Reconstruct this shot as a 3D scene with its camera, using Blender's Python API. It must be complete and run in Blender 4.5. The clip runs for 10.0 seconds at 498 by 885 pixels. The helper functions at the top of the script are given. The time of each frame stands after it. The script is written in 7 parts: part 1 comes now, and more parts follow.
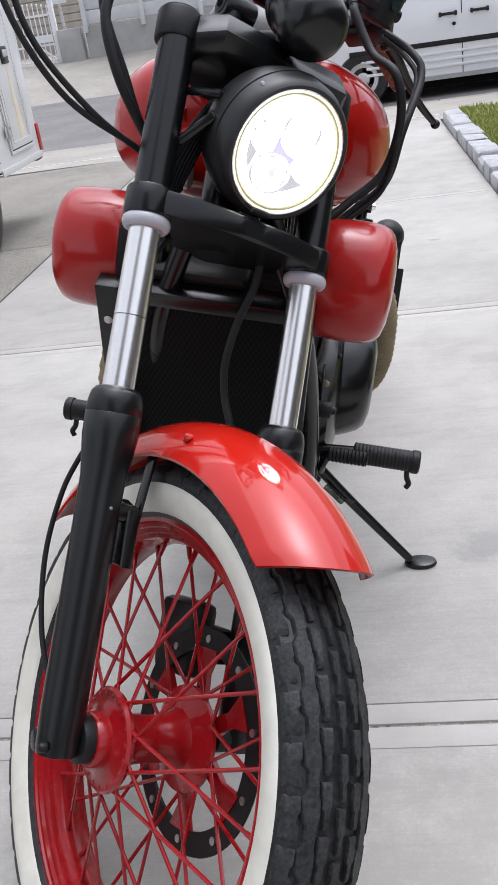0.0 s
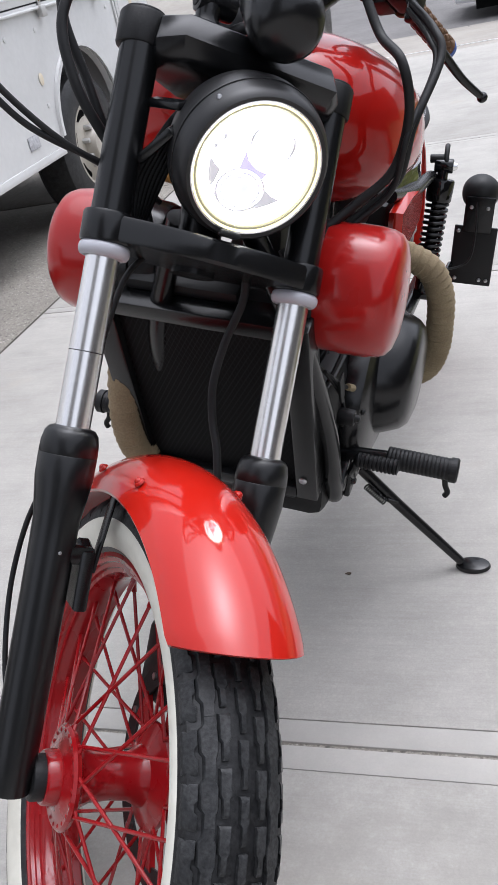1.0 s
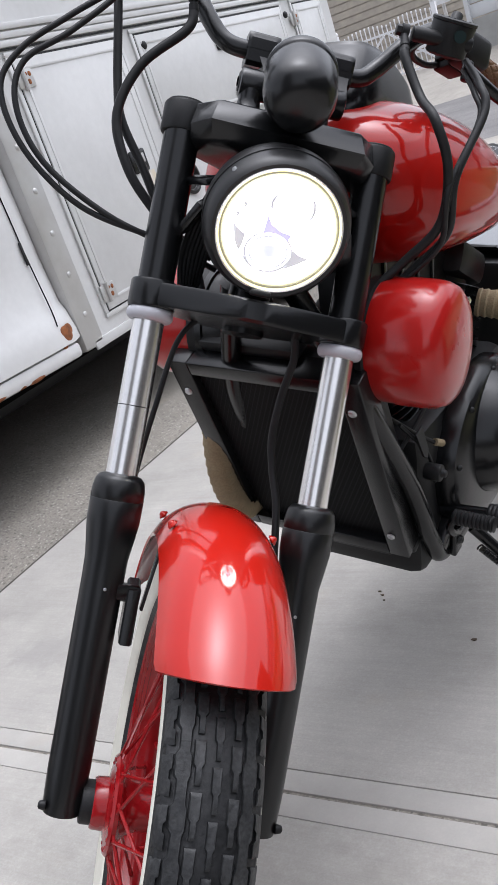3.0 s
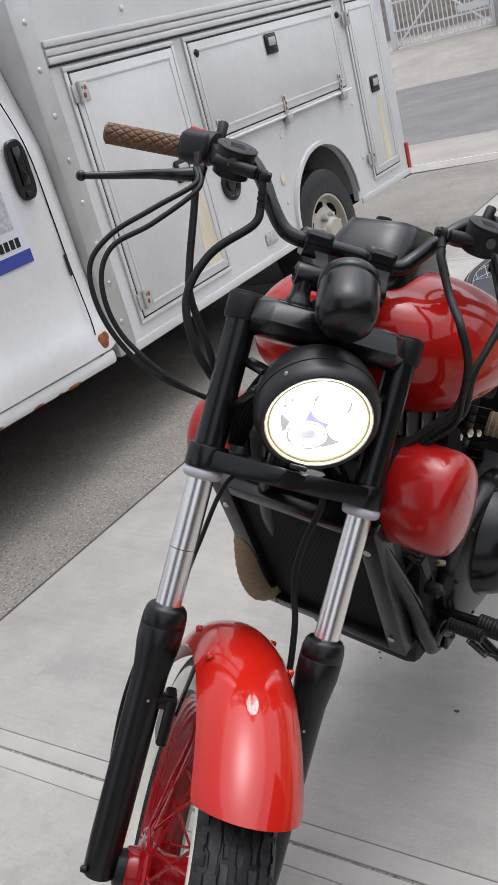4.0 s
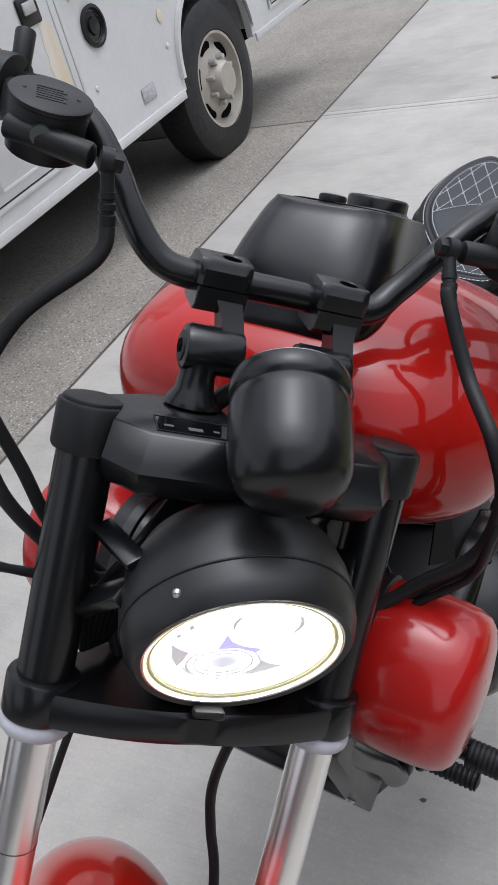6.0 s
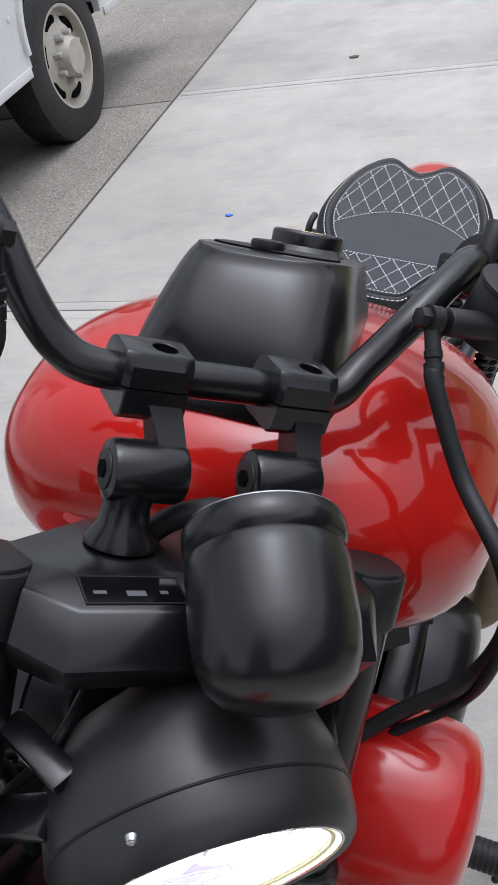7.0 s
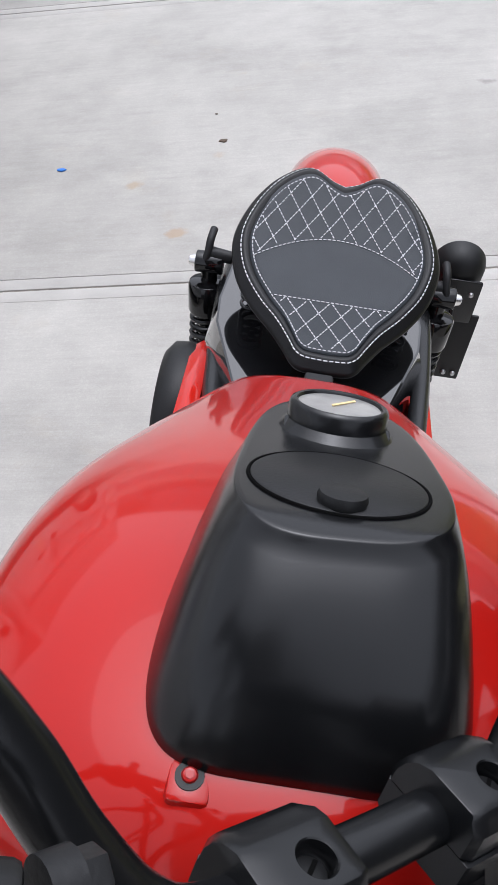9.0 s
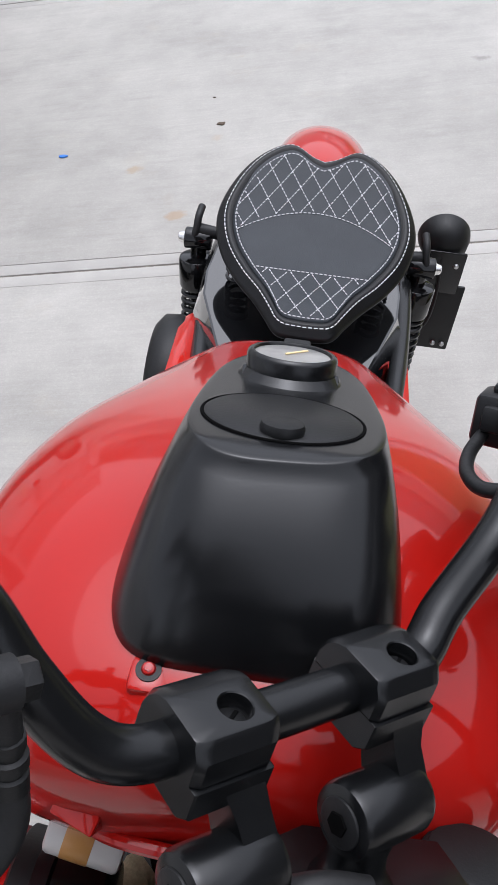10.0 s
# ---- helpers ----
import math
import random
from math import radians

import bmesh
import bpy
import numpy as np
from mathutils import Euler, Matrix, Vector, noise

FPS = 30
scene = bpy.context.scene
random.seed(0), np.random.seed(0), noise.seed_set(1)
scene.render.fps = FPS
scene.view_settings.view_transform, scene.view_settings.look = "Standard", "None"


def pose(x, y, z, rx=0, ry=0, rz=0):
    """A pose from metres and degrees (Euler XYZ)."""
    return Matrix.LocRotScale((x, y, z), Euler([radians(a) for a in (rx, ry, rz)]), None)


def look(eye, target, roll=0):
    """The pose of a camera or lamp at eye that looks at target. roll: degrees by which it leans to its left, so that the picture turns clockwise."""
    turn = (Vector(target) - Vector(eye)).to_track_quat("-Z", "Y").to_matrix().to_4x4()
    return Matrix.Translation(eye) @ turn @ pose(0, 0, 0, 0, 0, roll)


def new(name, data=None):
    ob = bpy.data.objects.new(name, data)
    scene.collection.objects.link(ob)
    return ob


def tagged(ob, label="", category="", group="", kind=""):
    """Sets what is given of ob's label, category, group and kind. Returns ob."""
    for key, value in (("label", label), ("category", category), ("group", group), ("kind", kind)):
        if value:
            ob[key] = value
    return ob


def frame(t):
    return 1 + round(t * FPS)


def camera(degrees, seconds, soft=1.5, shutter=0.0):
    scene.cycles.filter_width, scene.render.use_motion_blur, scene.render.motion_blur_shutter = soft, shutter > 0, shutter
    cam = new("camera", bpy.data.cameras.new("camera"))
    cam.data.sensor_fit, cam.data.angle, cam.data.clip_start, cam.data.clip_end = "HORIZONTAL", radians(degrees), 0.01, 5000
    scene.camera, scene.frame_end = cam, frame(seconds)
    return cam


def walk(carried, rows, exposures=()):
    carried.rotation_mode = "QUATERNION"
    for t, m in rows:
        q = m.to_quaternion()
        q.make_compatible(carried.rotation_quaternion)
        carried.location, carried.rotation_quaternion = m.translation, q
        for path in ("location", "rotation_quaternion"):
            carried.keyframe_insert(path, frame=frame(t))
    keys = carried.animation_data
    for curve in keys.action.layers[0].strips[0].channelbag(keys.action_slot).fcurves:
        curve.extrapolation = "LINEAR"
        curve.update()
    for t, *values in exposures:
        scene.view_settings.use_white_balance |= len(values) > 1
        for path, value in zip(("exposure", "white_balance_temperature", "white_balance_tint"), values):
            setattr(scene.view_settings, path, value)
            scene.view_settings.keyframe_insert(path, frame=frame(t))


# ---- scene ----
cam = camera(31.3, 10.0)
PATH = [
    (0, (0.408, 0.344, 1.176), (0.126, 2.116, 0.293), -8.7),
    (0.5, (0.538, 0.479, 1.201), (0.048, 2.178, 0.265), -10.1),
    (1, (0.636, 0.523, 1.235), (0.007, 2.148, 0.254), -13.1),
    (1.5, (0.769, 0.511, 1.251), (-0.027, 2.089, 0.313), -16.0),
    (2, (0.835, 0.538, 1.098), (-0.186, 2.038, 0.256), -18.6),
    (2.5, (0.851, 0.561, 1.011), (-0.262, 2.077, 0.332), -19.3),
    (2.7, (0.861, 0.568, 1.042), (-0.258, 2.085, 0.376), -19.9),
    (3.8, (1.005, 0.511, 1.484), (-0.111, 1.975, 0.703), -16.5),
    (4, (0.996, 0.526, 1.518), (-0.139, 1.969, 0.726), -15.7),
    (4.5, (0.873, 0.67, 1.54), (-0.248, 2.079, 0.669), -17.1),
    (5, (0.74, 0.858, 1.536), (-0.284, 2.256, 0.538), -17.3),
    (5.5, (0.692, 1.056, 1.538), (-0.276, 2.403, 0.421), -17.2),
    (5.7, (0.68, 1.112, 1.535), (-0.287, 2.448, 0.404), -17.4),
    (6.8, (0.524, 1.334, 1.531), (-0.151, 2.734, 0.273), -14.3),
    (7, (0.507, 1.356, 1.526), (-0.131, 2.764, 0.257), -14.0),
    (7.5, (0.468, 1.402, 1.531), (-0.012, 2.834, 0.219), -11.7),
    (8, (0.388, 1.499, 1.565), (0.136, 2.936, 0.198), -8.8),
    (8.5, (0.307, 1.605, 1.578), (0.055, 2.999, 0.167), -8.7),
    (9, (0.293, 1.677, 1.57), (0.044, 3.002, 0.093), -9.4),
    (9.5, (0.299, 1.68, 1.573), (0.036, 2.987, 0.082), -10.4),
    (10, (0.34, 1.614, 1.592), (0.057, 2.914, 0.099), -11.7),
]
EXPOSURES = [(0.0, 0.88, 6000, 14), (2.5, 0.92, 6000, 14), (4.0, 0.64, 6150, 13), (4.5, 0.60, 6150, 13), (5.5, 0.58, 6050, 13), (7.5, 0.76, 5950, 14), (10.0, 0.74, 5980, 14)]
walk(cam, [(t, look(eye, target, roll)) for t, eye, target, roll in PATH], EXPOSURES)

# ---- light ----
world = bpy.data.worlds.new("overcast")
scene.world = world
world.use_nodes = True
wn, wl = world.node_tree.nodes, world.node_tree.links
sky = wn.new("ShaderNodeTexSky")
sky.sky_type, sky.sun_disc = "NISHITA", False
sky.sun_elevation, sky.sun_rotation = radians(73), radians(33)
sky.air_density, sky.dust_density = 1.0, 4.0
grey = wn.new("ShaderNodeHueSaturation")
grey.inputs["Saturation"].default_value = 0.12
wl.new(sky.outputs[0], grey.inputs["Color"])
wl.new(grey.outputs[0], wn["Background"].inputs["Color"])
wn["Background"].inputs["Strength"].default_value = 0.15
sun = new("sun", bpy.data.lights.new("sun", "SUN"))
sun.data.energy, sun.data.angle, sun.data.color = 0.6, radians(75), (1.0, 0.98, 0.95)
sun.matrix_world = look((2.3, 3.6, 14), (0, 0, 0))


# ---- materials ----
def mat(name, base, rough=0.5, metal=0.0, coat=0.0, alt=None, scale=6.0, fine=0.0, fine_scale=200.0, bump=0.0, bump_scale=300.0,
        rough_var=0.0, stretch=None, emit=0.0, spec=0.5, detail=6.0, coat_rough=0.04):
    """A principled surface whose colour drifts between base and alt in broad patches, with fine grain and relief."""
    m = bpy.data.materials.new(name)
    m.use_nodes = True
    n, l = m.node_tree.nodes, m.node_tree.links
    p = n["Principled BSDF"]
    p.inputs["Roughness"].default_value = rough
    p.inputs["Metallic"].default_value = metal
    p.inputs["Coat Weight"].default_value = coat
    p.inputs["Coat Roughness"].default_value = coat_rough
    p.inputs["Specular IOR Level"].default_value = spec
    p.inputs["Base Color"].default_value = (*base, 1)
    co = n.new("ShaderNodeTexCoord")
    at = co.outputs["Object"]
    if stretch:
        mp = n.new("ShaderNodeMapping")
        mp.inputs["Scale"].default_value = stretch
        l.new(at, mp.inputs["Vector"])
        at = mp.outputs[0]
    last = None
    if alt:
        t = n.new("ShaderNodeTexNoise")
        t.inputs["Scale"].default_value, t.inputs["Detail"].default_value, t.inputs["Roughness"].default_value = scale, detail, 0.6
        l.new(at, t.inputs["Vector"])
        r = n.new("ShaderNodeMapRange")
        r.inputs[1].default_value, r.inputs[2].default_value = 0.35, 0.68
        l.new(t.outputs["Fac"], r.inputs[0])
        mx = n.new("ShaderNodeMix")
        mx.data_type = "RGBA"
        mx.inputs["A"].default_value, mx.inputs["B"].default_value = (*base, 1), (*alt, 1)
        l.new(r.outputs[0], mx.inputs["Factor"])
        last = mx.outputs["Result"]
    if fine:
        t = n.new("ShaderNodeTexNoise")
        t.inputs["Scale"].default_value, t.inputs["Detail"].default_value = fine_scale, 3
        l.new(at, t.inputs["Vector"])
        r = n.new("ShaderNodeMapRange")
        r.inputs[1].default_value, r.inputs[2].default_value = 0.3, 0.7
        r.inputs[3].default_value, r.inputs[4].default_value = 1 - fine, 1 + fine
        l.new(t.outputs["Fac"], r.inputs[0])
        mx = n.new("ShaderNodeMix")
        mx.data_type, mx.blend_type = "RGBA", "MULTIPLY"
        mx.inputs["Factor"].default_value = 1
        mx.inputs["A"].default_value = (*base, 1)
        if last:
            l.new(last, mx.inputs["A"])
        l.new(r.outputs[0], mx.inputs["B"])
        last = mx.outputs["Result"]
    if last:
        l.new(last, p.inputs["Base Color"])
    if bump or rough_var:
        t = n.new("ShaderNodeTexNoise")
        t.inputs["Scale"].default_value, t.inputs["Detail"].default_value = bump_scale, 4
        l.new(at, t.inputs["Vector"])
        if bump:
            b = n.new("ShaderNodeBump")
            b.inputs["Strength"].default_value, b.inputs["Distance"].default_value = bump, 0.002
            l.new(t.outputs["Fac"], b.inputs["Height"])
            l.new(b.outputs[0], p.inputs["Normal"])
        if rough_var:
            t2 = n.new("ShaderNodeTexNoise")
            t2.inputs["Scale"].default_value, t2.inputs["Detail"].default_value = 14, 5
            l.new(at, t2.inputs["Vector"])
            r = n.new("ShaderNodeMapRange")
            r.inputs[3].default_value, r.inputs[4].default_value = max(rough - rough_var, 0.02), rough + rough_var
            l.new(t2.outputs["Fac"], r.inputs[0])
            l.new(r.outputs[0], p.inputs["Roughness"])
    if emit:
        p.inputs["Emission Color"].default_value = (*base, 1)
        p.inputs["Emission Strength"].default_value = emit
    return m


def concrete(name, light, dark, speck, streak, bump, stain=(0.36, 0.30, 0.22), chips=0.0, grime=0.0, spots=()):
    """Broom-finished or exposed-aggregate concrete: patches, brush streaks across x, grit, and a few brown stains."""
    m = bpy.data.materials.new(name)
    m.use_nodes = True
    n, l = m.node_tree.nodes, m.node_tree.links
    p = n["Principled BSDF"]
    p.inputs["Roughness"].default_value = 0.85
    p.inputs["Specular IOR Level"].default_value = 0.3
    geo = n.new("ShaderNodeNewGeometry")

    def noise_tex(scale, detail, stretch=(1, 1, 1), rough=0.6):
        mp = n.new("ShaderNodeMapping")
        mp.inputs["Scale"].default_value = stretch
        l.new(geo.outputs["Position"], mp.inputs["Vector"])
        t = n.new("ShaderNodeTexNoise")
        t.inputs["Scale"].default_value, t.inputs["Detail"].default_value, t.inputs["Roughness"].default_value = scale, detail, rough
        l.new(mp.outputs[0], t.inputs["Vector"])
        return t.outputs["Fac"]

    def ramp(fac, lo, hi, a=0.0, b=1.0):
        r = n.new("ShaderNodeMapRange")
        r.inputs[1].default_value, r.inputs[2].default_value, r.inputs[3].default_value, r.inputs[4].default_value = lo, hi, a, b
        l.new(fac, r.inputs[0])
        return r.outputs[0]

    def mix(fac, a, b, blend="MIX"):
        x = n.new("ShaderNodeMix")
        x.data_type, x.blend_type = "RGBA", blend
        for key, v in (("Factor", fac), ("A", a), ("B", b)):
            if isinstance(v, tuple):
                x.inputs[key].default_value = (*v, 1)
            elif isinstance(v, float):
                x.inputs[key].default_value = v
            else:
                l.new(v, x.inputs[key])
        return x.outputs["Result"]

    col = mix(ramp(noise_tex(1.3, 6), 0.35, 0.7), light, dark)
    col = mix(1.0, col, ramp(noise_tex(8, 5), 0.3, 0.7, 0.93, 1.05), "MULTIPLY")
    broom = noise_tex(3.0, 7, (1.0, 20, 1), 0.68)
    col = mix(1.0, col, ramp(broom, 0.3, 0.7, 1 - streak, 1 + streak), "MULTIPLY")
    dash = noise_tex(2.4, 5, (1.5, 13, 1), 0.6)
    col = mix(1.0, col, ramp(dash, 0.56, 0.74, 1.0, 1 - streak * 2.2), "MULTIPLY")
    if grime:
        fine = noise_tex(11.0, 6, (0.7, 22, 1), 0.7)
        col = mix(1.0, col, ramp(fine, 0.3, 0.7, 1 - 1.15 * streak, 1 + 1.15 * streak), "MULTIPLY")
        col = mix(1.0, col, ramp(noise_tex(1.7, 8, (1, 1.8, 1), 0.72), 0.50, 0.74, 1.0, 1 - grime), "MULTIPLY")
        col = mix(ramp(noise_tex(3.1, 5, (1, 1.4, 1), 0.65), 0.60, 0.80, 0.0, 0.35), col, (0.40, 0.345, 0.27))
    grit = noise_tex(260, 2)
    col = mix(1.0, col, ramp(grit, 0.3, 0.7, 1 - speck, 1 + speck), "MULTIPLY")
    v = n.new("ShaderNodeTexVoronoi")
    v.inputs["Scale"].default_value = 95
    l.new(geo.outputs["Position"], v.inputs["Vector"])
    col = mix(1.0, col, ramp(v.outputs["Distance"], 0.05, 0.5, 1 + speck * 0.8, 1 - speck * 0.5), "MULTIPLY")
    if chips:
        for scale, seed, lo, tone in ((44, 0.0, 0.20, (0.085, 0.08, 0.072)), (52, 3.7, 0.15, (0.55, 0.53, 0.48)), (95, 7.1, 0.22, (0.12, 0.11, 0.095))):
            mp = n.new("ShaderNodeMapping")
            mp.inputs["Location"].default_value = (seed, seed * 1.7, 0)
            l.new(geo.outputs["Position"], mp.inputs["Vector"])
            c = n.new("ShaderNodeTexVoronoi")
            c.inputs["Scale"].default_value = scale
            l.new(mp.outputs[0], c.inputs["Vector"])
            col = mix(ramp(c.outputs["Distance"], lo, lo + 0.08, chips, 0.0), col, tone)
    col = mix(ramp(noise_tex(2.3, 3), 0.66, 0.78, 0.0, 0.40), col, stain)
    col = mix(ramp(noise_tex(13, 3), 0.72, 0.80, 0.0, 0.30), col, stain)
    col = mix(ramp(noise_tex(6.3, 4), 0.70, 0.80, 0.0, 0.30), col, (0.40, 0.31, 0.21))
    col = mix(1.0, col, ramp(noise_tex(0.7, 4), 0.35, 0.65, 0.94, 1.05), "MULTIPLY")
    for x, y, r, tone, amount in spots:
        mp = n.new("ShaderNodeMapping")
        mp.inputs["Location"].default_value = (-x / r, -y / (r * 0.7), 0)
        mp.inputs["Scale"].default_value = (1 / r, 1 / (r * 0.7), 0)
        l.new(geo.outputs["Position"], mp.inputs["Vector"])
        ln = n.new("ShaderNodeVectorMath")
        ln.operation = "LENGTH"
        l.new(mp.outputs[0], ln.inputs[0])
        ad = n.new("ShaderNodeMath")
        ad.operation = "ADD"
        l.new(ln.outputs["Value"], ad.inputs[0])
        l.new(ramp(noise_tex(14, 6, (1, 1, 1), 0.7), 0.25, 0.75, -0.7, 0.7), ad.inputs[1])
        col = mix(ramp(ad.outputs[0], 0.35, 1.0, amount, 0.0), col, tone)
    rnd = n.new("ShaderNodeObjectInfo")
    col = mix(1.0, col, ramp(rnd.outputs["Random"], 0, 1, 0.96, 1.04), "MULTIPLY")
    l.new(col, p.inputs["Base Color"])
    b = n.new("ShaderNodeBump")
    b.inputs["Strength"].default_value, b.inputs["Distance"].default_value = bump, 0.003
    h = n.new("ShaderNodeMath")
    h.operation = "ADD"
    l.new(ramp(broom, 0, 1, 0, 0.8), h.inputs[0])
    l.new(ramp(grit, 0, 1, 0, 0.5 + speck), h.inputs[1])
    l.new(h.outputs[0], b.inputs["Height"])
    l.new(b.outputs[0], p.inputs["Normal"])
    return m


# the last two broad spots paint the front slab's dirt and house shade together
M_SLAB = concrete("broomed_concrete", (0.425, 0.408, 0.376), (0.352, 0.338, 0.311), 0.055, 0.034, 0.12, grime=0.18,
                  spots=((-0.43, 4.245, 0.040, (0.36, 0.27, 0.16), 0.55), (-0.255, 3.96, 0.036, (0.38, 0.26, 0.15), 0.55), (-0.16, 4.40, 0.035, (0.40, 0.32, 0.23), 0.4), (0.77, 4.78, 0.032, (0.20, 0.19, 0.175), 0.6),
                         (0.65, 2.08, 0.11, (0.20, 0.20, 0.195), 0.45), (0.82, 3.2, 0.10, (0.27, 0.255, 0.23), 0.4), (-0.95, 1.86, 0.13, (0.25, 0.24, 0.23), 0.4), (0.45, 1.05, 0.75, (0.29, 0.275, 0.25), 0.5), (-0.85, 0.95, 0.7, (0.29, 0.275, 0.25), 0.5)))
M_TROWEL = concrete("trowelled_concrete", (0.435, 0.418, 0.388), (0.375, 0.360, 0.334), 0.02, 0.012, 0.06)
M_OLD = concrete("aggregate_concrete", (0.300, 0.276, 0.240), (0.216, 0.200, 0.173), 0.25, 0.02, 0.9, chips=0.7)
M_WALK = concrete("pavement_concrete", (0.355, 0.33, 0.292), (0.29, 0.27, 0.24), 0.08, 0.03, 0.3)
M_ROAD = concrete("asphalt", (0.215, 0.206, 0.200), (0.165, 0.158, 0.154), 0.25, 0.02, 0.6, (0.06, 0.06, 0.06))
M_SOIL = mat("grassy_soil", (0.20, 0.20, 0.08), 0.9, alt=(0.15, 0.13, 0.07), scale=3, fine=0.3, fine_scale=40)
M_STONE = mat("granite_kerb", (0.42, 0.42, 0.43), 0.8, alt=(0.30, 0.30, 0.31), scale=9, fine=0.25, fine_scale=120, bump=0.7, bump_scale=40)
M_GRASS = mat("grass", (0.30, 0.32, 0.075), 0.7, alt=(0.20, 0.25, 0.05), scale=5, fine=0.3, fine_scale=60)
M_RED = mat("red_gloss_paint", (0.47, 0.0115, 0.0045), 0.35, coat=1.0, alt=(0.42, 0.0100, 0.0042), scale=3, bump=0.010, bump_scale=160, rough_var=0.05, spec=0.06, coat_rough=0.07)
# the same red, darkened to carry the lower light on the tank
M_RED_SHADED = mat("red_gloss_paint_shaded", (0.43, 0.0085, 0.0048), 0.35, coat=0.9, alt=(0.39, 0.0078, 0.0044), scale=3, bump=0.010, bump_scale=160, rough_var=0.05, spec=0.06, coat_rough=0.07)
M_REDS = mat("red_satin_paint", (0.42, 0.010, 0.008), 0.30, coat=0.8, alt=(0.36, 0.009, 0.007), scale=4, bump=0.03, bump_scale=120, rough_var=0.08, spec=0.15, coat_rough=0.13)
M_REDW = mat("red_wheel_paint", (0.34, 0.006, 0.009), 0.28, coat=0.5, alt=(0.27, 0.006, 0.008), scale=12, bump=0.03, bump_scale=120, rough_var=0.1, spec=0.2, coat_rough=0.08)
M_BLK = mat("satin_black", (0.0046, 0.0049, 0.0055), 0.25, alt=(0.0060, 0.0064, 0.0070), scale=8, bump=0.03, bump_scale=500, rough_var=0.04, spec=0.46)
M_COWL = mat("satin_dash_plastic", (0.0045, 0.0047, 0.0053), 0.24, alt=(0.0058, 0.0061, 0.0067), scale=6, bump=0.03, bump_scale=500, rough_var=0.04, spec=0.50)
M_SLIDER = mat("slider_black", (0.0055, 0.0058, 0.0064), 0.31, alt=(0.0072, 0.0075, 0.0080), scale=8, bump=0.05, bump_scale=300, rough_var=0.06, spec=0.44)
M_SHELL = mat("lamp_shell_black", (0.013, 0.0128, 0.0132), 0.38, alt=(0.016, 0.0158, 0.0164), scale=8, bump=0.03, bump_scale=500, rough_var=0.05, spec=0.44)
M_GLOSS = mat("gloss_black", (0.004, 0.004, 0.0045), 0.06, spec=0.5, rough_var=0.02)
M_PAN = mat("lacquered_pan", (0.006, 0.0062, 0.0070), 0.05, spec=0.6, coat=1.0, coat_rough=0.02)
M_MATTE = mat("matte_black", (0.0085, 0.0088, 0.0092), 0.45, alt=(0.012, 0.012, 0.0124), scale=10, bump=0.1, bump_scale=400, spec=0.30)
M_RUB = mat("rubber", (0.010, 0.0102, 0.011), 0.50, alt=(0.016, 0.016, 0.0165), scale=20, bump=0.15, bump_scale=250, spec=0.30)
M_TYRE = mat("tyre_rubber", (0.007, 0.0074, 0.008), 0.46, alt=(0.024, 0.024, 0.025), scale=38, fine=0.5, fine_scale=210, bump=0.45, bump_scale=140, spec=0.4)
M_TREAD = mat("dusty_tread", (0.016, 0.0168, 0.018), 0.5, alt=(0.036, 0.0365, 0.037), scale=55, fine=0.5, fine_scale=240, bump=0.45, bump_scale=140, spec=0.35)
M_WW = mat("whitewall_rubber", (0.74, 0.72, 0.63), 0.55, alt=(0.62, 0.60, 0.52), scale=18, bump=0.08, bump_scale=80)
M_STEEL = mat("polished_steel", (0.90, 0.89, 0.875), 0.25, metal=1.0, rough_var=0.04)
M_BOLT = mat("zinc_bolt", (0.55, 0.55, 0.56), 0.32, metal=1.0)
M_RING = mat("pale_plastic", (0.50, 0.50, 0.54), 0.4, alt=(0.44, 0.44, 0.47), scale=15)
M_WRAP = mat("exhaust_wrap", (0.31, 0.25, 0.15), 0.9, alt=(0.22, 0.17, 0.10), scale=10, fine=0.12, fine_scale=350, bump=0.8, bump_scale=260)
M_GRIP = mat("brown_rubber", (0.16, 0.082, 0.038), 0.6, alt=(0.13, 0.066, 0.03), scale=20, bump=0.1, bump_scale=200)
M_LEATHER = mat("charcoal_leather", (0.0215, 0.0255, 0.0305), 0.46, spec=0.28, alt=(0.027, 0.0315, 0.037), scale=20, bump=0.35, bump_scale=700)
M_LEATHER2 = mat("black_leather", (0.005, 0.005, 0.0056), 0.36, spec=0.28, bump=0.2, bump_scale=700)
M_THREAD = mat("white_thread", (0.68, 0.68, 0.70), 0.8)
M_BLUECAP = mat("blue_end_cap", (0.03, 0.10, 0.42), 0.35)
M_FINE = mat("radiator_core", (0.003, 0.003, 0.0035), 0.6, spec=0.12)
M_MESH = mat("guard_mesh", (0.010, 0.0105, 0.012), 0.5, spec=0.15)
M_WHITE = mat("white_truck_paint", (0.63, 0.63, 0.62), 0.34, coat=0.35, alt=(0.56, 0.56, 0.55), scale=1.6, fine=0.025, fine_scale=30, rough_var=0.08)
M_VAN = mat("white_van_paint", (0.74, 0.75, 0.77), 0.28, coat=0.5, alt=(0.70, 0.71, 0.72), scale=1.0)
M_ALU = mat("worn_aluminium", (0.56, 0.56, 0.55), 0.45, metal=0.6, alt=(0.48, 0.47, 0.45), scale=5, bump=0.05)
M_RUST = mat("rust", (0.30, 0.10, 0.03), 0.85, alt=(0.14, 0.05, 0.02), scale=40, bump=0.4, bump_scale=120)
M_STAIN = mat("rust_run", (0.64, 0.53, 0.35), 0.5, alt=(0.70, 0.67, 0.60), scale=9, stretch=(1, 1, 0.2))
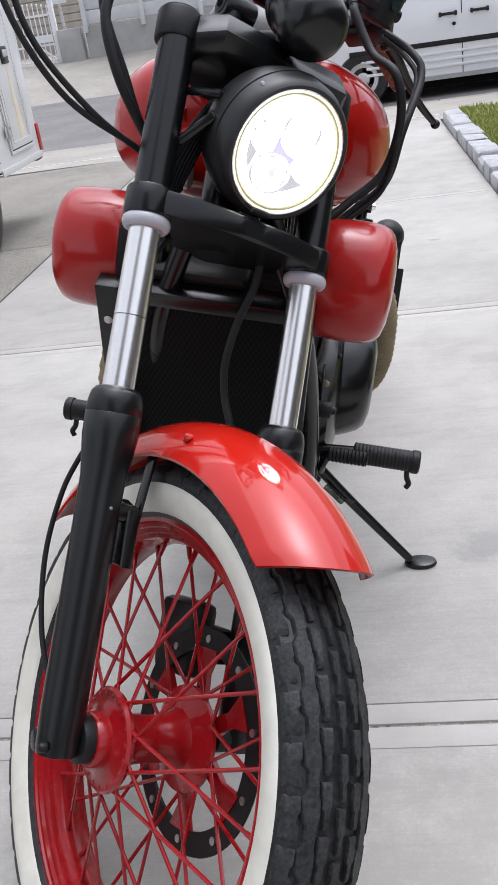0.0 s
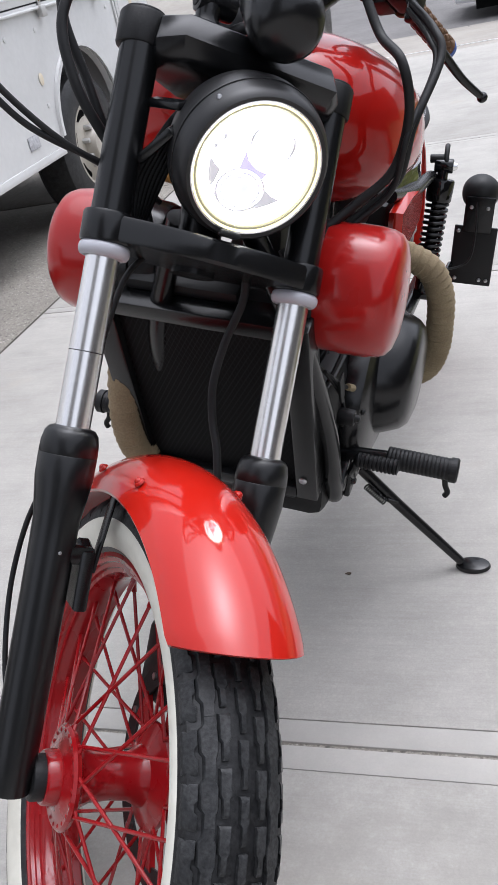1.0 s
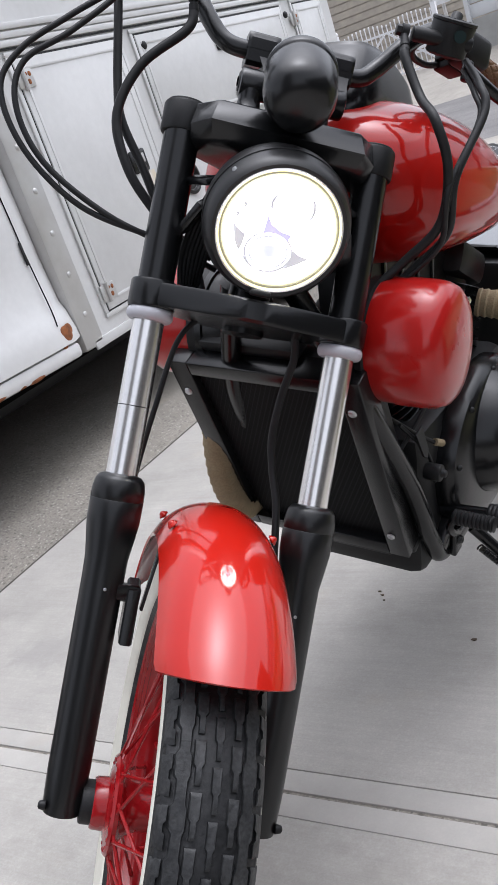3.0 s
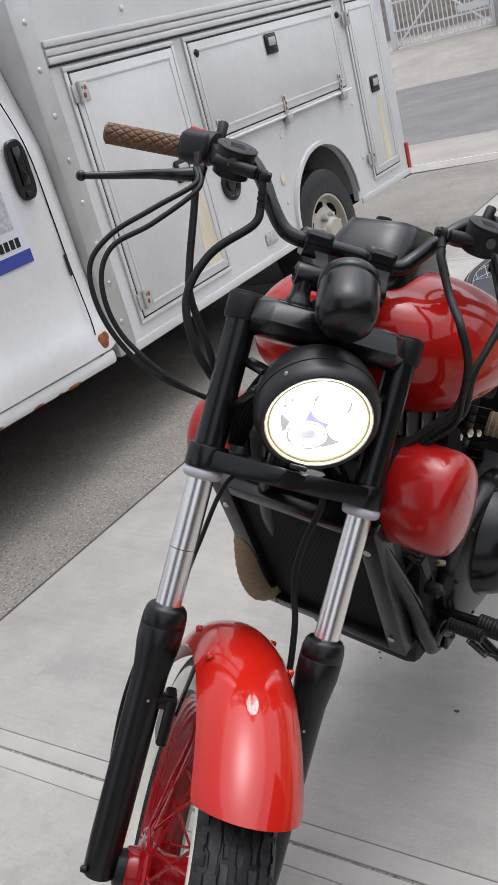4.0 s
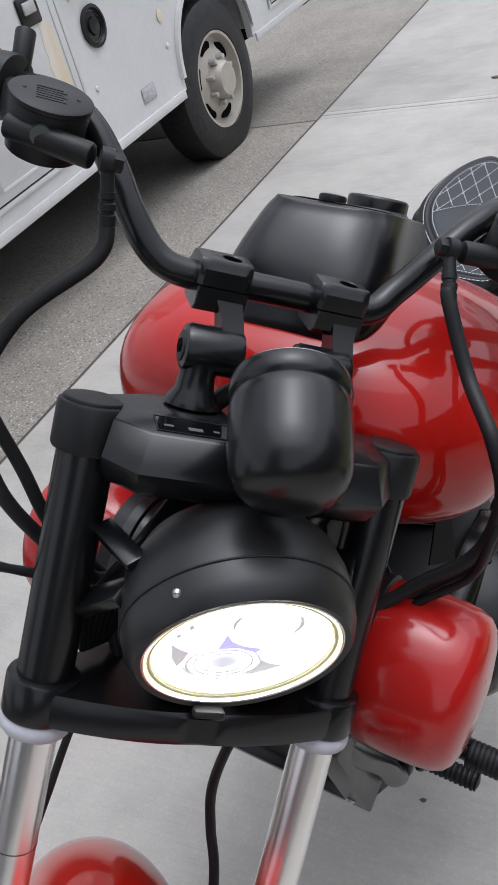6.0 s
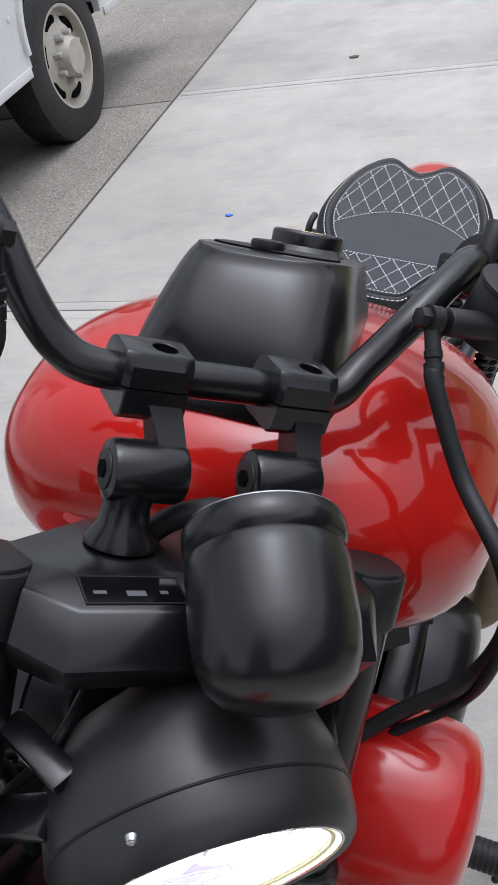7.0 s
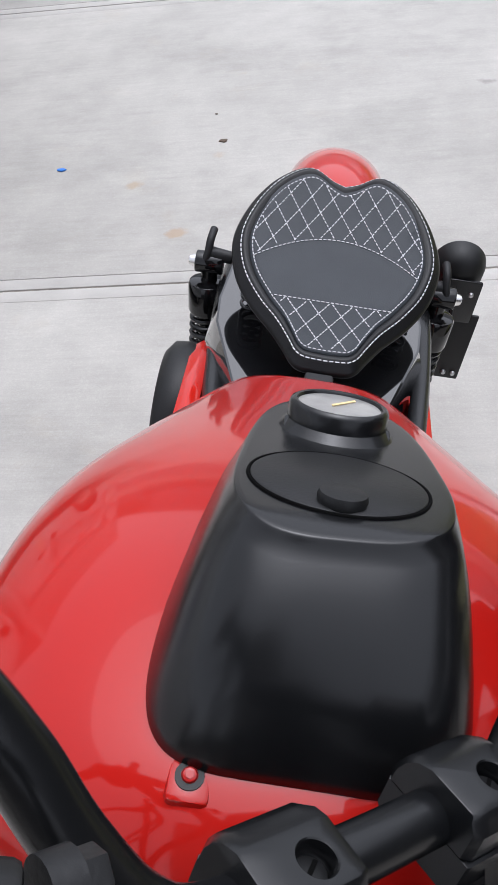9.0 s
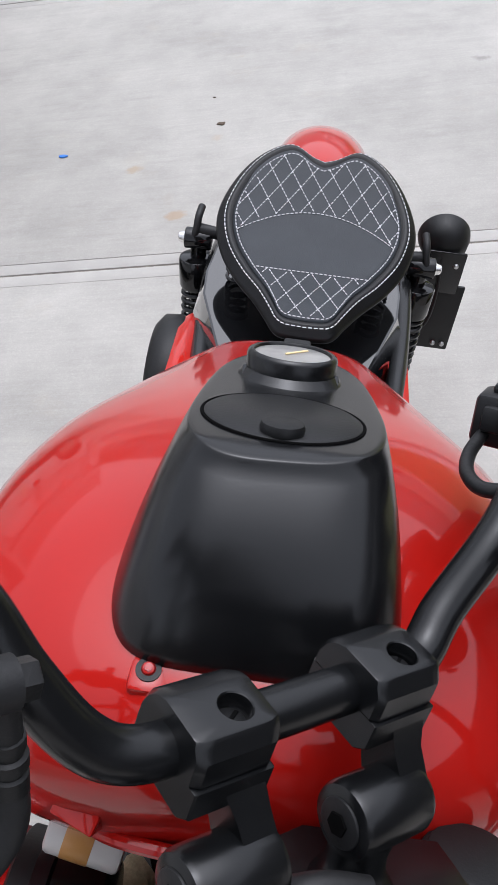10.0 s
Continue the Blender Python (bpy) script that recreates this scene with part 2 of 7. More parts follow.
# near-black colour that paints the shade of holes, gaps and undersides
M_SHADE = mat("void_shade", (0.003, 0.003, 0.003), 0.9, spec=0.05)
M_GLASS = mat("tinted_glass", (0.02, 0.035, 0.035), 0.05, coat=0.6)
M_BLUE = mat("blue_print", (0.03, 0.05, 0.28), 0.5)
M_GREYP = mat("grey_print", (0.33, 0.33, 0.35), 0.6, alt=(0.55, 0.55, 0.56), scale=60)
M_IRON = mat("white_iron", (0.72, 0.72, 0.73), 0.5)
M_PLINTH = mat("rendered_wall", (0.40, 0.40, 0.39), 0.85, alt=(0.30, 0.30, 0.285), scale=1.2, bump=0.3, bump_scale=30)
M_PANEL = mat("grey_fence_panel", (0.60, 0.61, 0.62), 0.7, alt=(0.50, 0.51, 0.52), scale=2)
# dark tone for the unseen walls that block light and darken reflections
M_UNSEEN = mat("unseen_dark_wall", (0.10, 0.095, 0.09), 0.85, alt=(0.075, 0.07, 0.068), scale=3, bump=0.4, bump_scale=20)
M_WOOD = mat("weathered_shed", (0.42, 0.38, 0.32), 0.8, alt=(0.33, 0.30, 0.26), scale=4)
M_WATER = mat("amber_filter", (0.55, 0.27, 0.08), 0.3)
M_CLEAR = mat("milky_plastic", (0.62, 0.60, 0.57), 0.3)
M_BRASS = mat("brass", (0.62, 0.45, 0.20), 0.3, metal=1.0)


# ---- building helpers ----
def part(name, bm, material, parent=None, label="", M=None, smooth=35):
    """Links a bmesh as one mesh object under parent, its points first moved by M."""
    if M is not None:
        bm.transform(M)
    bmesh.ops.recalc_face_normals(bm, faces=bm.faces)
    lim = radians(smooth)
    for f in bm.faces:
        f.smooth = True
    for e in bm.edges:
        if len(e.link_faces) == 2 and e.calc_face_angle(0) > lim:
            e.smooth = False
    me = bpy.data.meshes.new(name)
    bm.to_mesh(me)
    bm.free()
    me.materials.append(material)
    ob = new(name, me)
    if parent is not None:
        ob.parent = parent
    return tagged(ob, label)


def root(name, m, label, category, kind="", group=""):
    ob = new(name)
    ob.empty_display_size = 0.2
    ob.matrix_world = m
    return tagged(ob, label, category, group, kind)


def B():
    return bmesh.new()


def box(bm, x0, x1, y0, y1, z0, z1, bev=0.0, seg=2, M=None):
    vs = [bm.verts.new(p) for p in ((x0, y0, z0), (x1, y0, z0), (x1, y1, z0), (x0, y1, z0), (x0, y0, z1), (x1, y0, z1), (x1, y1, z1), (x0, y1, z1))]
    fs = [bm.faces.new([vs[i] for i in q]) for q in ((3, 2, 1, 0), (4, 5, 6, 7), (0, 1, 5, 4), (1, 2, 6, 5), (2, 3, 7, 6), (3, 0, 4, 7))]
    if bev:
        es = list({e for f in fs for e in f.edges})
        r = bmesh.ops.bevel(bm, geom=es, offset=bev, segments=seg, affect="EDGES", profile=0.5)
        vs = list({v for f in r["faces"] for v in f.verts} | {v for v in vs if v.is_valid})
    if M is not None:
        bmesh.ops.transform(bm, matrix=M, verts=vs)
    return bm


def loops(bm, rings, cap=True, closed=True):
    """Joins rings of points of equal count into a skin."""
    vr = [[bm.verts.new(p) for p in r] for r in rings]
    n = len(rings[0])
    for a, b in zip(vr, vr[1:]):
        for i in range(n if closed else n - 1):
            j = (i + 1) % n
            bm.faces.new((a[i], a[j], b[j], b[i]))
    if cap and closed:
        if cap != "end":
            bm.faces.new(vr[0][::-1])
        bm.faces.new(vr[-1])
    return vr


def frame_on(d):
    d = Vector(d).normalized()
    a = d.orthogonal().normalized()
    return a, d.cross(a)


def cyl(bm, p0, p1, r0, r1=None, seg=20, bev=0.0):
    """A capped cylinder or cone from p0 to p1, its rims rounded by bev."""
    r1 = r0 if r1 is None else r1
    p0, p1 = Vector(p0), Vector(p1)
    a, b = frame_on(p1 - p0)
    d = (p1 - p0).normalized()
    ang = [2 * math.pi * i / seg for i in range(seg)]
    def ring(c, r):
        return [c + (a * math.cos(t) + b * math.sin(t)) * r for t in ang]
    if bev:
        rs = [ring(p0, r0 - bev), ring(p0 + d * bev * 0.3, r0 - bev * 0.3), ring(p0 + d * bev, r0), ring(p1 - d * bev, r1), ring(p1 - d * bev * 0.3, r1 - bev * 0.3), ring(p1, r1 - bev)]
    else:
        rs = [ring(p0, r0), ring(p1, r1)]
    loops(bm, rs)
    return bm


def lathe(bm, profile, M=None, seg=40, cap=True):
    """Turns (radius, height) pairs round the z axis of M."""
    M = M or Matrix()
    rings = []
    for r, z in profile:
        rings.append([M @ Vector((r * math.cos(2 * math.pi * i / seg), r * math.sin(2 * math.pi * i / seg), z)) for i in range(seg)])
    loops(bm, rings, cap)
    return bm


def torus(bm, R, r, M=None, seg=64, sub=14):
    M = M or Matrix()
    vr = []
    for i in range(seg):
        a = 2 * math.pi * i / seg
        vr.append([bm.verts.new(M @ Vector(((R + r * math.cos(b)) * math.cos(a), (R + r * math.cos(b)) * math.sin(a), r * math.sin(b)))) for b in (2 * math.pi * k / sub for k in range(sub))])
    for i in range(seg):
        for k in range(sub):
            bm.faces.new((vr[i][k], vr[(i + 1) % seg][k], vr[(i + 1) % seg][(k + 1) % sub], vr[i][(k + 1) % sub]))
    return bm


def spline(pts, steps=8, closed=False):
    """Catmull-Rom points through pts."""
    P = [Vector(p) for p in pts]
    n = len(P)
    out = []
    for i in range(n if closed else n - 1):
        p0, p1, p2, p3 = (P[(i - 1) % n], P[i], P[(i + 1) % n], P[(i + 2) % n]) if closed else (P[max(i - 1, 0)], P[i], P[i + 1], P[min(i + 2, n - 1)])
        for k in range(steps):
            t = k / steps
            out.append(0.5 * (2 * p1 + (p2 - p0) * t + (2 * p0 - 5 * p1 + 4 * p2 - p3) * t * t + (3 * p1 - p0 - 3 * p2 + p3) * t ** 3))
    if not closed:
        out.append(P[-1])
    return out


def tube(bm, pts, r, seg=12, steps=8, taper=None, M=None):
    """A round tube along a smooth line through pts."""
    line = spline(pts, steps) if steps else [Vector(p) for p in pts]
    if M is not None:
        line = [M @ p for p in line]
    tang = [(line[min(i + 1, len(line) - 1)] - line[max(i - 1, 0)]).normalized() for i in range(len(line))]
    a = tang[0].orthogonal().normalized()
    rings = []
    for i, (p, d) in enumerate(zip(line, tang)):
        a = (a - d * a.dot(d)).normalized()
        b = d.cross(a)
        rr = r(i / (len(line) - 1)) if callable(r) else r
        rings.append([p + (a * math.cos(2 * math.pi * k / seg) + b * math.sin(2 * math.pi * k / seg)) * rr for k in range(seg)])
    loops(bm, rings)
    return bm


def prism(bm, outline, z0, z1, M=None, bev=0.0):
    """An upright prism over an outline of (x, y)."""
    M = M or Matrix()
    if bev:
        c = sum((Vector((x, y)) for x, y in outline), Vector((0, 0))) / len(outline)
        def shrink(p):
            d = Vector(p) - c
            return c + d * max(0.0, 1 - bev / max(d.length, 1e-6))
        inner = [shrink(p) for p in outline]
        rs = [[(*p, z0) for p in inner], [(*p, z0 + bev) for p in outline], [(*p, z1 - bev) for p in outline], [(*p, z1) for p in inner]]
    else:
        rs = [[(*p, z0) for p in outline], [(*p, z1) for p in outline]]
    loops(bm, [[M @ Vector(p) for p in r] for r in rs])
    return bm


def ball(bm, c, r, M=None, seg=16, squash=(1, 1, 1)):
    M = M or Matrix()
    prof = []
    for k in range(1, 9):
        t = math.pi * k / 9
        prof.append((r * math.sin(t), -r * math.cos(t)))
    return lathe(bm, prof, M @ Matrix.Translation(c) @ Matrix.Diagonal((*squash, 1)), seg)


def bar(bm, p0, p1, wide, thick, up=(0, 0, 1), bev=0.0):
    """A rectangular bar from p0 to p1; thick is measured along up."""
    p0, p1, up = Vector(p0), Vector(p1), Vector(up)
    d = (p1 - p0).normalized()
    s = d.cross(up).normalized()
    u = s.cross(d)
    M = Matrix((s, d, u)).transposed().to_4x4()
    M.translation = p0
    box(bm, -wide / 2, wide / 2, 0, (p1 - p0).length, -thick / 2, thick / 2, bev, 2, M)
    return bm


# ---- ground ----
rng = random.Random(4)
bm = B()
rows = [(-40, -0.34), (9.6, -0.34), (10.4, -0.34), (20.0, -0.34), (20.9, -0.20), (21.3, -0.10), (22.2, 0.14), (24, 0.42), (26, 0.5), (60, 0.6), (900, 0.6)]
xs = [-700, -60, -20, -8, 0, 8, 20, 60, 700]
grid = [[bm.verts.new((x, y, z)) for x in xs] for y, z in rows]
for a, b in zip(grid, grid[1:]):
    for i in range(len(xs) - 1):
        bm.faces.new((a[i], a[i + 1], b[i + 1], b[i]))
ground = tagged(part("ground", bm, M_WALK, smooth=5), "bare pale ground rising gently beyond the street", "ground", kind="structure")

bm = B()
box(bm, -60, 60, 12.06, 20.8, -0.4, -0.25)
road = tagged(part("road", bm, M_ROAD), "grey worn asphalt street beyond the driveway", "road", kind="structure")
bm = B()
for k in range(40):
    x = -30 + 1.5 * k
    box(bm, x + 0.004, x + 1.496, 11.90, 12.08, -0.4, -0.218 + rng.uniform(-0.004, 0.004), 0.012)
tagged(part("kerb_edge", bm, M_WALK), "worn concrete edge strip along the street", "kerb", kind="structure")

def slope_down(bm):
    """Lets the apron fall towards the street."""
    for v in bm.verts:
        v.co.z -= 0.066 * max(0.0, v.co.y - 9.0)
    return bm


pave = tagged(part("pavement", slope_down(box(B(), -12, 9, 9.0, 11.885, -0.3, -0.02, 0.0)), M_WALK), "pale concrete pavement along the street", "pavement", kind="structure")
bm = B()
box(bm, -12, 8, 9.55, 9.58, -0.03, -0.016)
slope_down(bm)
part("painted_line", bm, M_IRON, pave, "thin white line across the apron")

# the light driveway, slab by slab between its joints
drive = tagged(part("driveway", box(B(), -1.40, 1.21, -2.9, 9.0, -0.30, -0.005), M_OLD), "light broom-finished concrete driveway in large slabs", "driveway", kind="structure")
joints = [-2.83, -0.66, 1.5375, 3.7145, 5.7445, 8.98]
for y0, y1 in zip(joints, joints[1:]):
    bm = B()
    box(bm, -1.392, 1.205, y0 + 0.0545, y1 - 0.0545, -0.12, 0.0, 0.003)
    part("slab", bm, M_SLAB, drive)
    for a, b in ((y1 - 0.0536, y1 - 0.0035), (y1 + 0.0035, y1 + 0.0536)):
        if b < 9.0:
            bm = B()
            box(bm, -1.392, 1.205, a, b, -0.12, -0.0006, 0.003)
            part("joint_strip", bm, M_TROWEL, drive)
old = tagged(part("side_strip", box(B(), -9.0, -1.414, -2.9, 9.0, -0.40, -0.20), M_OLD), "old grey exposed-aggregate concrete strip beside the driveway", "ground", kind="structure")
for y0, y1 in ((-2.88, 1.2), (1.2, 5.72), (5.72, 8.99)):
    bm = B()
    box(bm, -8.9, -1.416, y0 + 0.006, y1 - 0.006, -0.25, -0.012, 0.006)
    for v in bm.verts:
        v.co.z += 0.105 * max(-0.9, v.co.x + 1.416)
    part("slab", bm, M_OLD, old)
bm = B()
box(bm, -1.4165, -1.3925, -2.88, 8.98, -0.1, -0.008)
tagged(part("joint_filler", bm, mat("joint_dirt", (0.075, 0.066, 0.054), 0.9, alt=(0.04, 0.036, 0.03), scale=9, bump=0.5, bump_scale=60)), "dark joint between old and new concrete", "joint", kind="structure")

# granite kerb and lawn beside the driveway
kerb = tagged(part("stone_kerb", box(B(), 1.225, 1.37, 3.0, 8.75, -0.3, 0.03), M_STONE), "rough grey granite kerb along the lawn", "kerb", kind="structure")
y = 3.0
while y < 8.7:
    ln = rng.uniform(0.22, 0.34)
    bm = B()
    box(bm, 1.215 + rng.uniform(-0.008, 0.008), 1.375 + rng.uniform(-0.01, 0.01), y + 0.006, y + ln - 0.006, -0.1, 0.085 + rng.uniform(-0.014, 0.014), 0.018)
    for v in bm.verts:
        v.co += Vector((rng.uniform(-1, 1), rng.uniform(-1, 1), rng.uniform(-1, 1))) * 0.006
    part("kerb_stone", bm, M_STONE, kerb)
    y += ln
bm = B()
box(bm, 1.38, 9.0, 2.5, 8.9, -0.3, 0.06)
lawn = tagged(part("lawn", bm, M_SOIL), "short worn lawn beside the driveway", "lawn", kind="structure")
verts, faces = [], []
for i in range(26000):
    x, y = 1.38 + rng.random() ** 1.5 * 4.5, rng.uniform(4.6, 8.9)
    a, h, w, z = rng.uniform(0, 6.28), rng.uniform(0.02, 0.05), rng.uniform(0.004, 0.009), 0.06
    dx, dy, lx, ly = math.cos(a) * w, math.sin(a) * w, rng.uniform(-0.03, 0.03), rng.uniform(-0.03, 0.03)
    k = len(verts)
    verts += [(x - dx, y - dy, z), (x + dx, y + dy, z), (x + lx, y + ly, z + h)]
    faces.append((k, k + 1, k + 2))
me = bpy.data.meshes.new("grass")
me.from_pydata(verts, [], faces)
me.materials.append(M_GRASS)
tagged(new("grass", me), "short green and yellowing grass blades", "grass", kind="stuff")

# leaf litter, pebbles and a blue scrap on the slabs
def scrap(name, x, y, r, material, label, z=0.0):
    bm = B()
    n = 9
    out = [(x + r * rng.uniform(0.5, 1.1) * math.cos(2 * math.pi * i / n), y + 0.6 * r * rng.uniform(0.5, 1.1) * math.sin(2 * math.pi * i / n)) for i in range(n)]
    prism(bm, out, z + 0.0005, z + 0.002 + r * 0.16, bev=r * 0.08)
    return tagged(part(name, bm, material), label, name.replace("_", " "))

M_LEAF = mat("dry_leaf", (0.07, 0.05, 0.035), 0.8, alt=(0.12, 0.08, 0.05), scale=60)
M_SCRAP = mat("blue_scrap", (0.02, 0.16, 0.55), 0.4)
scrap("blue_scrap", -0.707, 4.368, 0.022, M_SCRAP, "small bright blue plastic scrap on concrete")
for x, y, r in ((-0.152, 4.490, 0.020), (-0.510, 6.050, 0.032), (-0.192, 4.682, 0.007), (0.222, 1.998, 0.007), (-0.047, 2.15, 0.006), (-0.060, 2.165, 0.005), (-0.035, 2.13, 0.004)):
    scrap("dry_leaf", x, y, r, M_LEAF, "small dark dry leaf scrap on concrete")
for i in range(26):
    x, y = rng.uniform(-3.2, -1.5), rng.uniform(1.9, 6.5)
    scrap("pebble", x, y, rng.uniform(0.006, 0.014), M_STONE, "small pale pebble on old concrete", -0.012 + 0.105 * max(-0.9, x + 1.416))

# ---- unseen walls behind and beside, added to shape light and reflections ----
# tall narrow block mirrored dark in cowl and tank, bright sky left either side
bm = B()
box(bm, -1.05, 1.35, -3.4, -2.95, -0.3, 8.4)
tagged(part("unseen_wall_south", bm, M_UNSEEN), "unseen tall dark wall, added to darken reflections from the driveway's end", "wall", kind="structure")
for x0, x1 in ((-9, -1.06), (1.36, 9)):
    bm = B()
    box(bm, x0, x1, -3.3, -3.05, -0.3, 0.9)
    tagged(part("unseen_wall_low", bm, M_UNSEEN), "unseen low dark wall, added beside the tall one to shape reflections", "wall", kind="structure")

# side walls added only to hold back low light from west and east
bm = B()
box(bm, -4.55, -4.25, -2.95, 7.6, -0.3, 2.6)
tagged(part("unseen_wall_west", bm, M_UNSEEN), "unseen dark wall, added beyond the truck to block light", "wall", kind="structure")
bm = B()
box(bm, 4.3, 4.6, -2.95, 5.2, -0.3, 2.4)
tagged(part("unseen_wall_east", bm, M_UNSEEN), "unseen dark wall, added beside the lawn to block light", "wall", kind="structure")

# ---- utility truck ----
truck = root("utility_truck", pose(-1.765, -0.054, 0.088) @ Matrix.Diagonal((0.942, 0.942, 0.942, 1)), "white utility truck with rust-stained side compartments, parked on old concrete", "truck")
Y0, Y1, ZB, ZR = 3.63, 7.20, 0.36, 1.66
bm = B()
arch = [(5.86 + 0.43 * math.cos(a), 0.42 + 0.41 * math.sin(a)) for a in [math.pi - math.pi * k / 20 for k in range(21)]]
outline = [(Y0, ZB), (arch[0][0], ZB)] + arch + [(arch[-1][0], ZB), (Y1, ZB), (Y1, ZR), (Y0, ZR)]
side_m = Matrix(((0, 0, 1, 0), (1, 0, 0, 0), (0, 1, 0, 0), (0, 0, 0, 1)))
prism(bm, outline, -0.04, 0.0, side_m)
truck_body = part("body", bm, M_WHITE, truck)
for a, b, c, d, e, f in ((-2.0, -0.042, Y0, Y1, 0.95, 2.45), (-2.0, -0.042, Y0, 5.38, 0.40, 0.948), (-2.0, -0.042, 6.34, Y1, 0.40, 0.948), (-0.04, 0.0, Y0, Y1, ZR, 2.45)):
    bm = B()
    box(bm, a, b, c, d, e, f)
    part("body_panel", bm, M_WHITE, truck_body)
for z in (1.665, 1.70, 1.735):
    bm = B()
    box(bm, 0.0, 0.016 - 0.004 * (z == 1.70), 3.702, Y1, z - 0.014, z + 0.014, 0.004)
    part("drip_rail", bm, M_WHITE, truck_body)
bm = B()
box(bm, 0.002, 0.007, 3.702, Y1, 1.640, 1.648)
part("seal", bm, M_RUB, truck_body)
bm = B()
box(bm, -2.0, 0.012, 3.56, 3.70, ZB - 0.02, 2.45, 0.02)
post = part("corner_post", bm, M_ALU, truck, "grey riveted aluminium corner post")
for k in range(9):
    bm = B()
    ball(bm, (0.012, 3.635, 0.50 + 0.19 * k), 0.014, seg=10, squash=(0.45, 1, 1))
    part("rivet", bm, M_ALU, post)


def compartment(y0, y1, z0, z1, hinges=(), latch=None, knob=None, stain=None, rust=True, rod=False):
    bm = B()
    box(bm, 0.002, 0.010, y0 - 0.007, y1 + 0.007, z0 - 0.007, z1 + 0.009, 0.002)
    gasket = part("compartment_door", bm, M_RUB, truck, "white compartment door in a dark rubber seal")
    for a, b, c, d in ((y0 - 0.030, y1 + 0.030, z1 + 0.010, z1 + 0.032), (y0 - 0.030, y1 + 0.030, z0 - 0.030, z0 - 0.008), (y0 - 0.030, y0 - 0.008, z0 - 0.008, z1 + 0.010), (y1 + 0.008, y1 + 0.030, z0 - 0.008, z1 + 0.010)):
        bm = B()
        box(bm, 0.001, 0.013, a, b, c, d, 0.003)
        part("door_frame", bm, M_WHITE, gasket)
    bm = B()
    box(bm, 0.004, 0.017, y0, y1, z0, z1, 0.005)
    part("panel", bm, M_WHITE, gasket)
    bm = B()
    for a, b, c, d in ((y0 + 0.03, y1 - 0.03, z1 - 0.05, z1 - 0.035), (y0 + 0.03, y1 - 0.03, z0 + 0.035, z0 + 0.05), (y0 + 0.03, y0 + 0.045, z0 + 0.05, z1 - 0.05), (y1 - 0.045, y1 - 0.03, z0 + 0.05, z1 - 0.05)):
        box(bm, 0.016, 0.0205, a, b, c, d, 0.002)
    part("pressed_rim", bm, M_WHITE, gasket)
    for hy, hz in hinges:
        bm = B()
        box(bm, 0.016, 0.024, hy - 0.050, hy + 0.055, hz - 0.040, hz + 0.038, 0.004)
        cyl(bm, (0.028, hy - 0.01, hz - 0.045), (0.028, hy - 0.01, hz + 0.045), 0.011, seg=10)
        h = part("hinge", bm, M_ALU, gasket, "rusted steel hinge")
        if rust:
            bm = B()
            for k, (da, db, rr) in enumerate(((0.020, -0.016, 0.011), (0.034, 0.016, 0.010), (0.012, 0.018, 0.007), (-0.012, -0.034, 0.009))):
                ball(bm, (0.0245, hy + da, hz + db), rr, seg=9, squash=(0.3, 1, 1.1))
            part("rust_patch", bm, M_RUST, gasket)
    if latch:
        ly, lz = latch
        bm = B()
        box(bm, 0.015, 0.030, ly - 0.065, ly + 0.065, lz - 0.055, lz + 0.055, 0.01)
        part("latch", bm, M_BLK, gasket, "black recessed paddle latch")
        bm = B()
        box(bm, 0.028, 0.036, ly - 0.04, ly + 0.04, lz - 0.012, lz + 0.035, 0.006)
        part("paddle", bm, M_ALU, gasket)
    if stain:
        sy, sz0, sz1, w = stain
        bm = B()
        pts = []
        n = 14
        for k in range(n + 1):
            z = sz1 + (sz0 - sz1) * k / n
            pts.append((sy - w * (0.5 + 0.5 * k / n) * rng.uniform(0.7, 1.0), z))
        for k in range(n, -1, -1):
            z = sz1 + (sz0 - sz1) * k / n
            pts.append((sy + w * (0.5 + 0.5 * k / n) * rng.uniform(0.7, 1.0), z))
        prism(bm, pts, 0.0172, 0.0182, side_m)
        part("rust_stain", bm, M_STAIN, gasket, "pale brown rust run")
    return gasket


compartment(3.80, 4.58, 0.46, 1.60, ((3.83, 0.54), (3.83, 1.515)), (4.40, 1.03), stain=(4.47, 0.50, 0.97, 0.085))
lift = compartment(4.73, 6.40, 1.11, 1.60, (), (5.54, 1.49))
compartment(6.60, 7.02, 0.46, 1.60, ((6.56, 0.585), (6.56, 1.51)), (6.82, 1.05), stain=(6.85, 0.50, 0.98, 0.055))
bm = B()
cyl(bm, (0.022, 4.70, 1.080), (0.022, 6.44, 1.080), 0.009, seg=10)
part("hinge_rod", bm, M_WHITE, lift)
for hy in (4.82, 5.55, 6.31):
    bm = B()
    box(bm, 0.018, 0.026, hy - 0.020, hy + 0.016, 1.085, 1.20, 0.004)
    part("strap_hinge", bm, M_ALU, lift, "steel strap hinge with rust dots")
    bm = B()
    for k, (da, db) in enumerate(((-0.006, 1.18), (0.004, 1.15), (-0.004, 1.118))):
        ball(bm, (0.0265, hy + da, db), 0.011 - 0.001 * k, seg=9, squash=(0.3, 0.8, 1.3))
    part("rust_patch", bm, M_RUST, lift)
    bm = B()
    box(bm, 0.01, 0.045, hy - 0.035, hy + 0.025, 1.03, 1.09, 0.008)
    part("hinge_lug", bm, M_ALU, lift)
for hy, hz in ((4.78, 1.545), (6.45, 1.545)):
    bm = B()
    ball(bm, (0.018, hy, hz), 0.022, seg=12, squash=(0.6, 1, 1))
    part("bumper_stop", bm, M_RUB, truck)
bm = B()
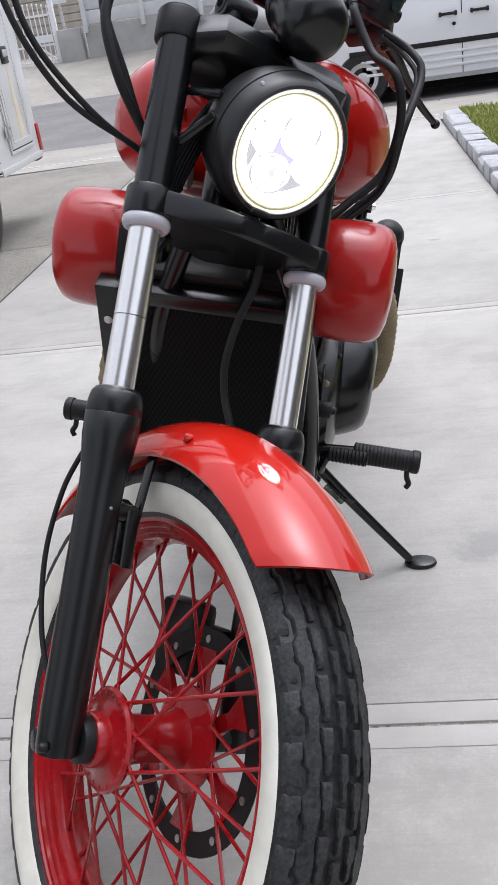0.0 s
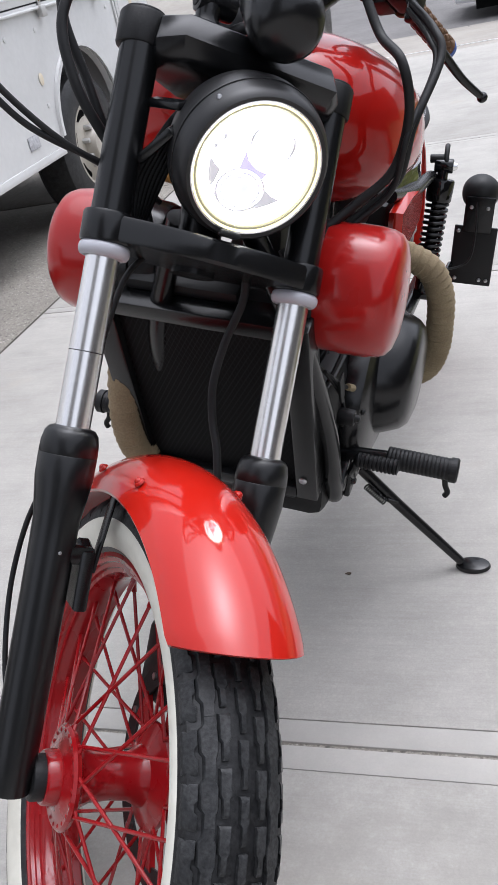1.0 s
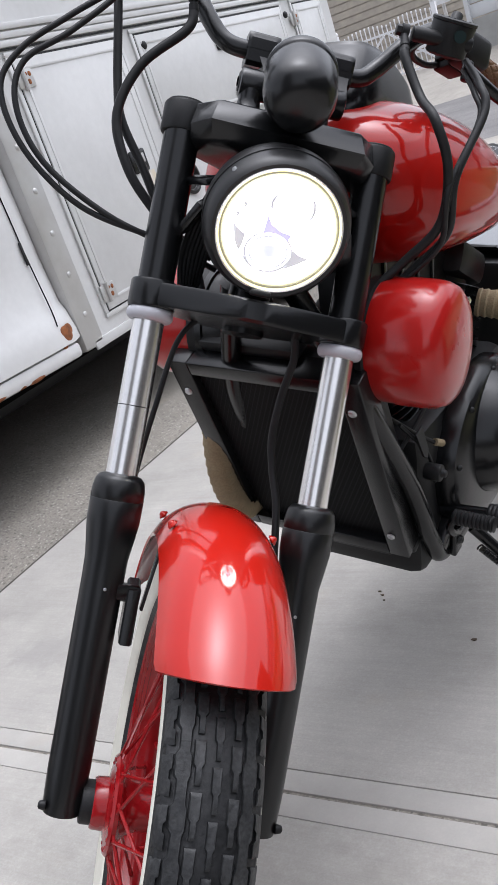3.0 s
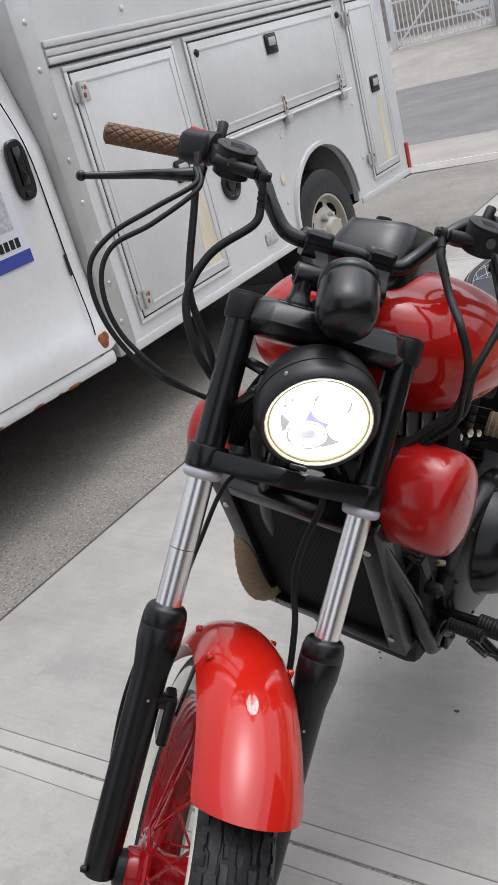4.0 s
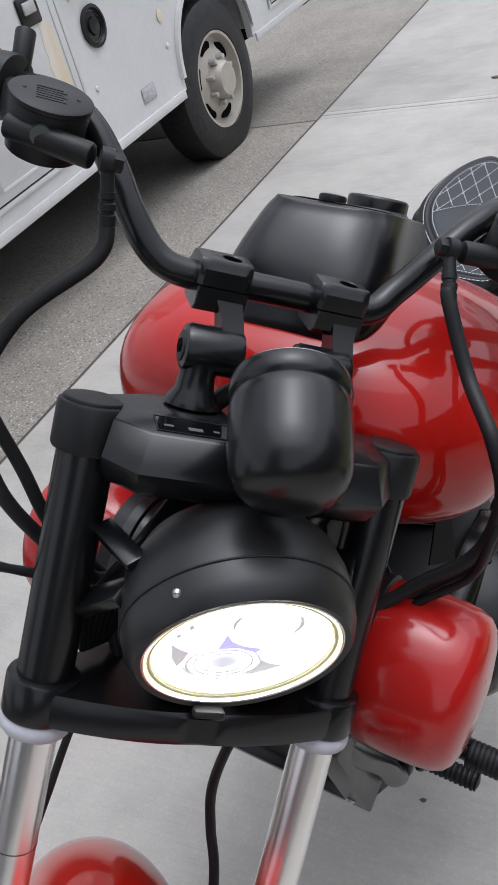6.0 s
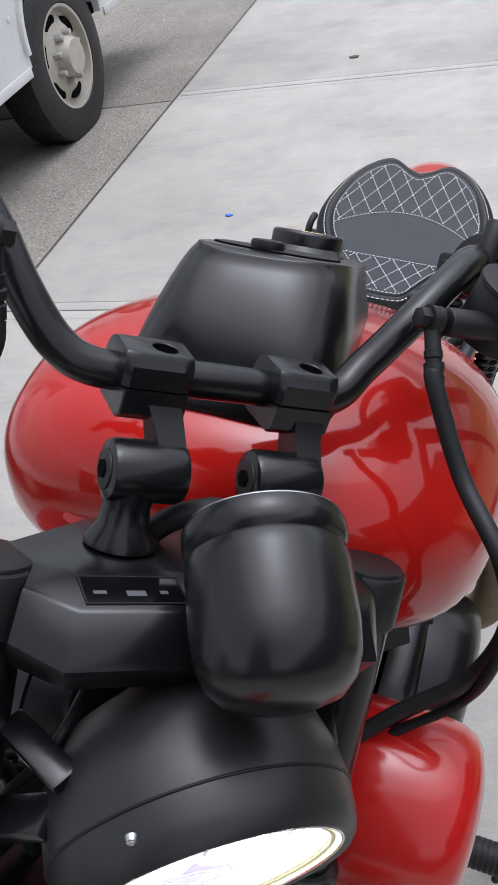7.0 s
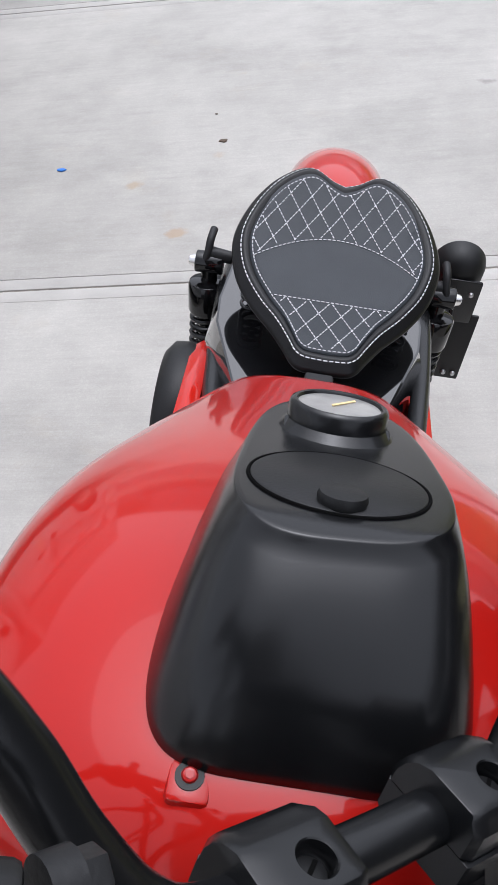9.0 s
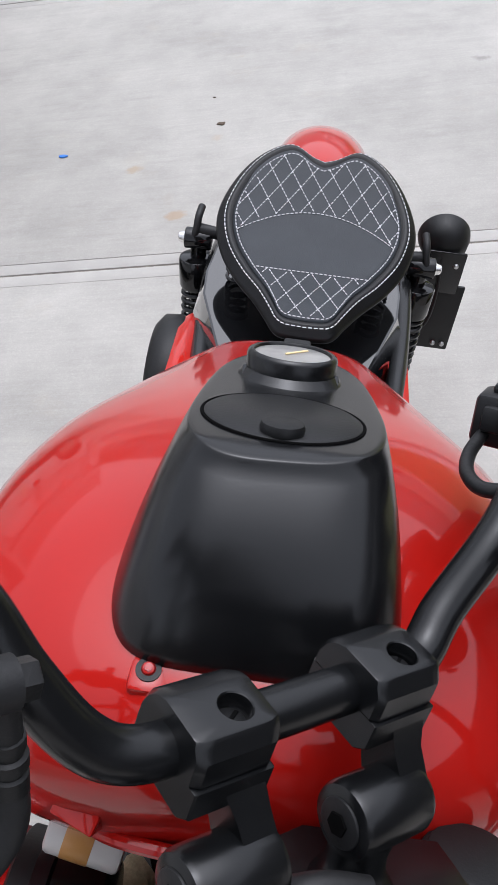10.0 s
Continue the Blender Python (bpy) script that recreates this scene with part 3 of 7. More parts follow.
lathe(bm, [(0.085, 0.0), (0.09, 0.012), (0.075, 0.016), (0.066, 0.004), (0.064, -0.03)], pose(0.0, 4.81, 0.855, 0, 90, 0), 28, cap=False)
fuel = part("fuel_filler", bm, M_MATTE, truck, "round black fuel filler recess")
bm = B()
lathe(bm, [(0.064, 0.001), (0.04, 0.004), (0.036, 0.014), (0.005, 0.016)], pose(0.0, 4.81, 0.855, 0, 90, 0), 24)
part("fuel_cap", bm, M_BLK, fuel)
bm = B()
box(bm, 0.001, 0.006, 5.02, 5.14, 0.43, 0.50, 0.004)
part("data_plate", bm, M_GREYP, truck)
bm = B()
ball(bm, (0.004, 5.36, 0.74), 0.026, seg=10, squash=(0.2, 1, 1.3))
part("rust_spot", bm, M_STAIN, truck)
for ry, rz in ((4.70, 0.62), (4.70, 1.0), (5.1, 0.98), (5.36, 0.60), (5.45, 0.98), (6.46, 0.62), (6.46, 0.98), (4.3, 1.82), (5.1, 2.0), (3.9, 2.02), (6.2, 2.0)):
    bm = B()
    ball(bm, (0.002, ry, rz), 0.015, seg=10, squash=(0.4, 1, 1))
    part("rivet", bm, M_WHITE, truck)
bm = B()
box(bm, -0.10, 0.014, 7.18, 7.235, 0.36, 0.56, 0.012)
part("tail_lamp", bm, mat("red_lens", (0.35, 0.02, 0.015), 0.2), truck, "small dull red tail lamp")
bm = B()
box(bm, -1.9, -0.02, 7.15, 7.27, 0.30, 0.40, 0.01)
part("rear_bumper", bm, M_MATTE, truck)
bm = B()
box(bm, 0.0, 0.012, Y0, 5.40, ZB - 0.035, ZB + 0.012, 0.005)
part("sill", bm, M_WHITE, truck)
bm = B()
box(bm, 0.0, 0.012, 6.32, Y1, ZB - 0.035, ZB + 0.012, 0.005)
part("sill", bm, M_WHITE, truck)
bm = B()
loops(bm, [[(0.008, y, z) for y, z in arch], [(0.02, 5.86 + (y - 5.86) * 1.0, 0.42 + (z - 0.42) * 1.0) for y, z in arch], [(0.02, 5.86 + (y - 5.86) * 1.06, 0.42 + (z - 0.42) * 1.06) for y, z in arch], [(0.001, 5.86 + (y - 5.86) * 1.07, 0.42 + (z - 0.42) * 1.07) for y, z in arch]], cap=False, closed=False)
part("arch_lip", bm, M_WHITE, truck)
# near-black sheets put the arch's shade into colour
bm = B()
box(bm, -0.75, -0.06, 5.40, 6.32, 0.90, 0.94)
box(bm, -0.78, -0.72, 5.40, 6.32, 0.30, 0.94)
part("wheel_well_shade", bm, M_SHADE, truck)


def road_wheel(parent, y, z, R, x=-0.06, flip=1, wide=0.22):
    """A truck wheel: tyre with shoulder grooves, stamped steel disc with near-black ovals painting the shade of its
    hand holes, hub and nuts.
    """
    m = pose(x, y, z, 0, 90 * flip, 0)
    bm = B()
    lathe(bm, [(R * 0.60, -wide), (R * 0.72, -wide - 0.01), (R * 0.93, -wide), (R, -wide + 0.03), (R, -0.03), (R * 0.985, -0.012), (R * 0.93, 0.0), (R * 0.74, 0.012), (R * 0.62, 0.006), (R * 0.585, -0.02), (R * 0.585, -wide)], m, 56, cap=False)
    w = part("wheel", bm, M_TYRE, parent, "black truck tyre on a cream steel rim")
    bm = B()
    lathe(bm, [(R * 0.60, -0.02), (R * 0.605, 0.004), (R * 0.57, 0.002), (R * 0.54, -0.045), (R * 0.50, -0.05), (R * 0.36, -0.02), (R * 0.25, -0.015), (R * 0.23, 0.035), (R * 0.20, 0.05), (R * 0.02, 0.052)], m, 48, cap="end")
    part("rim", bm, mat("cream_rim", (0.44, 0.41, 0.35), 0.45, alt=(0.36, 0.33, 0.28), scale=14), w)
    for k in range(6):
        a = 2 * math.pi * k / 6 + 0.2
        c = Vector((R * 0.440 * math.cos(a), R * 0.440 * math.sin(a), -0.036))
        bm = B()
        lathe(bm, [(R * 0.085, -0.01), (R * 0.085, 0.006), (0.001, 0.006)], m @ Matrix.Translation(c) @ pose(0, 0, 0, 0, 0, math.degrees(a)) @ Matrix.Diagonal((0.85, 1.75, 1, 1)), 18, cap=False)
        part("hand_hole_shade", bm, M_SHADE, w)
    for k in range(8):
        a = 2 * math.pi * (k + 0.5) / 8
        bm = B()
        cyl(bm, m @ Vector((R * 0.285 * math.cos(a), R * 0.285 * math.sin(a), -0.03)), m @ Vector((R * 0.285 * math.cos(a), R * 0.285 * math.sin(a), 0.026)), 0.019, 0.016, 6, 0.002)
        part("wheel_nut", bm, M_ALU, w)
    return w


road_wheel(truck, 5.826, 0.275, 0.418, -0.015)
road_wheel(truck, 1.75, 0.275, 0.418, -0.015)
# the cab
bm = B()
sec = [(0.052, 0.425), (0.050, 0.47), (0.030, 0.56), (0.012, 0.60), (0.0, 0.80), (-0.002, 1.05), (-0.012, 1.35), (-0.03, 1.42), (-0.16, 1.95), (-0.35, 2.05)]
ys = [0.2, 0.9, 1.35, 2.3, 3.30, 3.48, 3.556]
rings = []
for y in ys:
    inn = 0.0 if 0.5 < y < 3.4 else (0.05 if y < 0.5 else (0.006 if y < 3.5 else 0.045))
    rings.append([(x - inn, y, z + max(0.0, 3.5 - y) * 0.03 * (z < 0.62)) for x, z in sec] + [(-1.9, y, 2.05), (-1.95, y, 0.425)])
loops(bm, rings)
cab = part("cab", bm, M_WHITE, truck, "white cab with rust along the sill")
bm = B()
for y in (3.435,):
    tube(bm, [(0.040, y - 0.02, 0.52), (0.022, y, 0.60), (0.001, y + 0.005, 0.85), (-0.004, y + 0.005, 1.05), (-0.014, y, 1.36), (-0.06, y - 0.03, 1.60)], 0.0028, 6)
part("door_gap", bm, M_SHADE, cab)
bm = B()
box(bm, -0.3, 0.047, 0.3, 3.50, 0.350, 0.420, 0.02)
for v in bm.verts:
    v.co.z += 0.03 * (3.5 - v.co.y)
part("rocker", bm, M_WHITE, cab)
for k in range(14):
    y = 3.44 - 0.11 * k - rng.uniform(0, 0.05)
    bm = B()
    ball(bm, (0.034, y, 0.358 + 0.03 * (3.5 - y) + rng.uniform(0, 0.008)), rng.uniform(0.012, 0.030), seg=9, squash=(0.5, rng.uniform(1.0, 2.6), 0.45))
    part("rust_patch", bm, M_RUST, cab)
bm = B()
for sx, r in ((0, 0.055), (0.03, 0.035), (-0.05, 0.03)):
    ball(bm, (0.0405, 3.448 + sx * 0.7, 0.468 + sx * 0.6), r * 0.9, seg=14, squash=(0.16, 0.75, 0.9))
part("rust_hole", bm, M_RUST, cab, "orange rust patch at the cab corner")
bm = B()
hm = pose(-0.006, 3.345, 1.290, 0, 90, 0)
ov = [(0.125 * math.copysign(abs(math.cos(a)) ** 0.6, math.cos(a)), 0.055 * math.copysign(abs(math.sin(a)) ** 0.6, math.sin(a))) for a in (2 * math.pi * k / 28 for k in range(28))]
prism(bm, ov, 0.0, 0.022, hm, 0.006)
handle = part("door_handle", bm, M_BLK, cab, "black recessed door handle")
bm = B()
box(bm, 0.0155, 0.022, 3.322, 3.368, 1.225, 1.385, 0.006)
part("paddle", bm, M_GLOSS, handle)
bm = B()
cyl(bm, (0.010, 3.335, 1.190), (0.024, 3.335, 1.190), 0.014, seg=14, bev=0.002)
part("lock", bm, M_MATTE, handle)
bm = B()
box(bm, 0.0, 0.006, 3.425, 3.44, 0.80, 0.90, 0.002)
part("trim_clip", bm, M_RUB, cab)
bm = B()
box(bm, -0.004, 0.003, 2.55, 3.25, 0.93, 1.24)
sheet = part("door_decal", bm, mat("decal_film", (0.62, 0.63, 0.66), 0.4), cab, "pale printed decal with a blue stripe")
bm = B()
box(bm, 0.0035, 0.0045, 2.55, 3.25, 0.93, 0.985)
part("stripe", bm, M_BLUE, sheet)
bm = B()
box(bm, 0.0035, 0.0045, 2.6, 3.20, 1.08, 1.235)
part("crest", bm, M_GREYP, sheet)
bm = B()
for k in range(8):
    box(bm, 0.0036, 0.0046, 3.215 - 0.032 * (k + 1), 3.215 - 0.032 * k - 0.008, 1.005, 1.045)
part("print_bar", bm, M_MATTE, sheet)
bm = B()
box(bm, 0.0036, 0.0046, 3.02, 3.11, 1.075, 1.125)
part("print_bar", bm, mat("red_print", (0.6, 0.05, 0.06), 0.5), sheet)
# dark boxes added below the body to block light and deepen the truck's shade
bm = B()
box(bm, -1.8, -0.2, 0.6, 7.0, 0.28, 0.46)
part("chassis_shade_box", bm, M_SHADE, truck)
bm = B()
box(bm, -1.75, -0.50, 0.5, 5.25, 0.14, 0.279, 0.04)
part("underbody_light_block", bm, M_MATTE, truck)

# ---- van parked on the street ----
van = root("street_van", pose(0.37, 12.62, -0.25), "small white panel van parked along the street", "van")
bm = B()
sec = [(0.05, 0.20), (0.0, 0.26), (0.0, 0.50), (-0.02, 0.80), (0.0, 1.02), (0.10, 1.62), (0.20, 1.75)]
rings = []
for x, top, cut in ((-0.55, 0.62, 0.18), (-0.35, 0.80, 0.05), (0.25, 0.98, 0.0), (0.95, 1.70, 0.0), (2.0, 1.78, 0.0), (3.6, 1.76, 0.0), (3.75, 1.70, 0.08)):
    rings.append([(x, y + cut, min(z, top)) for y, z in sec] + [(x, 1.60 - cut, min(1.75, top)), (x, 1.75 - cut, 0.20)])
loops(bm, rings)
part("body", bm, M_VAN, van)
bm = B()
prism(bm, [(0.50, 1.00), (0.95, 1.52), (1.36, 1.54), (1.40, 0.99)], -0.012, 0.02, pose(0, 0.055, 0, 90, 0, 0))
part("side_window", bm, M_GLASS, van, "dark tinted side window")
bm = B()
box(bm, 0.1, 3.7, -0.022, 0.01, 0.60, 0.66, 0.008)
part("rubbing_strip", bm, M_MATTE, van)
bm = B()
for z in (0.52, 0.44, 0.36):
    box(bm, 0.3, 3.4, -0.016, 0.01, z - 0.018, z + 0.018, 0.008)
part("pressed_ribs", bm, M_VAN, van)
for x in (1.22, 1.60):
    bm = B()
    box(bm, x, x + 0.22, -0.05, -0.02, 0.93, 0.965, 0.012)
    box(bm, x, x + 0.03, -0.045, 0.01, 0.92, 0.975, 0.008)
    box(bm, x + 0.19, x + 0.22, -0.045, 0.01, 0.92, 0.975, 0.008)
    part("door_handle", bm, M_BLK, van)
bm = B()
cyl(bm, (1.40, -0.03, 0.83), (1.40, 0.0, 0.83), 0.022, seg=12)
part("lock", bm, M_BLK, van)
bm = B()
box(bm, 1.493, 1.501, -0.008, 0.02, 0.26, 1.6)
part("door_gap", bm, M_SHADE, van)
# near-black box carries the shade below the van
bm = B()
box(bm, -0.3, 3.6, 0.05, 1.6, 0.12, 0.26)
part("underside", bm, M_SHADE, van)
for x in (0.25, 3.05):
    bm = B()
    lathe(bm, [(0.20, 0.0), (0.30, -0.02), (0.325, 0.02), (0.325, 0.18), (0.2, 0.2)], pose(x, -0.0, 0.325, -90, 0, 0), 40)
    w = part("wheel", bm, M_TYRE, van)
    bm = B()
    lathe(bm, [(0.20, 0.005), (0.19, -0.012), (0.10, 0.01), (0.05, -0.02), (0.01, -0.02)], pose(x, -0.0, 0.325, -90, 0, 0), 28)
    part("rim", bm, M_ALU, w)
# ---- across the street ----
wall = tagged(part("wall_north", box(B(), -5.85, 30, 24.0, 24.3, 0.0, 1.15), M_PLINTH), "stained rendered plinth wall across the street", "wall", kind="structure")
for k in range(24):
    x = -5.8 + 1.45 * k
    bm = B()
    box(bm, x - 0.05, x + 0.05, 23.92, 24.1, 1.0, 4.2)
    part("fence_post", bm, M_PANEL, wall)
for k in range(9):
    bm = B()
    box(bm, -5.85, 28, 24.02, 24.09, 1.15 + 0.33 * k + 0.025, 1.15 + 0.33 * (k + 1), 0.02)
    part("fence_panel", bm, M_PANEL, wall)
bm = B()
box(bm, -6.55, -5.95, 23.9, 24.4, 0.0, 1.15, 0.02)
tagged(part("gate_pillar", bm, M_PLINTH), "low rendered wall end beside the gate", "wall", kind="structure")
gate = root("iron_gate", pose(0, 24.1, 0.40) @ Matrix.Diagonal((1, 1, 0.84, 1)), "white-painted iron gate with spear-topped bars", "gate", group="gates")
for x in (-9.3, -6.62):
    bm = B()
    box(bm, x - 0.06, x + 0.06, -0.06, 0.06, -0.2, 1.75, 0.01)
    ball(bm, (x, 0, 1.80), 0.08)
    part("gate_post", bm, M_IRON, gate)
for z in (0.10, 0.55, 1.35):
    bm = B()
    box(bm, -9.25, -6.65, -0.02, 0.02, z - 0.03, z + 0.03)
    part("rail", bm, M_IRON, gate)
for k in range(22):
    x = -9.2 + 0.118 * k
    bm = B()
    cyl(bm, (x, 0, 0.08), (x, 0, 1.5 + 0.12 * abs(math.sin(k * 0.29))), 0.016, seg=6)
    ball(bm, (x, 0, 1.54 + 0.12 * abs(math.sin(k * 0.29))), 0.03, seg=6, squash=(0.8, 0.8, 1.6))
    part("bar", bm, M_IRON, gate)
for xa, xb in ((-9.2, -8.0), (-6.7, -7.9)):
    bm = B()
    bar(bm, (xa, -0.03, 0.12), (xb, -0.03, 1.33), 0.05, 0.03, (0, 1, 0))
    part("brace", bm, M_IRON, gate)
bm = B()
box(bm, -7.5, -6.7, -0.05, -0.03, 0.62, 0.82)
part("board", bm, M_IRON, gate)
shed = tagged(part("outbuilding", box(B(), -14, -6.2, 29, 33, 0.0, 4.5), M_WOOD), "weathered boarded building behind the gate", "building")
bm = B()
for k in range(16):
    box(bm, -14, -6.2, 28.96, 29.02, 0.9 + 0.22 * k, 0.9 + 0.22 * k + 0.19)
part("cladding", bm, M_WOOD, shed)
hoop = root("basketball_hoop", pose(-6.67, 25.2, 0.0), "portable basketball hoop with a blue base", "basketball hoop")
part("base", box(B(), -0.14, 0.14, -0.1, 0.3, 0.42, 1.12, 0.04), mat("blue_plastic", (0.03, 0.14, 0.42), 0.5), hoop, "blue plastic base")
part("pole", cyl(B(), (0, 0, 0.9), (-0.1, 0, 3.0), 0.045, seg=10), M_ALU, hoop)
part("backboard", box(B(), -0.25, 0.25, -0.3, -0.25, 1.75, 2.1, 0.02), M_IRON, hoop)
bm = B()
box(bm, -60, 60, 45, 46, 0, 6)
tagged(part("backdrop", bm, M_PLINTH), "pale buildings far beyond the street", "building", kind="structure")


# ---- motorcycle ----
# bike frame: x to its left side, y to its tail, z up in its leaning plane; fork frame: z along the steering axis, turned to full lock
bike = root("motorcycle", pose(0.045, 1.9, 0, 0, 13, -4.2), "red and black custom bobber motorcycle leaning on its kickstand, headlight on", "motorcycle")
FORK = pose(0.0097, -0.3337, 0.8947, -33.6, -0.6, 0) @ pose(0, 0, 0, 0, 0, 41.2)
TU = 0.1343           # fork tube offset
WC = (0.002, 0.000, -0.664)
WHEEL = FORK @ Matrix.Translation(WC) @ pose(0, 0, 0, 0, 90, 0)
X90 = pose(0, 0, 0, 0, 90, 0)
BODY = pose(0.0034, 0.0418, -0.0197, -0.11, -1.40, 0.72)      # tank and dash, set into the frame
TAIL = Matrix.Translation((0.0043, 0.0090, -0.0715)) @ Matrix.Scale(1.045, 4) @ BODY          # seat, pan, shocks and lamp


def fpart(name, bm, material, parent=bike, label=""):
    return part(name, bm, material, parent, label, FORK)


def bolt(bm, p, d, r=0.007, h=0.006):
    d = Vector(d).normalized()
    p = Vector(p)
    cyl(bm, p - d * 0.002, p + d * h, r, r * 0.8, 12, r * 0.25)
    cyl(bm, p + d * (h - 0.001), p + d * (h + 0.0006), r * 0.45, None, 6)


# front wheel
bm = B()
prof = [(0.292, -0.040), (0.297, -0.037), (0.292, -0.031), (0.275, -0.026), (0.268, -0.012), (0.266, 0.0), (0.268, 0.012), (0.275, 0.026), (0.292, 0.031), (0.297, 0.037), (0.292, 0.040),
        (0.2835, 0.0405), (0.2815, 0.0375), (0.2770, 0.0365), (0.2755, 0.0315), (0.2700, 0.0305), (0.2685, 0.0255), (0.2630, 0.0245), (0.2615, 0.0160), (0.258, 0.010), (0.257, 0.0),
        (0.258, -0.010), (0.2615, -0.0160), (0.2630, -0.0245), (0.2685, -0.0255), (0.2700, -0.0305), (0.2755, -0.0315), (0.2770, -0.0365), (0.2815, -0.0375), (0.2835, -0.0405), (0.292, -0.040)]
lathe(bm, prof, WHEEL, 96, cap=False)
fw = part("front_wheel", bm, M_REDW, bike, "red laced wire-spoke wheel with a whitewall tyre")
side = [(0.284, 0.034), (0.294, 0.046), (0.318, 0.0562), (0.336, 0.0562), (0.349, 0.0520), (0.3585, 0.039), (0.3640, 0.020)]
CROWN = [(r, -z) for r, z in side] + [(0.366, 0.0)] + [(r, z) for r, z in side[::-1]]
bm = B()
lathe(bm, CROWN, WHEEL, 112, cap=False)


def crown_r(z):
    for (r0, z0), (r1, z1) in zip(CROWN, CROWN[1:]):
        if z0 <= z <= z1:
            return r0 + (r1 - r0) * (z - z0) / (z1 - z0)
    return 0.34


tyre = part("tyre", bm, M_TYRE, fw, "worn black rubber tyre with block tread")
# tread: staggered necked blocks along the crown, a wavy band each side, square shoulder lugs
NECKED = [(-0.95, -0.5), (-0.78, -0.5), (0.05, -0.5), (0.22, -0.27), (0.60, -0.27), (0.92, -0.25), (0.92, 0.25), (0.60, 0.27), (0.22, 0.27), (0.05, 0.5), (-0.78, 0.5), (-0.95, 0.5)]
WAVE = [(-1, -0.30), (-0.70, -0.30), (-0.52, -0.5), (0.30, -0.5), (0.50, -0.30), (1, -0.30), (1, 0.36), (0.55, 0.36), (0.30, 0.5), (-0.40, 0.5), (-0.60, 0.36), (-1, 0.36)]
LUG = [(-1, -0.5), (-0.2, -0.5), (0, -0.5), (0.2, -0.5), (0.6, -0.5), (1, -0.5), (1, 0.5), (0.35, 0.5), (0.2, 0.22), (-0.2, 0.22), (-0.35, 0.5), (-1, 0.5)]
NB = 45
bm = B()
for zc, wd, ofs, length, shape in ((-0.0500, 0.0105, 0.25, 0.86, LUG), (-0.0350, 0.0175, 0.1, 1.0, WAVE), (-0.0195, 0.0122, 0.0, 0.95, NECKED), (0.0, 0.0104, 0.5, 0.95, NECKED), (0.0195, 0.0122, 0.05, 0.95, NECKED), (0.0350, 0.0175, 0.15, 1.0, WAVE), (0.0500, 0.0105, 0.25, 0.86, LUG)):
    for k in range(NB):
        a0, da = (k + ofs) / NB * 2 * math.pi, length * math.pi / NB
        wear = rng.uniform(-0.0006, 0.0005)
        vr = []
        for lift, sh in ((-0.002, 1.0), (0.0036 + wear, 0.98), (0.0054 + wear, 0.84)):
            ring = []
            for s, q in shape:
                z = zc + q * wd * sh * (-1 if zc > 0.02 else 1)
                a = a0 + s * da * (sh if length < 1 else 1.0)
                r = crown_r(z) + lift
                ring.append(bm.verts.new(WHEEL @ Vector((r * math.cos(a), r * math.sin(a), z))))
            vr.append(ring)
        for r0, r1 in zip(vr, vr[1:]):
            for i in range(12):
                bm.faces.new((r0[i], r0[(i + 1) % 12], r1[(i + 1) % 12], r1[i]))
        bm.faces.new(vr[-1])
tread = part("tread", bm, M_TREAD, tyre)
tagged(tread, "worn black tread blocks with thin grooves", kind="stuff")
for s in (-1, 1):
    bm = B()
    lathe(bm, [(0.2940, s * 0.0450), (0.2965, s * 0.0485), (0.3000, s * 0.0500), (0.3180, s * 0.0576), (0.3310, s * 0.0578), (0.3345, s * 0.0560)], WHEEL, 96, cap=False)
    part("whitewall", bm, M_WW, fw, "cream white sidewall band")
bm = B()
lathe(bm, [(0.012, -0.098), (0.032, -0.098), (0.034, -0.095), (0.035, -0.080), (0.044, -0.078), (0.052, -0.074), (0.062, -0.075), (0.066, -0.071), (0.063, -0.065), (0.050, -0.061), (0.040, -0.052), (0.032, -0.036), (0.030, -0.010), (0.031, 0.016), (0.040, 0.034), (0.060, 0.042), (0.070, 0.046), (0.070, 0.052), (0.045, 0.056), (0.030, 0.075), (0.012, 0.076)], WHEEL, 48)
part("hub", bm, M_REDW, fw, "red-painted hub with drilled flanges")
NS = 40
for k in range(NS):
    side = -1 if k % 2 else 1
    zc = -0.070 if side < 0 else 0.049
    a = 2 * math.pi * k / NS
    lace = radians(58) if (k // 2) % 2 else -radians(58)
    p0 = Vector((0.058 * math.cos(a), 0.058 * math.sin(a), zc))
    a1 = a + lace * 0.62
    p1 = Vector((0.2585 * math.cos(a1), 0.2585 * math.sin(a1), -0.006 if side < 0 else 0.006))
    bm = B()
    cyl(bm, p0, p1, 0.0026, None, 8)
    cyl(bm, p1 + (p0 - p1).normalized() * 0.020, p1, 0.0034, 0.0040, 6)
    ball(bm, p0 - Vector((0, 0, 0.002 * -side)), 0.0042, seg=6)
    part("spoke", bm, M_REDW, fw, M=WHEEL)
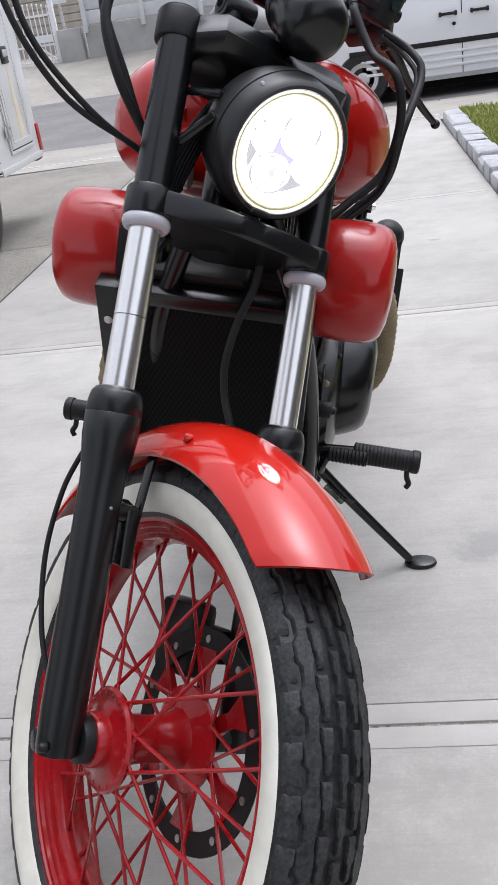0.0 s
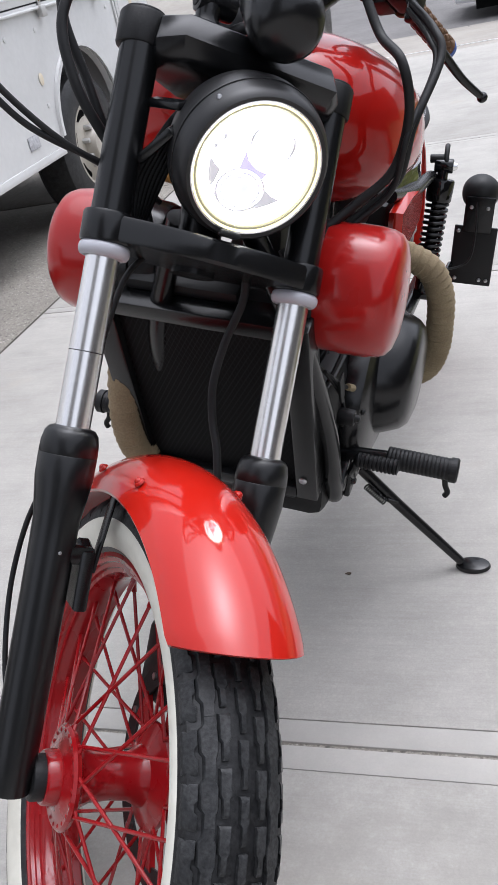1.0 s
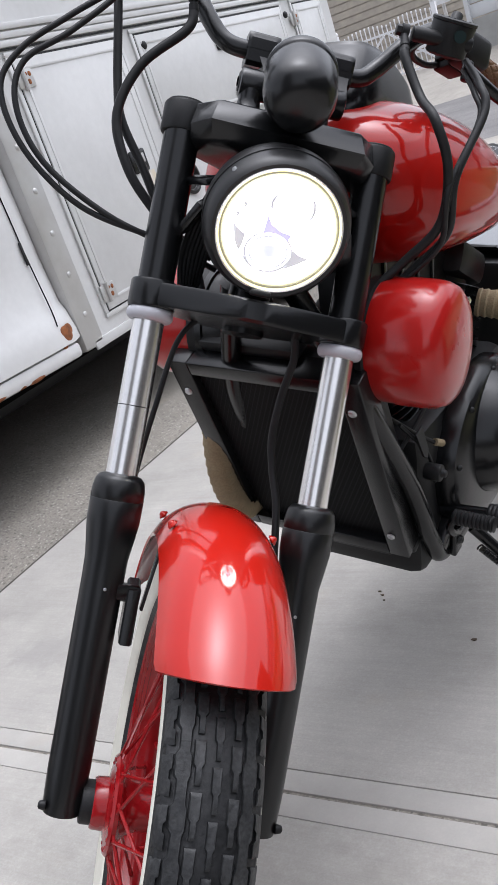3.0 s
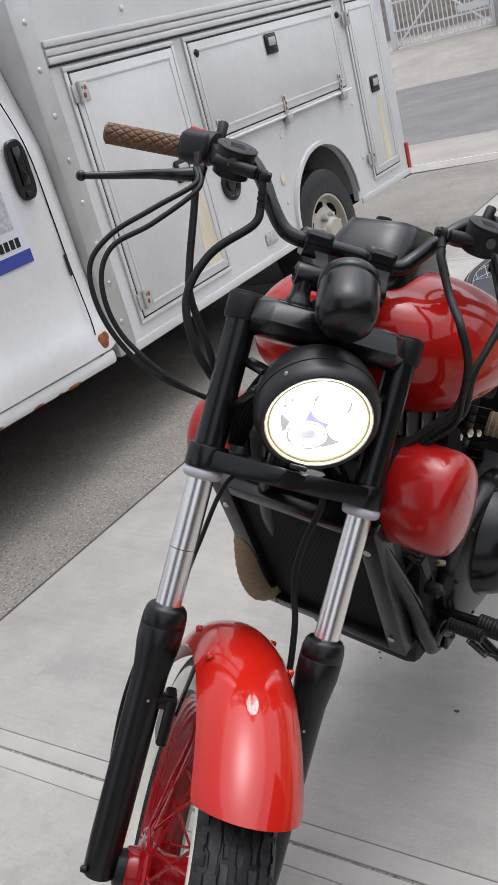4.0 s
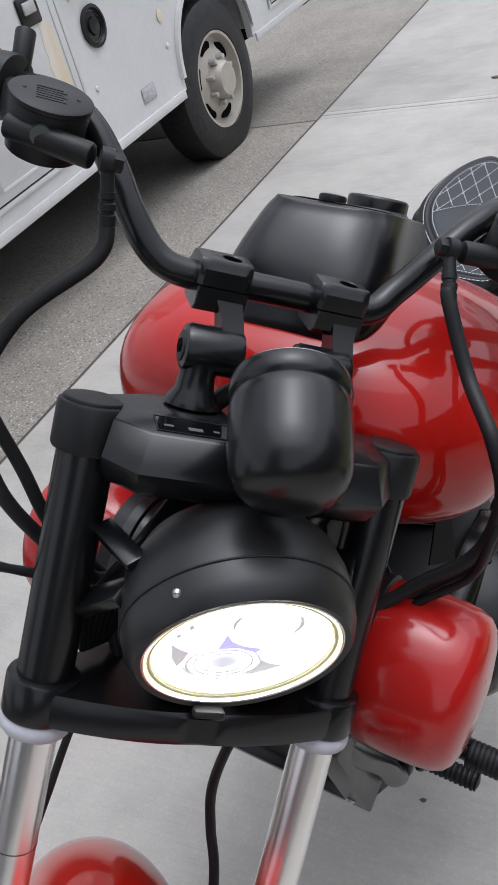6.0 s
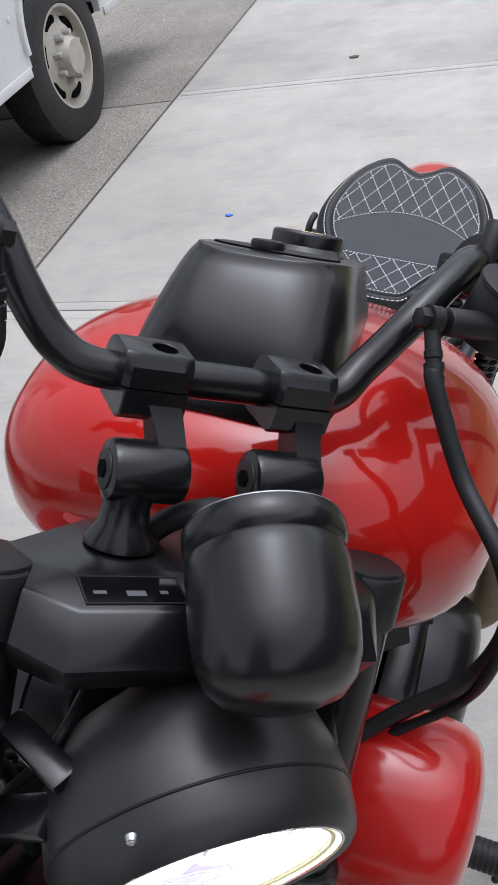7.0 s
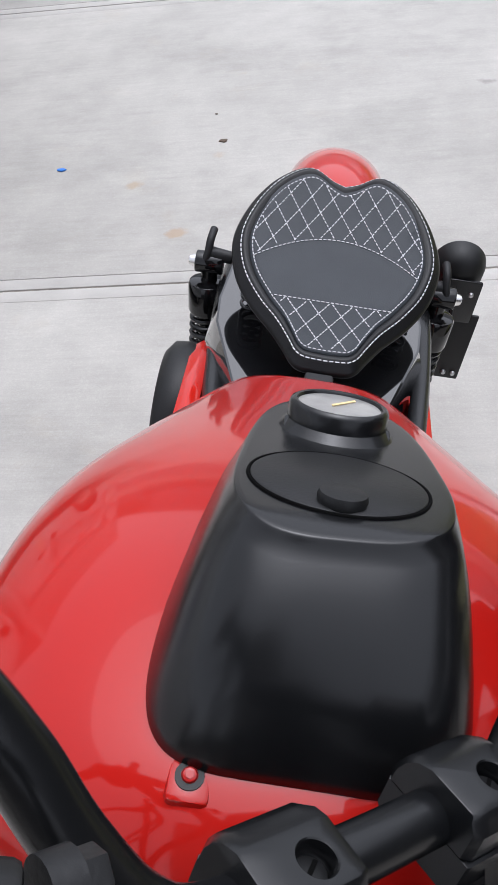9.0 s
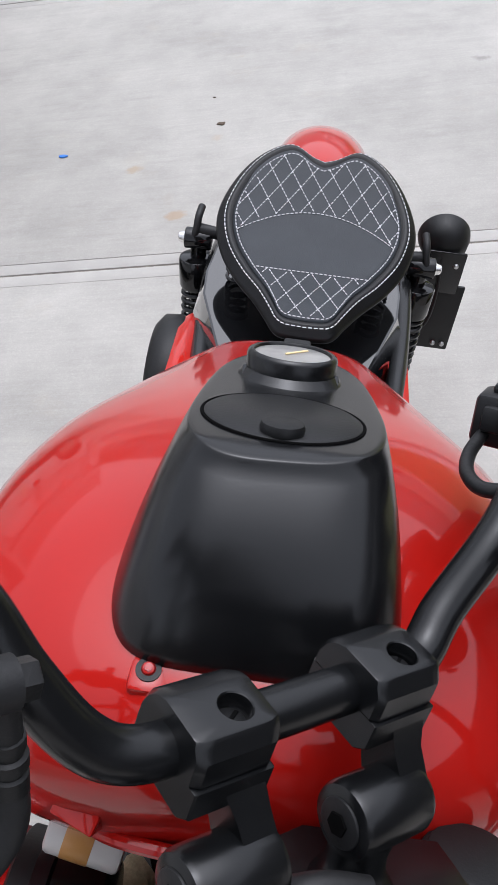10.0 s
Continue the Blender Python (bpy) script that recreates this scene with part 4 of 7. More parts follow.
for zz in (0.066,):
    bm = B()
    n = 72
    rings = []
    for r, z in ((0.118, zz - 0.002), (0.149, zz - 0.002), (0.150, zz), (0.149, zz + 0.002), (0.118, zz + 0.002), (0.118, zz - 0.002)):
        rings.append([WHEEL @ Vector((r * math.cos(2 * math.pi * i / n), r * math.sin(2 * math.pi * i / n), z)) for i in range(n)])
    loops(bm, rings, cap=False)
    part("brake_disc", bm, M_MATTE, fw, "dark steel brake disc on a red carrier")
    for k in range(6):
        bm = B()
        a = 2 * math.pi * k / 6
        pts = [(0.052, -0.24), (0.088, -0.11), (0.124, -0.20), (0.124, 0.20), (0.088, 0.11), (0.052, 0.24)]
        prism(bm, [(r * math.cos(a + o), r * math.sin(a + o)) for r, o in pts], zz - 0.004, zz + 0.004, WHEEL)
        part("carrier_arm", bm, M_REDW, fw)
    for k in range(10):
        bm = B()
        a = 2 * math.pi * k / 10
        c = WHEEL @ Vector((0.134 * math.cos(a), 0.134 * math.sin(a), zz))
        ax = (WHEEL.to_3x3() @ Vector((0, 0, 1)))
        cyl(bm, c - ax * 0.0045, c + ax * 0.0045, 0.0055, None, 10)
        part("disc_bobbin", bm, M_BOLT, fw)
# axle ends
bm = B()
cyl(bm, (-0.112, WC[1], WC[2]), (-0.078, WC[1], WC[2]), 0.029, None, 28, 0.004)
fpart("axle_spacer", bm, M_RUB)
bm = B()
cyl(bm, (0.095, WC[1], WC[2]), (0.125, WC[1], WC[2]), 0.020, None, 24, 0.003)
fpart("axle_spacer", bm, M_RUB)

# fork legs
for s in (-1, 1):
    u = s * TU
    bm = B()
    cyl(bm, (u, 0, -0.25), (u, 0, 0.005), 0.0212, None, 72)
    leg = fpart("fork_leg", bm, M_STEEL, bike, "polished steel fork tube in a black slider")
    bm = B()
    lathe(bm, [(0.020, -0.682), (0.0255, -0.680), (0.027, -0.672), (0.0285, -0.62), (0.0285, -0.365), (0.0290, -0.335), (0.0328, -0.307), (0.0356, -0.285), (0.0361, -0.2563), (0.0356, -0.2555), (0.0361, -0.2547), (0.0354, -0.240), (0.0330, -0.229), (0.0285, -0.223), (0.0215, -0.2205)], Matrix.Translation((u, 0, 0)), 56)
    fpart("slider", bm, M_SLIDER, leg, "satin black fork slider")
    bm = B()
    torus(bm, 0.0255, 0.0065, Matrix.Translation((u, 0, -0.003)) @ Matrix.Diagonal((1, 1, 1.4, 1)), 36, 12)
    fpart("dust_ring", bm, M_RING, leg, "pale lilac-grey plastic dust ring")
    if s < 0:
        bm = B()
        torus(bm, 0.0209, 0.0007, Matrix.Translation((u, 0, -0.128)), 32, 6)
        fpart("tube_mark", bm, M_MATTE, leg)
    bm = B()
    cyl(bm, (u, 0, 0.03), (u, 0, 0.258), 0.0245, None, 32)
    fpart("fork_cover", bm, M_BLK, leg, "satin black tube cover")
    bm = B()
    cyl(bm, (u, 0.003, 0.244), (u, 0.003, 0.2860), 0.0300, None, 40, 0.004)
    cyl(bm, (u, 0.003, 0.284), (u, 0.003, 0.2890), 0.0262, None, 36, 0.002)
    fpart("fork_cap", bm, M_MATTE, leg)
    bm = B()
    # fender lug with its small screw, and the axle pinch at the foot
    bar(bm, (u, -0.012, -0.375), (u - s * 0.052, 0.0, -0.378), 0.024, 0.024, bev=0.006)
    fpart("fender_lug", bm, M_BLK, leg)
    bm = B()
    prism(bm, [(-0.026, -0.040), (0.024, -0.036), (0.026, 0.034), (0.010, 0.046), (-0.024, 0.034)], -0.009, 0.009, Matrix.Translation((u - s * 0.043, 0.006, -0.405)) @ X90 @ pose(0, 0, 0, 0, 0, 90), 0.003)
    fpart("stay_lug", bm, M_BLK, leg)
    bm = B()
    cyl(bm, (u - 0.024, 0.018, -0.668), (u + 0.024, 0.018, -0.668), 0.014, None, 16, 0.003)
    fpart("axle_clamp", bm, M_BLK, leg)
    bm = B()
    bolt(bm, (u + s * 0.024, -0.016, -0.668), (s, 0, 0), 0.007, 0.008)
    fpart("pinch_bolt", bm, M_MATTE, leg)
    bm = B()
    bolt(bm, (u - s * 0.004, -0.028, -0.373), (0, -1, 0), 0.003, 0.001)
    fpart("screw", bm, M_BOLT, leg)
    bm = B()
    bar(bm, (u - s * 0.058, 0.008, -0.400), (WC[0] + s * 0.062, 0.012, -0.285), 0.020, 0.004, (s, 0, 0), 0.001)
    fpart("fender_stay", bm, M_BLK, leg)

# front fender
def fender(bm, c, R0, a0, a1, half, drop, M, n=60, m=18, cutback=0.0):
    """A curved mudguard shell round c, from angle a0 to a1 (degrees, from the tail, over the top)."""
    outer, inner = [], []
    for k in range(n + 1):
        t = k / n
        ends = min(t, 1 - t) * n
        wv = half * (1 - 0.03 * max(0, 1 - ends / 1.5) ** 2)
        ro, ri = [], []
        for j in range(m + 1):
            q = 2 * j / m - 1
            ang = q * 1.22
            x = math.sin(ang) / math.sin(1.22) * wv
            r = R0 - drop * (1 - math.cos(ang)) / (1 - math.cos(1.22))
            a = radians(a0 + (a1 - cutback * q * q - a0) * t)
            ro.append(M @ Vector((c[0] + x, c[1] + r * math.cos(a), c[2] + r * math.sin(a))))
            r2 = r - 0.0035
            ri.append(M @ Vector((c[0] + x * 0.975, c[1] + r2 * math.cos(a), c[2] + r2 * math.sin(a))))
        outer.append(ro + ri[::-1])
    loops(bm, outer)
    return bm


ff = part("front_fender", fender(B(), (WC[0] + 0.003, WC[1], WC[2]), 0.425, 40, 141, 0.080, 0.056, FORK, cutback=5), M_RED, bike, "bright red painted front mudguard")
for s in (-1, 1):
    for a in (78, 99.7):
        c = Vector(WC)
        q = Vector((c.x + 0.003 + s * 0.065, c.y + 0.398 * math.cos(radians(a)), c.z + 0.398 * math.sin(radians(a))))
        d = Vector((s * 0.75, 0.5 * math.cos(radians(a)), 0.62 * math.sin(radians(a))))
        bm = B()
        cyl(bm, q, q + d.normalized() * 0.004, 0.0075, 0.0068, 14, 0.001)
        ball(bm, q + d.normalized() * 0.003, 0.0052, seg=10)
        fpart("fender_bolt", bm, M_RED, ff, "red-painted bolt head")

# triple clamps
bm = B()
out = []
for k in range(25):
    t = -1 + 2 * k / 24
    out.append((t * 0.135, -0.030 - 0.022 * (1 - t * t)))
out += [(0.135, 0.03), (0.05, 0.085), (-0.05, 0.085), (-0.135, 0.03)]
prism(bm, out, 0.007, 0.038, bev=0.004)
for s in (-1, 1):
    cyl(bm, (s * TU, 0, 0.004), (s * TU, 0, 0.043), 0.0325, None, 32, 0.004)
fpart("lower_clamp", bm, M_BLK, bike, "satin black lower fork clamp")
bm = B()
REAR = [(0.124, 0.020), (0.060, 0.070), (-0.060, 0.070), (-0.124, 0.020)]
LEVELS = ((0.227, 0.116, 0.022, 0.092, 0.050, 0.96), (0.233, 0.122, 0.030, 0.098, 0.060, 1.0), (0.2502, 0.127, 0.036, 0.1035, 0.072, 1.0), (0.2790, 0.122, 0.030, 0.0965, 0.060, 1.0), (0.2815, 0.120, 0.027, 0.095, 0.057, 1.0), (0.2885, 0.113, 0.012, 0.089, 0.026, 0.99), (0.2895, 0.111, 0.010, 0.087, 0.023, 0.98))
loops(bm, [[(-a, -b, z), (-c, -d, z), (c, -d, z), (a, -b, z)] + [(x * k, y * k, z) for x, y in REAR] for z, a, b, c, d, k in LEVELS])
upper = fpart("upper_clamp", bm, M_BLK, bike, "faceted satin black upper fork clamp")
WINDOW = Matrix.Translation((-0.060, -0.0415, 0.2852)) @ pose(0, 0, 0, 12.9)
bm = B()
box(bm, -0.030, 0.030, -0.012, 0.012, -0.0006, 0.0004, 0.0, 2, WINDOW)
lab = fpart("indicator_window", bm, M_GLOSS, upper, "small glossy black indicator window")
bm = B()
for a, b, c, d in ((-0.0315, 0.0315, 0.0121, 0.0133), (-0.0315, 0.0315, -0.0133, -0.0121), (-0.0315, -0.0303, -0.012, 0.012), (0.0303, 0.0315, -0.012, 0.012)):
    box(bm, a, b, c, d, -0.0004, 0.0008, 0.0, 2, WINDOW)
fpart("window_rim", bm, M_MATTE, lab)
bm = B()
for x, w, h in ((-0.025, 0.008, 0.003), (-0.005, 0.012, 0.005), (0.016, 0.005, 0.003)):
    box(bm, x, x + w, -0.001 - h, -0.001, 0.0004, 0.0007, 0.0, 2, WINDOW)
fpart("print_bar", bm, mat("faint_print", (0.10, 0.10, 0.105), 0.8, spec=0.1), lab)

# headlight
HEAD = FORK @ Matrix.Translation((0.0046, -0.0887, 0.1238)) @ pose(0, 0, 0, 0, 0, 3.4) @ pose(0, 0, 0, 33.2) @ pose(0, 0, 0, 90) @ Matrix.Diagonal((0.865, 0.865, 0.9, 1))
bm = B()
lathe(bm, [(0.0925, 0.004), (0.096, 0.010), (0.101, 0.011), (0.106, 0.006), (0.110, -0.006), (0.113, -0.028), (0.112, -0.050), (0.105, -0.078), (0.086, -0.105), (0.055, -0.122), (0.010, -0.128)], HEAD, 64, cap=False)
hl = part("headlight", bm, M_SHELL, bike, "round headlight, lit, in a black shell")
bm = B()
torus(bm, 0.0945, 0.0016, HEAD @ Matrix.Translation((0, 0, 0.0085)), 64, 10)
part("bezel", bm, M_STEEL, hl, "thin bright bezel ring")
M_LAMP = bpy.data.materials.new("lamp_light")
M_LAMP.use_nodes = True
lp = M_LAMP.node_tree.nodes["Principled BSDF"]
lp.inputs["Base Color"].default_value = (0.8, 0.8, 0.8, 1)
lp.inputs["Emission Color"].default_value = (1.0, 0.985, 0.93, 1)
lp.inputs["Emission Strength"].default_value = 10.0
M_LAMP2 = mat("lamp_dim", (0.62, 0.63, 0.66), 0.15, emit=0.45)
M_LAMP3 = mat("lamp_reflector", (0.45, 0.44, 0.46), 0.3, metal=0.3, emit=0.48)
M_LAMP5 = mat("lamp_violet", (0.50, 0.46, 0.78), 0.3, emit=0.55)
M_LAMP4 = mat("lamp_rim_glow", (0.85, 0.78, 0.42), 0.3, emit=0.9)
M_LAMP6 = mat("lamp_rim_shade", (0.30, 0.28, 0.18), 0.3, emit=0.25)
bm = B()
lathe(bm, [(0.0890, 0.003), (0.0855, -0.003), (0.083, -0.005), (0.060, -0.012), (0.03, -0.016), (0.001, -0.017)], HEAD, 56, cap=False)
part("reflector", bm, M_LAMP, hl, "glowing white lamp face")
bm = B()
torus(bm, 0.1128, 0.0011, HEAD @ Matrix.Translation((0, 0, -0.024)), 72, 8)
part("shell_seam", bm, M_MATTE, hl)
bm = B()
torus(bm, 0.0922, 0.0024, HEAD @ Matrix.Translation((0, 0, 0.0065)), 64, 10)
part("lens_edge", bm, M_LAMP4, hl, "yellowish glowing lens edge")
bm = B()
torus(bm, 0.0882, 0.0024, HEAD @ Matrix.Translation((0, 0, 0.005)), 64, 10)
part("lens_shade", bm, M_LAMP6, hl, "dull olive ring inside the lens edge")
bm = B()
torus(bm, 0.0846, 0.0018, HEAD @ Matrix.Translation((0, 0, 0.003)), 64, 10)
part("lens_edge", bm, M_LAMP4, hl, "yellowish glowing lens edge")
# bulb shroud arcs, side crescent and the low projector standing in the glowing face
def lamp_arc(name, cx, cy, rx, ry, a0, a1, w0, w1):
    """A thin crescent of the reflector, widest in its middle."""
    n = 14
    out, inn = [], []
    for i in range(n + 1):
        t = i / n
        a = radians(a0 + (a1 - a0) * t)
        w = (w0 + (w1 - w0) * t) * (0.15 + math.sin(math.pi * t))
        out.append((cx + (rx + w) * math.cos(a), cy + (ry + w) * math.sin(a)))
        inn.append((cx + rx * math.cos(a), cy + ry * math.sin(a)))
    bm = B()
    prism(bm, out + inn[::-1], -0.014, -0.002, HEAD)
    return part(name, bm, M_LAMP3, hl)


lamp_arc("shroud_arc", 0.012, 0.036, 0.0300, 0.0320, 150, 205, 0.004, 0.003)
lamp_arc("shroud_arc", 0.012, 0.036, 0.0300, 0.0320, 40, -32, 0.005, 0.003)
lamp_arc("side_crescent", -0.008, -0.034, 0.0375, 0.0330, 185, 275, 0.0015, 0.0025)
lamp_arc("side_crescent", -0.008, -0.034, 0.0375, 0.0330, -80, 20, 0.0025, 0.0015)


def lamp_patch(name, pts, m, z=-0.0015):
    """A small faceted panel of the reflector standing in the glowing face."""
    bm = B()
    prism(bm, pts, z - 0.012, z, HEAD)
    return part(name, bm, m, hl)


lamp_patch("facet", [(-0.068, -0.004), (-0.058, -0.012), (-0.046, -0.018), (-0.047, -0.034), (-0.050, -0.046), (-0.060, -0.030)], M_LAMP3)
lamp_patch("facet", [(0.030, -0.026), (0.042, -0.032), (0.058, -0.034), (0.044, -0.046), (0.026, -0.058), (0.029, -0.042)], M_LAMP3)
lamp_patch("facet", [(-0.061, 0.029), (-0.057, 0.031), (-0.055, 0.024), (-0.059, 0.021)], M_LAMP3)
lamp_patch("facet", [(-0.068, 0.013), (-0.064, 0.014), (-0.063, 0.008), (-0.067, 0.006)], M_LAMP3)
lamp_patch("violet_facet", [(-0.021, 0.018), (-0.012, 0.006), (0.004, -0.002), (0.022, -0.004), (0.019, -0.013), (-0.002, -0.006), (-0.021, -0.009)], M_LAMP5)
for rx, ry in ((0.0220, 0.0190), (0.0290, 0.0250), (0.0360, 0.0315)):
    bm = B()
    torus(bm, 1.0, 0.05, HEAD @ Matrix.Translation((-0.005, -0.038, -0.004)) @ Matrix.Diagonal((rx, ry, 0.03, 1)), 36, 8)
    part("projector_ring", bm, M_LAMP3, hl)
bm = B()
ball(bm, (-0.005, -0.038, -0.010), 0.019, HEAD, 24, (1, 0.85, 0.5))
part("projector_lens", bm, M_LAMP2, hl)
bm = B()
hd = HEAD.to_3x3()
for a in (141,):
    bolt(bm, HEAD @ Vector((0.1095 * math.cos(radians(a)), 0.1095 * math.sin(radians(a)), -0.008)), hd @ Vector((0.5 * math.cos(radians(a)), 0.5 * math.sin(radians(a)), 1)), 0.0040, 0.0025)
part("shell_screws", bm, M_BOLT, hl)
for s in (-1, 1):
    for za, wa, ta, q in ((0.115, 0.028, 0.012, Vector((s * 0.108, 0.0, -0.05))), (0.185, 0.020, 0.010, Vector((s * 0.104, 0.03, -0.06)))):
        bm = B()
        bar(bm, FORK @ Vector((s * 0.112, -0.01, za)), HEAD @ q, wa, ta, bev=0.003)
        part("lamp_bracket", bm, M_BLK, hl)
bm = B()
box(bm, -0.014, 0.014, -0.064, -0.052, 0.041, 0.049, 0.003)
fpart("lamp_clip", bm, M_MATTE, hl)

# instrument pod above the headlight
POD = FORK @ Matrix.Translation((0.001, -0.0697, 0.3366)) @ pose(0, 0, 0, 0, 5, 0) @ pose(0, 0, 0, -44) @ Matrix.Diagonal((0.960, 0.960, 0.922, 1))
bm = B()
lathe(bm, [(0.044, 0.000), (0.0485, 0.0015), (0.0500, -0.003), (0.0500, -0.013), (0.0485, -0.016), (0.0470, -0.018), (0.0485, -0.021), (0.0495, -0.030), (0.0495, -0.066), (0.0475, -0.084), (0.0425, -0.097), (0.034, -0.106), (0.020, -0.111), (0.004, -0.112)], POD, 56)
podm = part("instrument_pod", bm, M_BLK, bike, "satin black bullet-shaped instrument housing")
bm = B()
lathe(bm, [(0.0455, 0.0012), (0.0455, 0.0030), (0.030, 0.0042), (0.001, 0.0050)], POD, 48, cap=False)
dial = part("dial_glass", bm, M_GLOSS, podm, "dark glossy dial under glass")
bm = B()
torus(bm, 0.0462, 0.0014, POD @ Matrix.Translation((0, 0, 0.002)), 56, 8)
part("dial_ring", bm, M_BOLT, dial)
bm = B()
bar(bm, POD @ Vector((-0.004, -0.004, 0.0052)), POD @ Vector((0.022, 0.018, 0.0046)), 0.0026, 0.0006, up=POD.to_3x3() @ Vector((0, 0, 1)))
part("needle", bm, mat("dial_needle", (0.75, 0.68, 0.38), 0.5), dial)
bm = B()
bar(bm, POD @ Vector((0, 0.045, -0.03)), FORK @ Vector((0.004, -0.05, 0.29)), 0.03, 0.02, bev=0.003)
part("pod_bracket", bm, M_BLK, podm)

# risers, clamps and bar
def clamp_top(bm, M, half=0.023, hole=0.0084, depth=0.0115):
    """Upper half of a bar clamp: flat top with a sunk bolt hole, steep front, domed back."""
    n = 40
    rows = []
    for hx, front, rear, z in ((half, -0.0240, 0.0270, -0.001), (half, -0.0240, 0.0265, 0.006), (half, -0.0238, 0.0235, 0.0130), (half, -0.0200, 0.0180, 0.0180), (half - 0.0004, -0.0182, 0.0105, 0.0207), (half - 0.0012, -0.0174, 0.0090, 0.0212)):
        row = []
        for k in range(n):
            a = 2 * math.pi * (k + 0.5) / n
            g = min(1 / max(abs(math.cos(a)), 1e-6), 0.7 / max(abs(math.sin(a)), 1e-6))
            row.append(M @ Vector((hx * g * math.cos(a), (front + rear) / 2 + (rear - front) / 2 * g * math.sin(a) / 0.7, z)))
        rows.append(row)
    for r, z in ((hole + 0.0006, 0.0212), (hole, 0.0206), (hole, 0.0212 - depth)):
        rows.append([M @ Vector((HOLE[0] + r * math.cos(2 * math.pi * (k + 0.5) / n), HOLE[1] + r * math.sin(2 * math.pi * (k + 0.5) / n), z)) for k in range(n)])
    loops(bm, rows)


RU = (-0.043, 0.066)
BARV, BARW = 0.044, 0.3995
HOLE = (0.006, -0.005)
for u in RU:
    off = 0.004 if u < 0 else -0.006
    CL = Matrix.Translation((u, BARV, BARW)) @ pose(0, 0, 0, 13)
    bm = B()
    lathe(bm, [(0.024, 0.292), (0.0235, 0.296), (0.017, 0.306), (0.0155, 0.318), (0.018, 0.330)], Matrix.Translation((u + off - 0.012, 0.018, 0)), 28)
    cyl(bm, (u + off - 0.030, 0.018, 0.341), (u + off + 0.022, 0.018, 0.341), 0.0205, None, 30, 0.005)
    riser = fpart("riser", bm, M_BLK, bike, "black rubber-mounted handlebar riser")
    bm = B()
    cyl(bm, (u + off - 0.0315, 0.018, 0.341), (u + off - 0.029, 0.018, 0.341), 0.0135, None, 24, 0.001)
    fpart("bushing", bm, M_RUB, riser)
    bm = B()
    cyl(bm, (u + off - 0.033, 0.018, 0.341), (u + off - 0.031, 0.018, 0.341), 0.0065, None, 6)
    fpart("socket", bm, M_SHADE, riser)
    bm = B()
    loops(bm, [[(u + off + 0.012 + q * 0.009, 0.018 + y, 0.341) for q, y in ((-1, -0.018), (1, -0.018), (1, 0.018), (-1, 0.018))],
               [(u + off * 0.6 + 0.010 + q * 0.010, 0.030 + y, 0.370) for q, y in ((-1, -0.012), (1, -0.012), (1, 0.014), (-1, 0.014))],
               [(u + 0.006 + q * 0.012, BARV + y, 0.388) for q, y in ((-1, -0.022), (1, -0.022), (1, 0.022), (-1, 0.022))]])
    fpart("arm", bm, M_BLK, riser)
    bm = B()
    prism(bm, [(-0.026, -0.018), (-0.019, -0.024), (0.019, -0.024), (0.026, -0.018), (0.026, -0.002), (-0.026, -0.002)], -0.022, 0.022, CL @ Matrix(((0, 0, 1, 0), (1, 0, 0, 0), (0, 1, 0, 0), (0, 0, 0, 1))), 0.001)
    fpart("lower_half", bm, M_BLK, riser)
    bm = B()
    clamp_top(bm, CL)
    fpart("upper_half", bm, M_BLK, riser, "black machined bar clamp")
    bm = B()
    hx, hy = HOLE
    cyl(bm, CL @ Vector((hx, hy, 0.0098)), CL @ Vector((hx, hy, 0.0130)), 0.0074, None, 20, 0.001)
    bolt_head = fpart("bolt_head", bm, M_MATTE, riser)
    bm = B()
    bar(bm, CL @ Vector((hx - 0.005, hy - 0.003, 0.0132)), CL @ Vector((hx + 0.005, hy + 0.003, 0.0132)), 0.0020, 0.0008)
    fpart("slot", bm, M_SHADE, bolt_head)

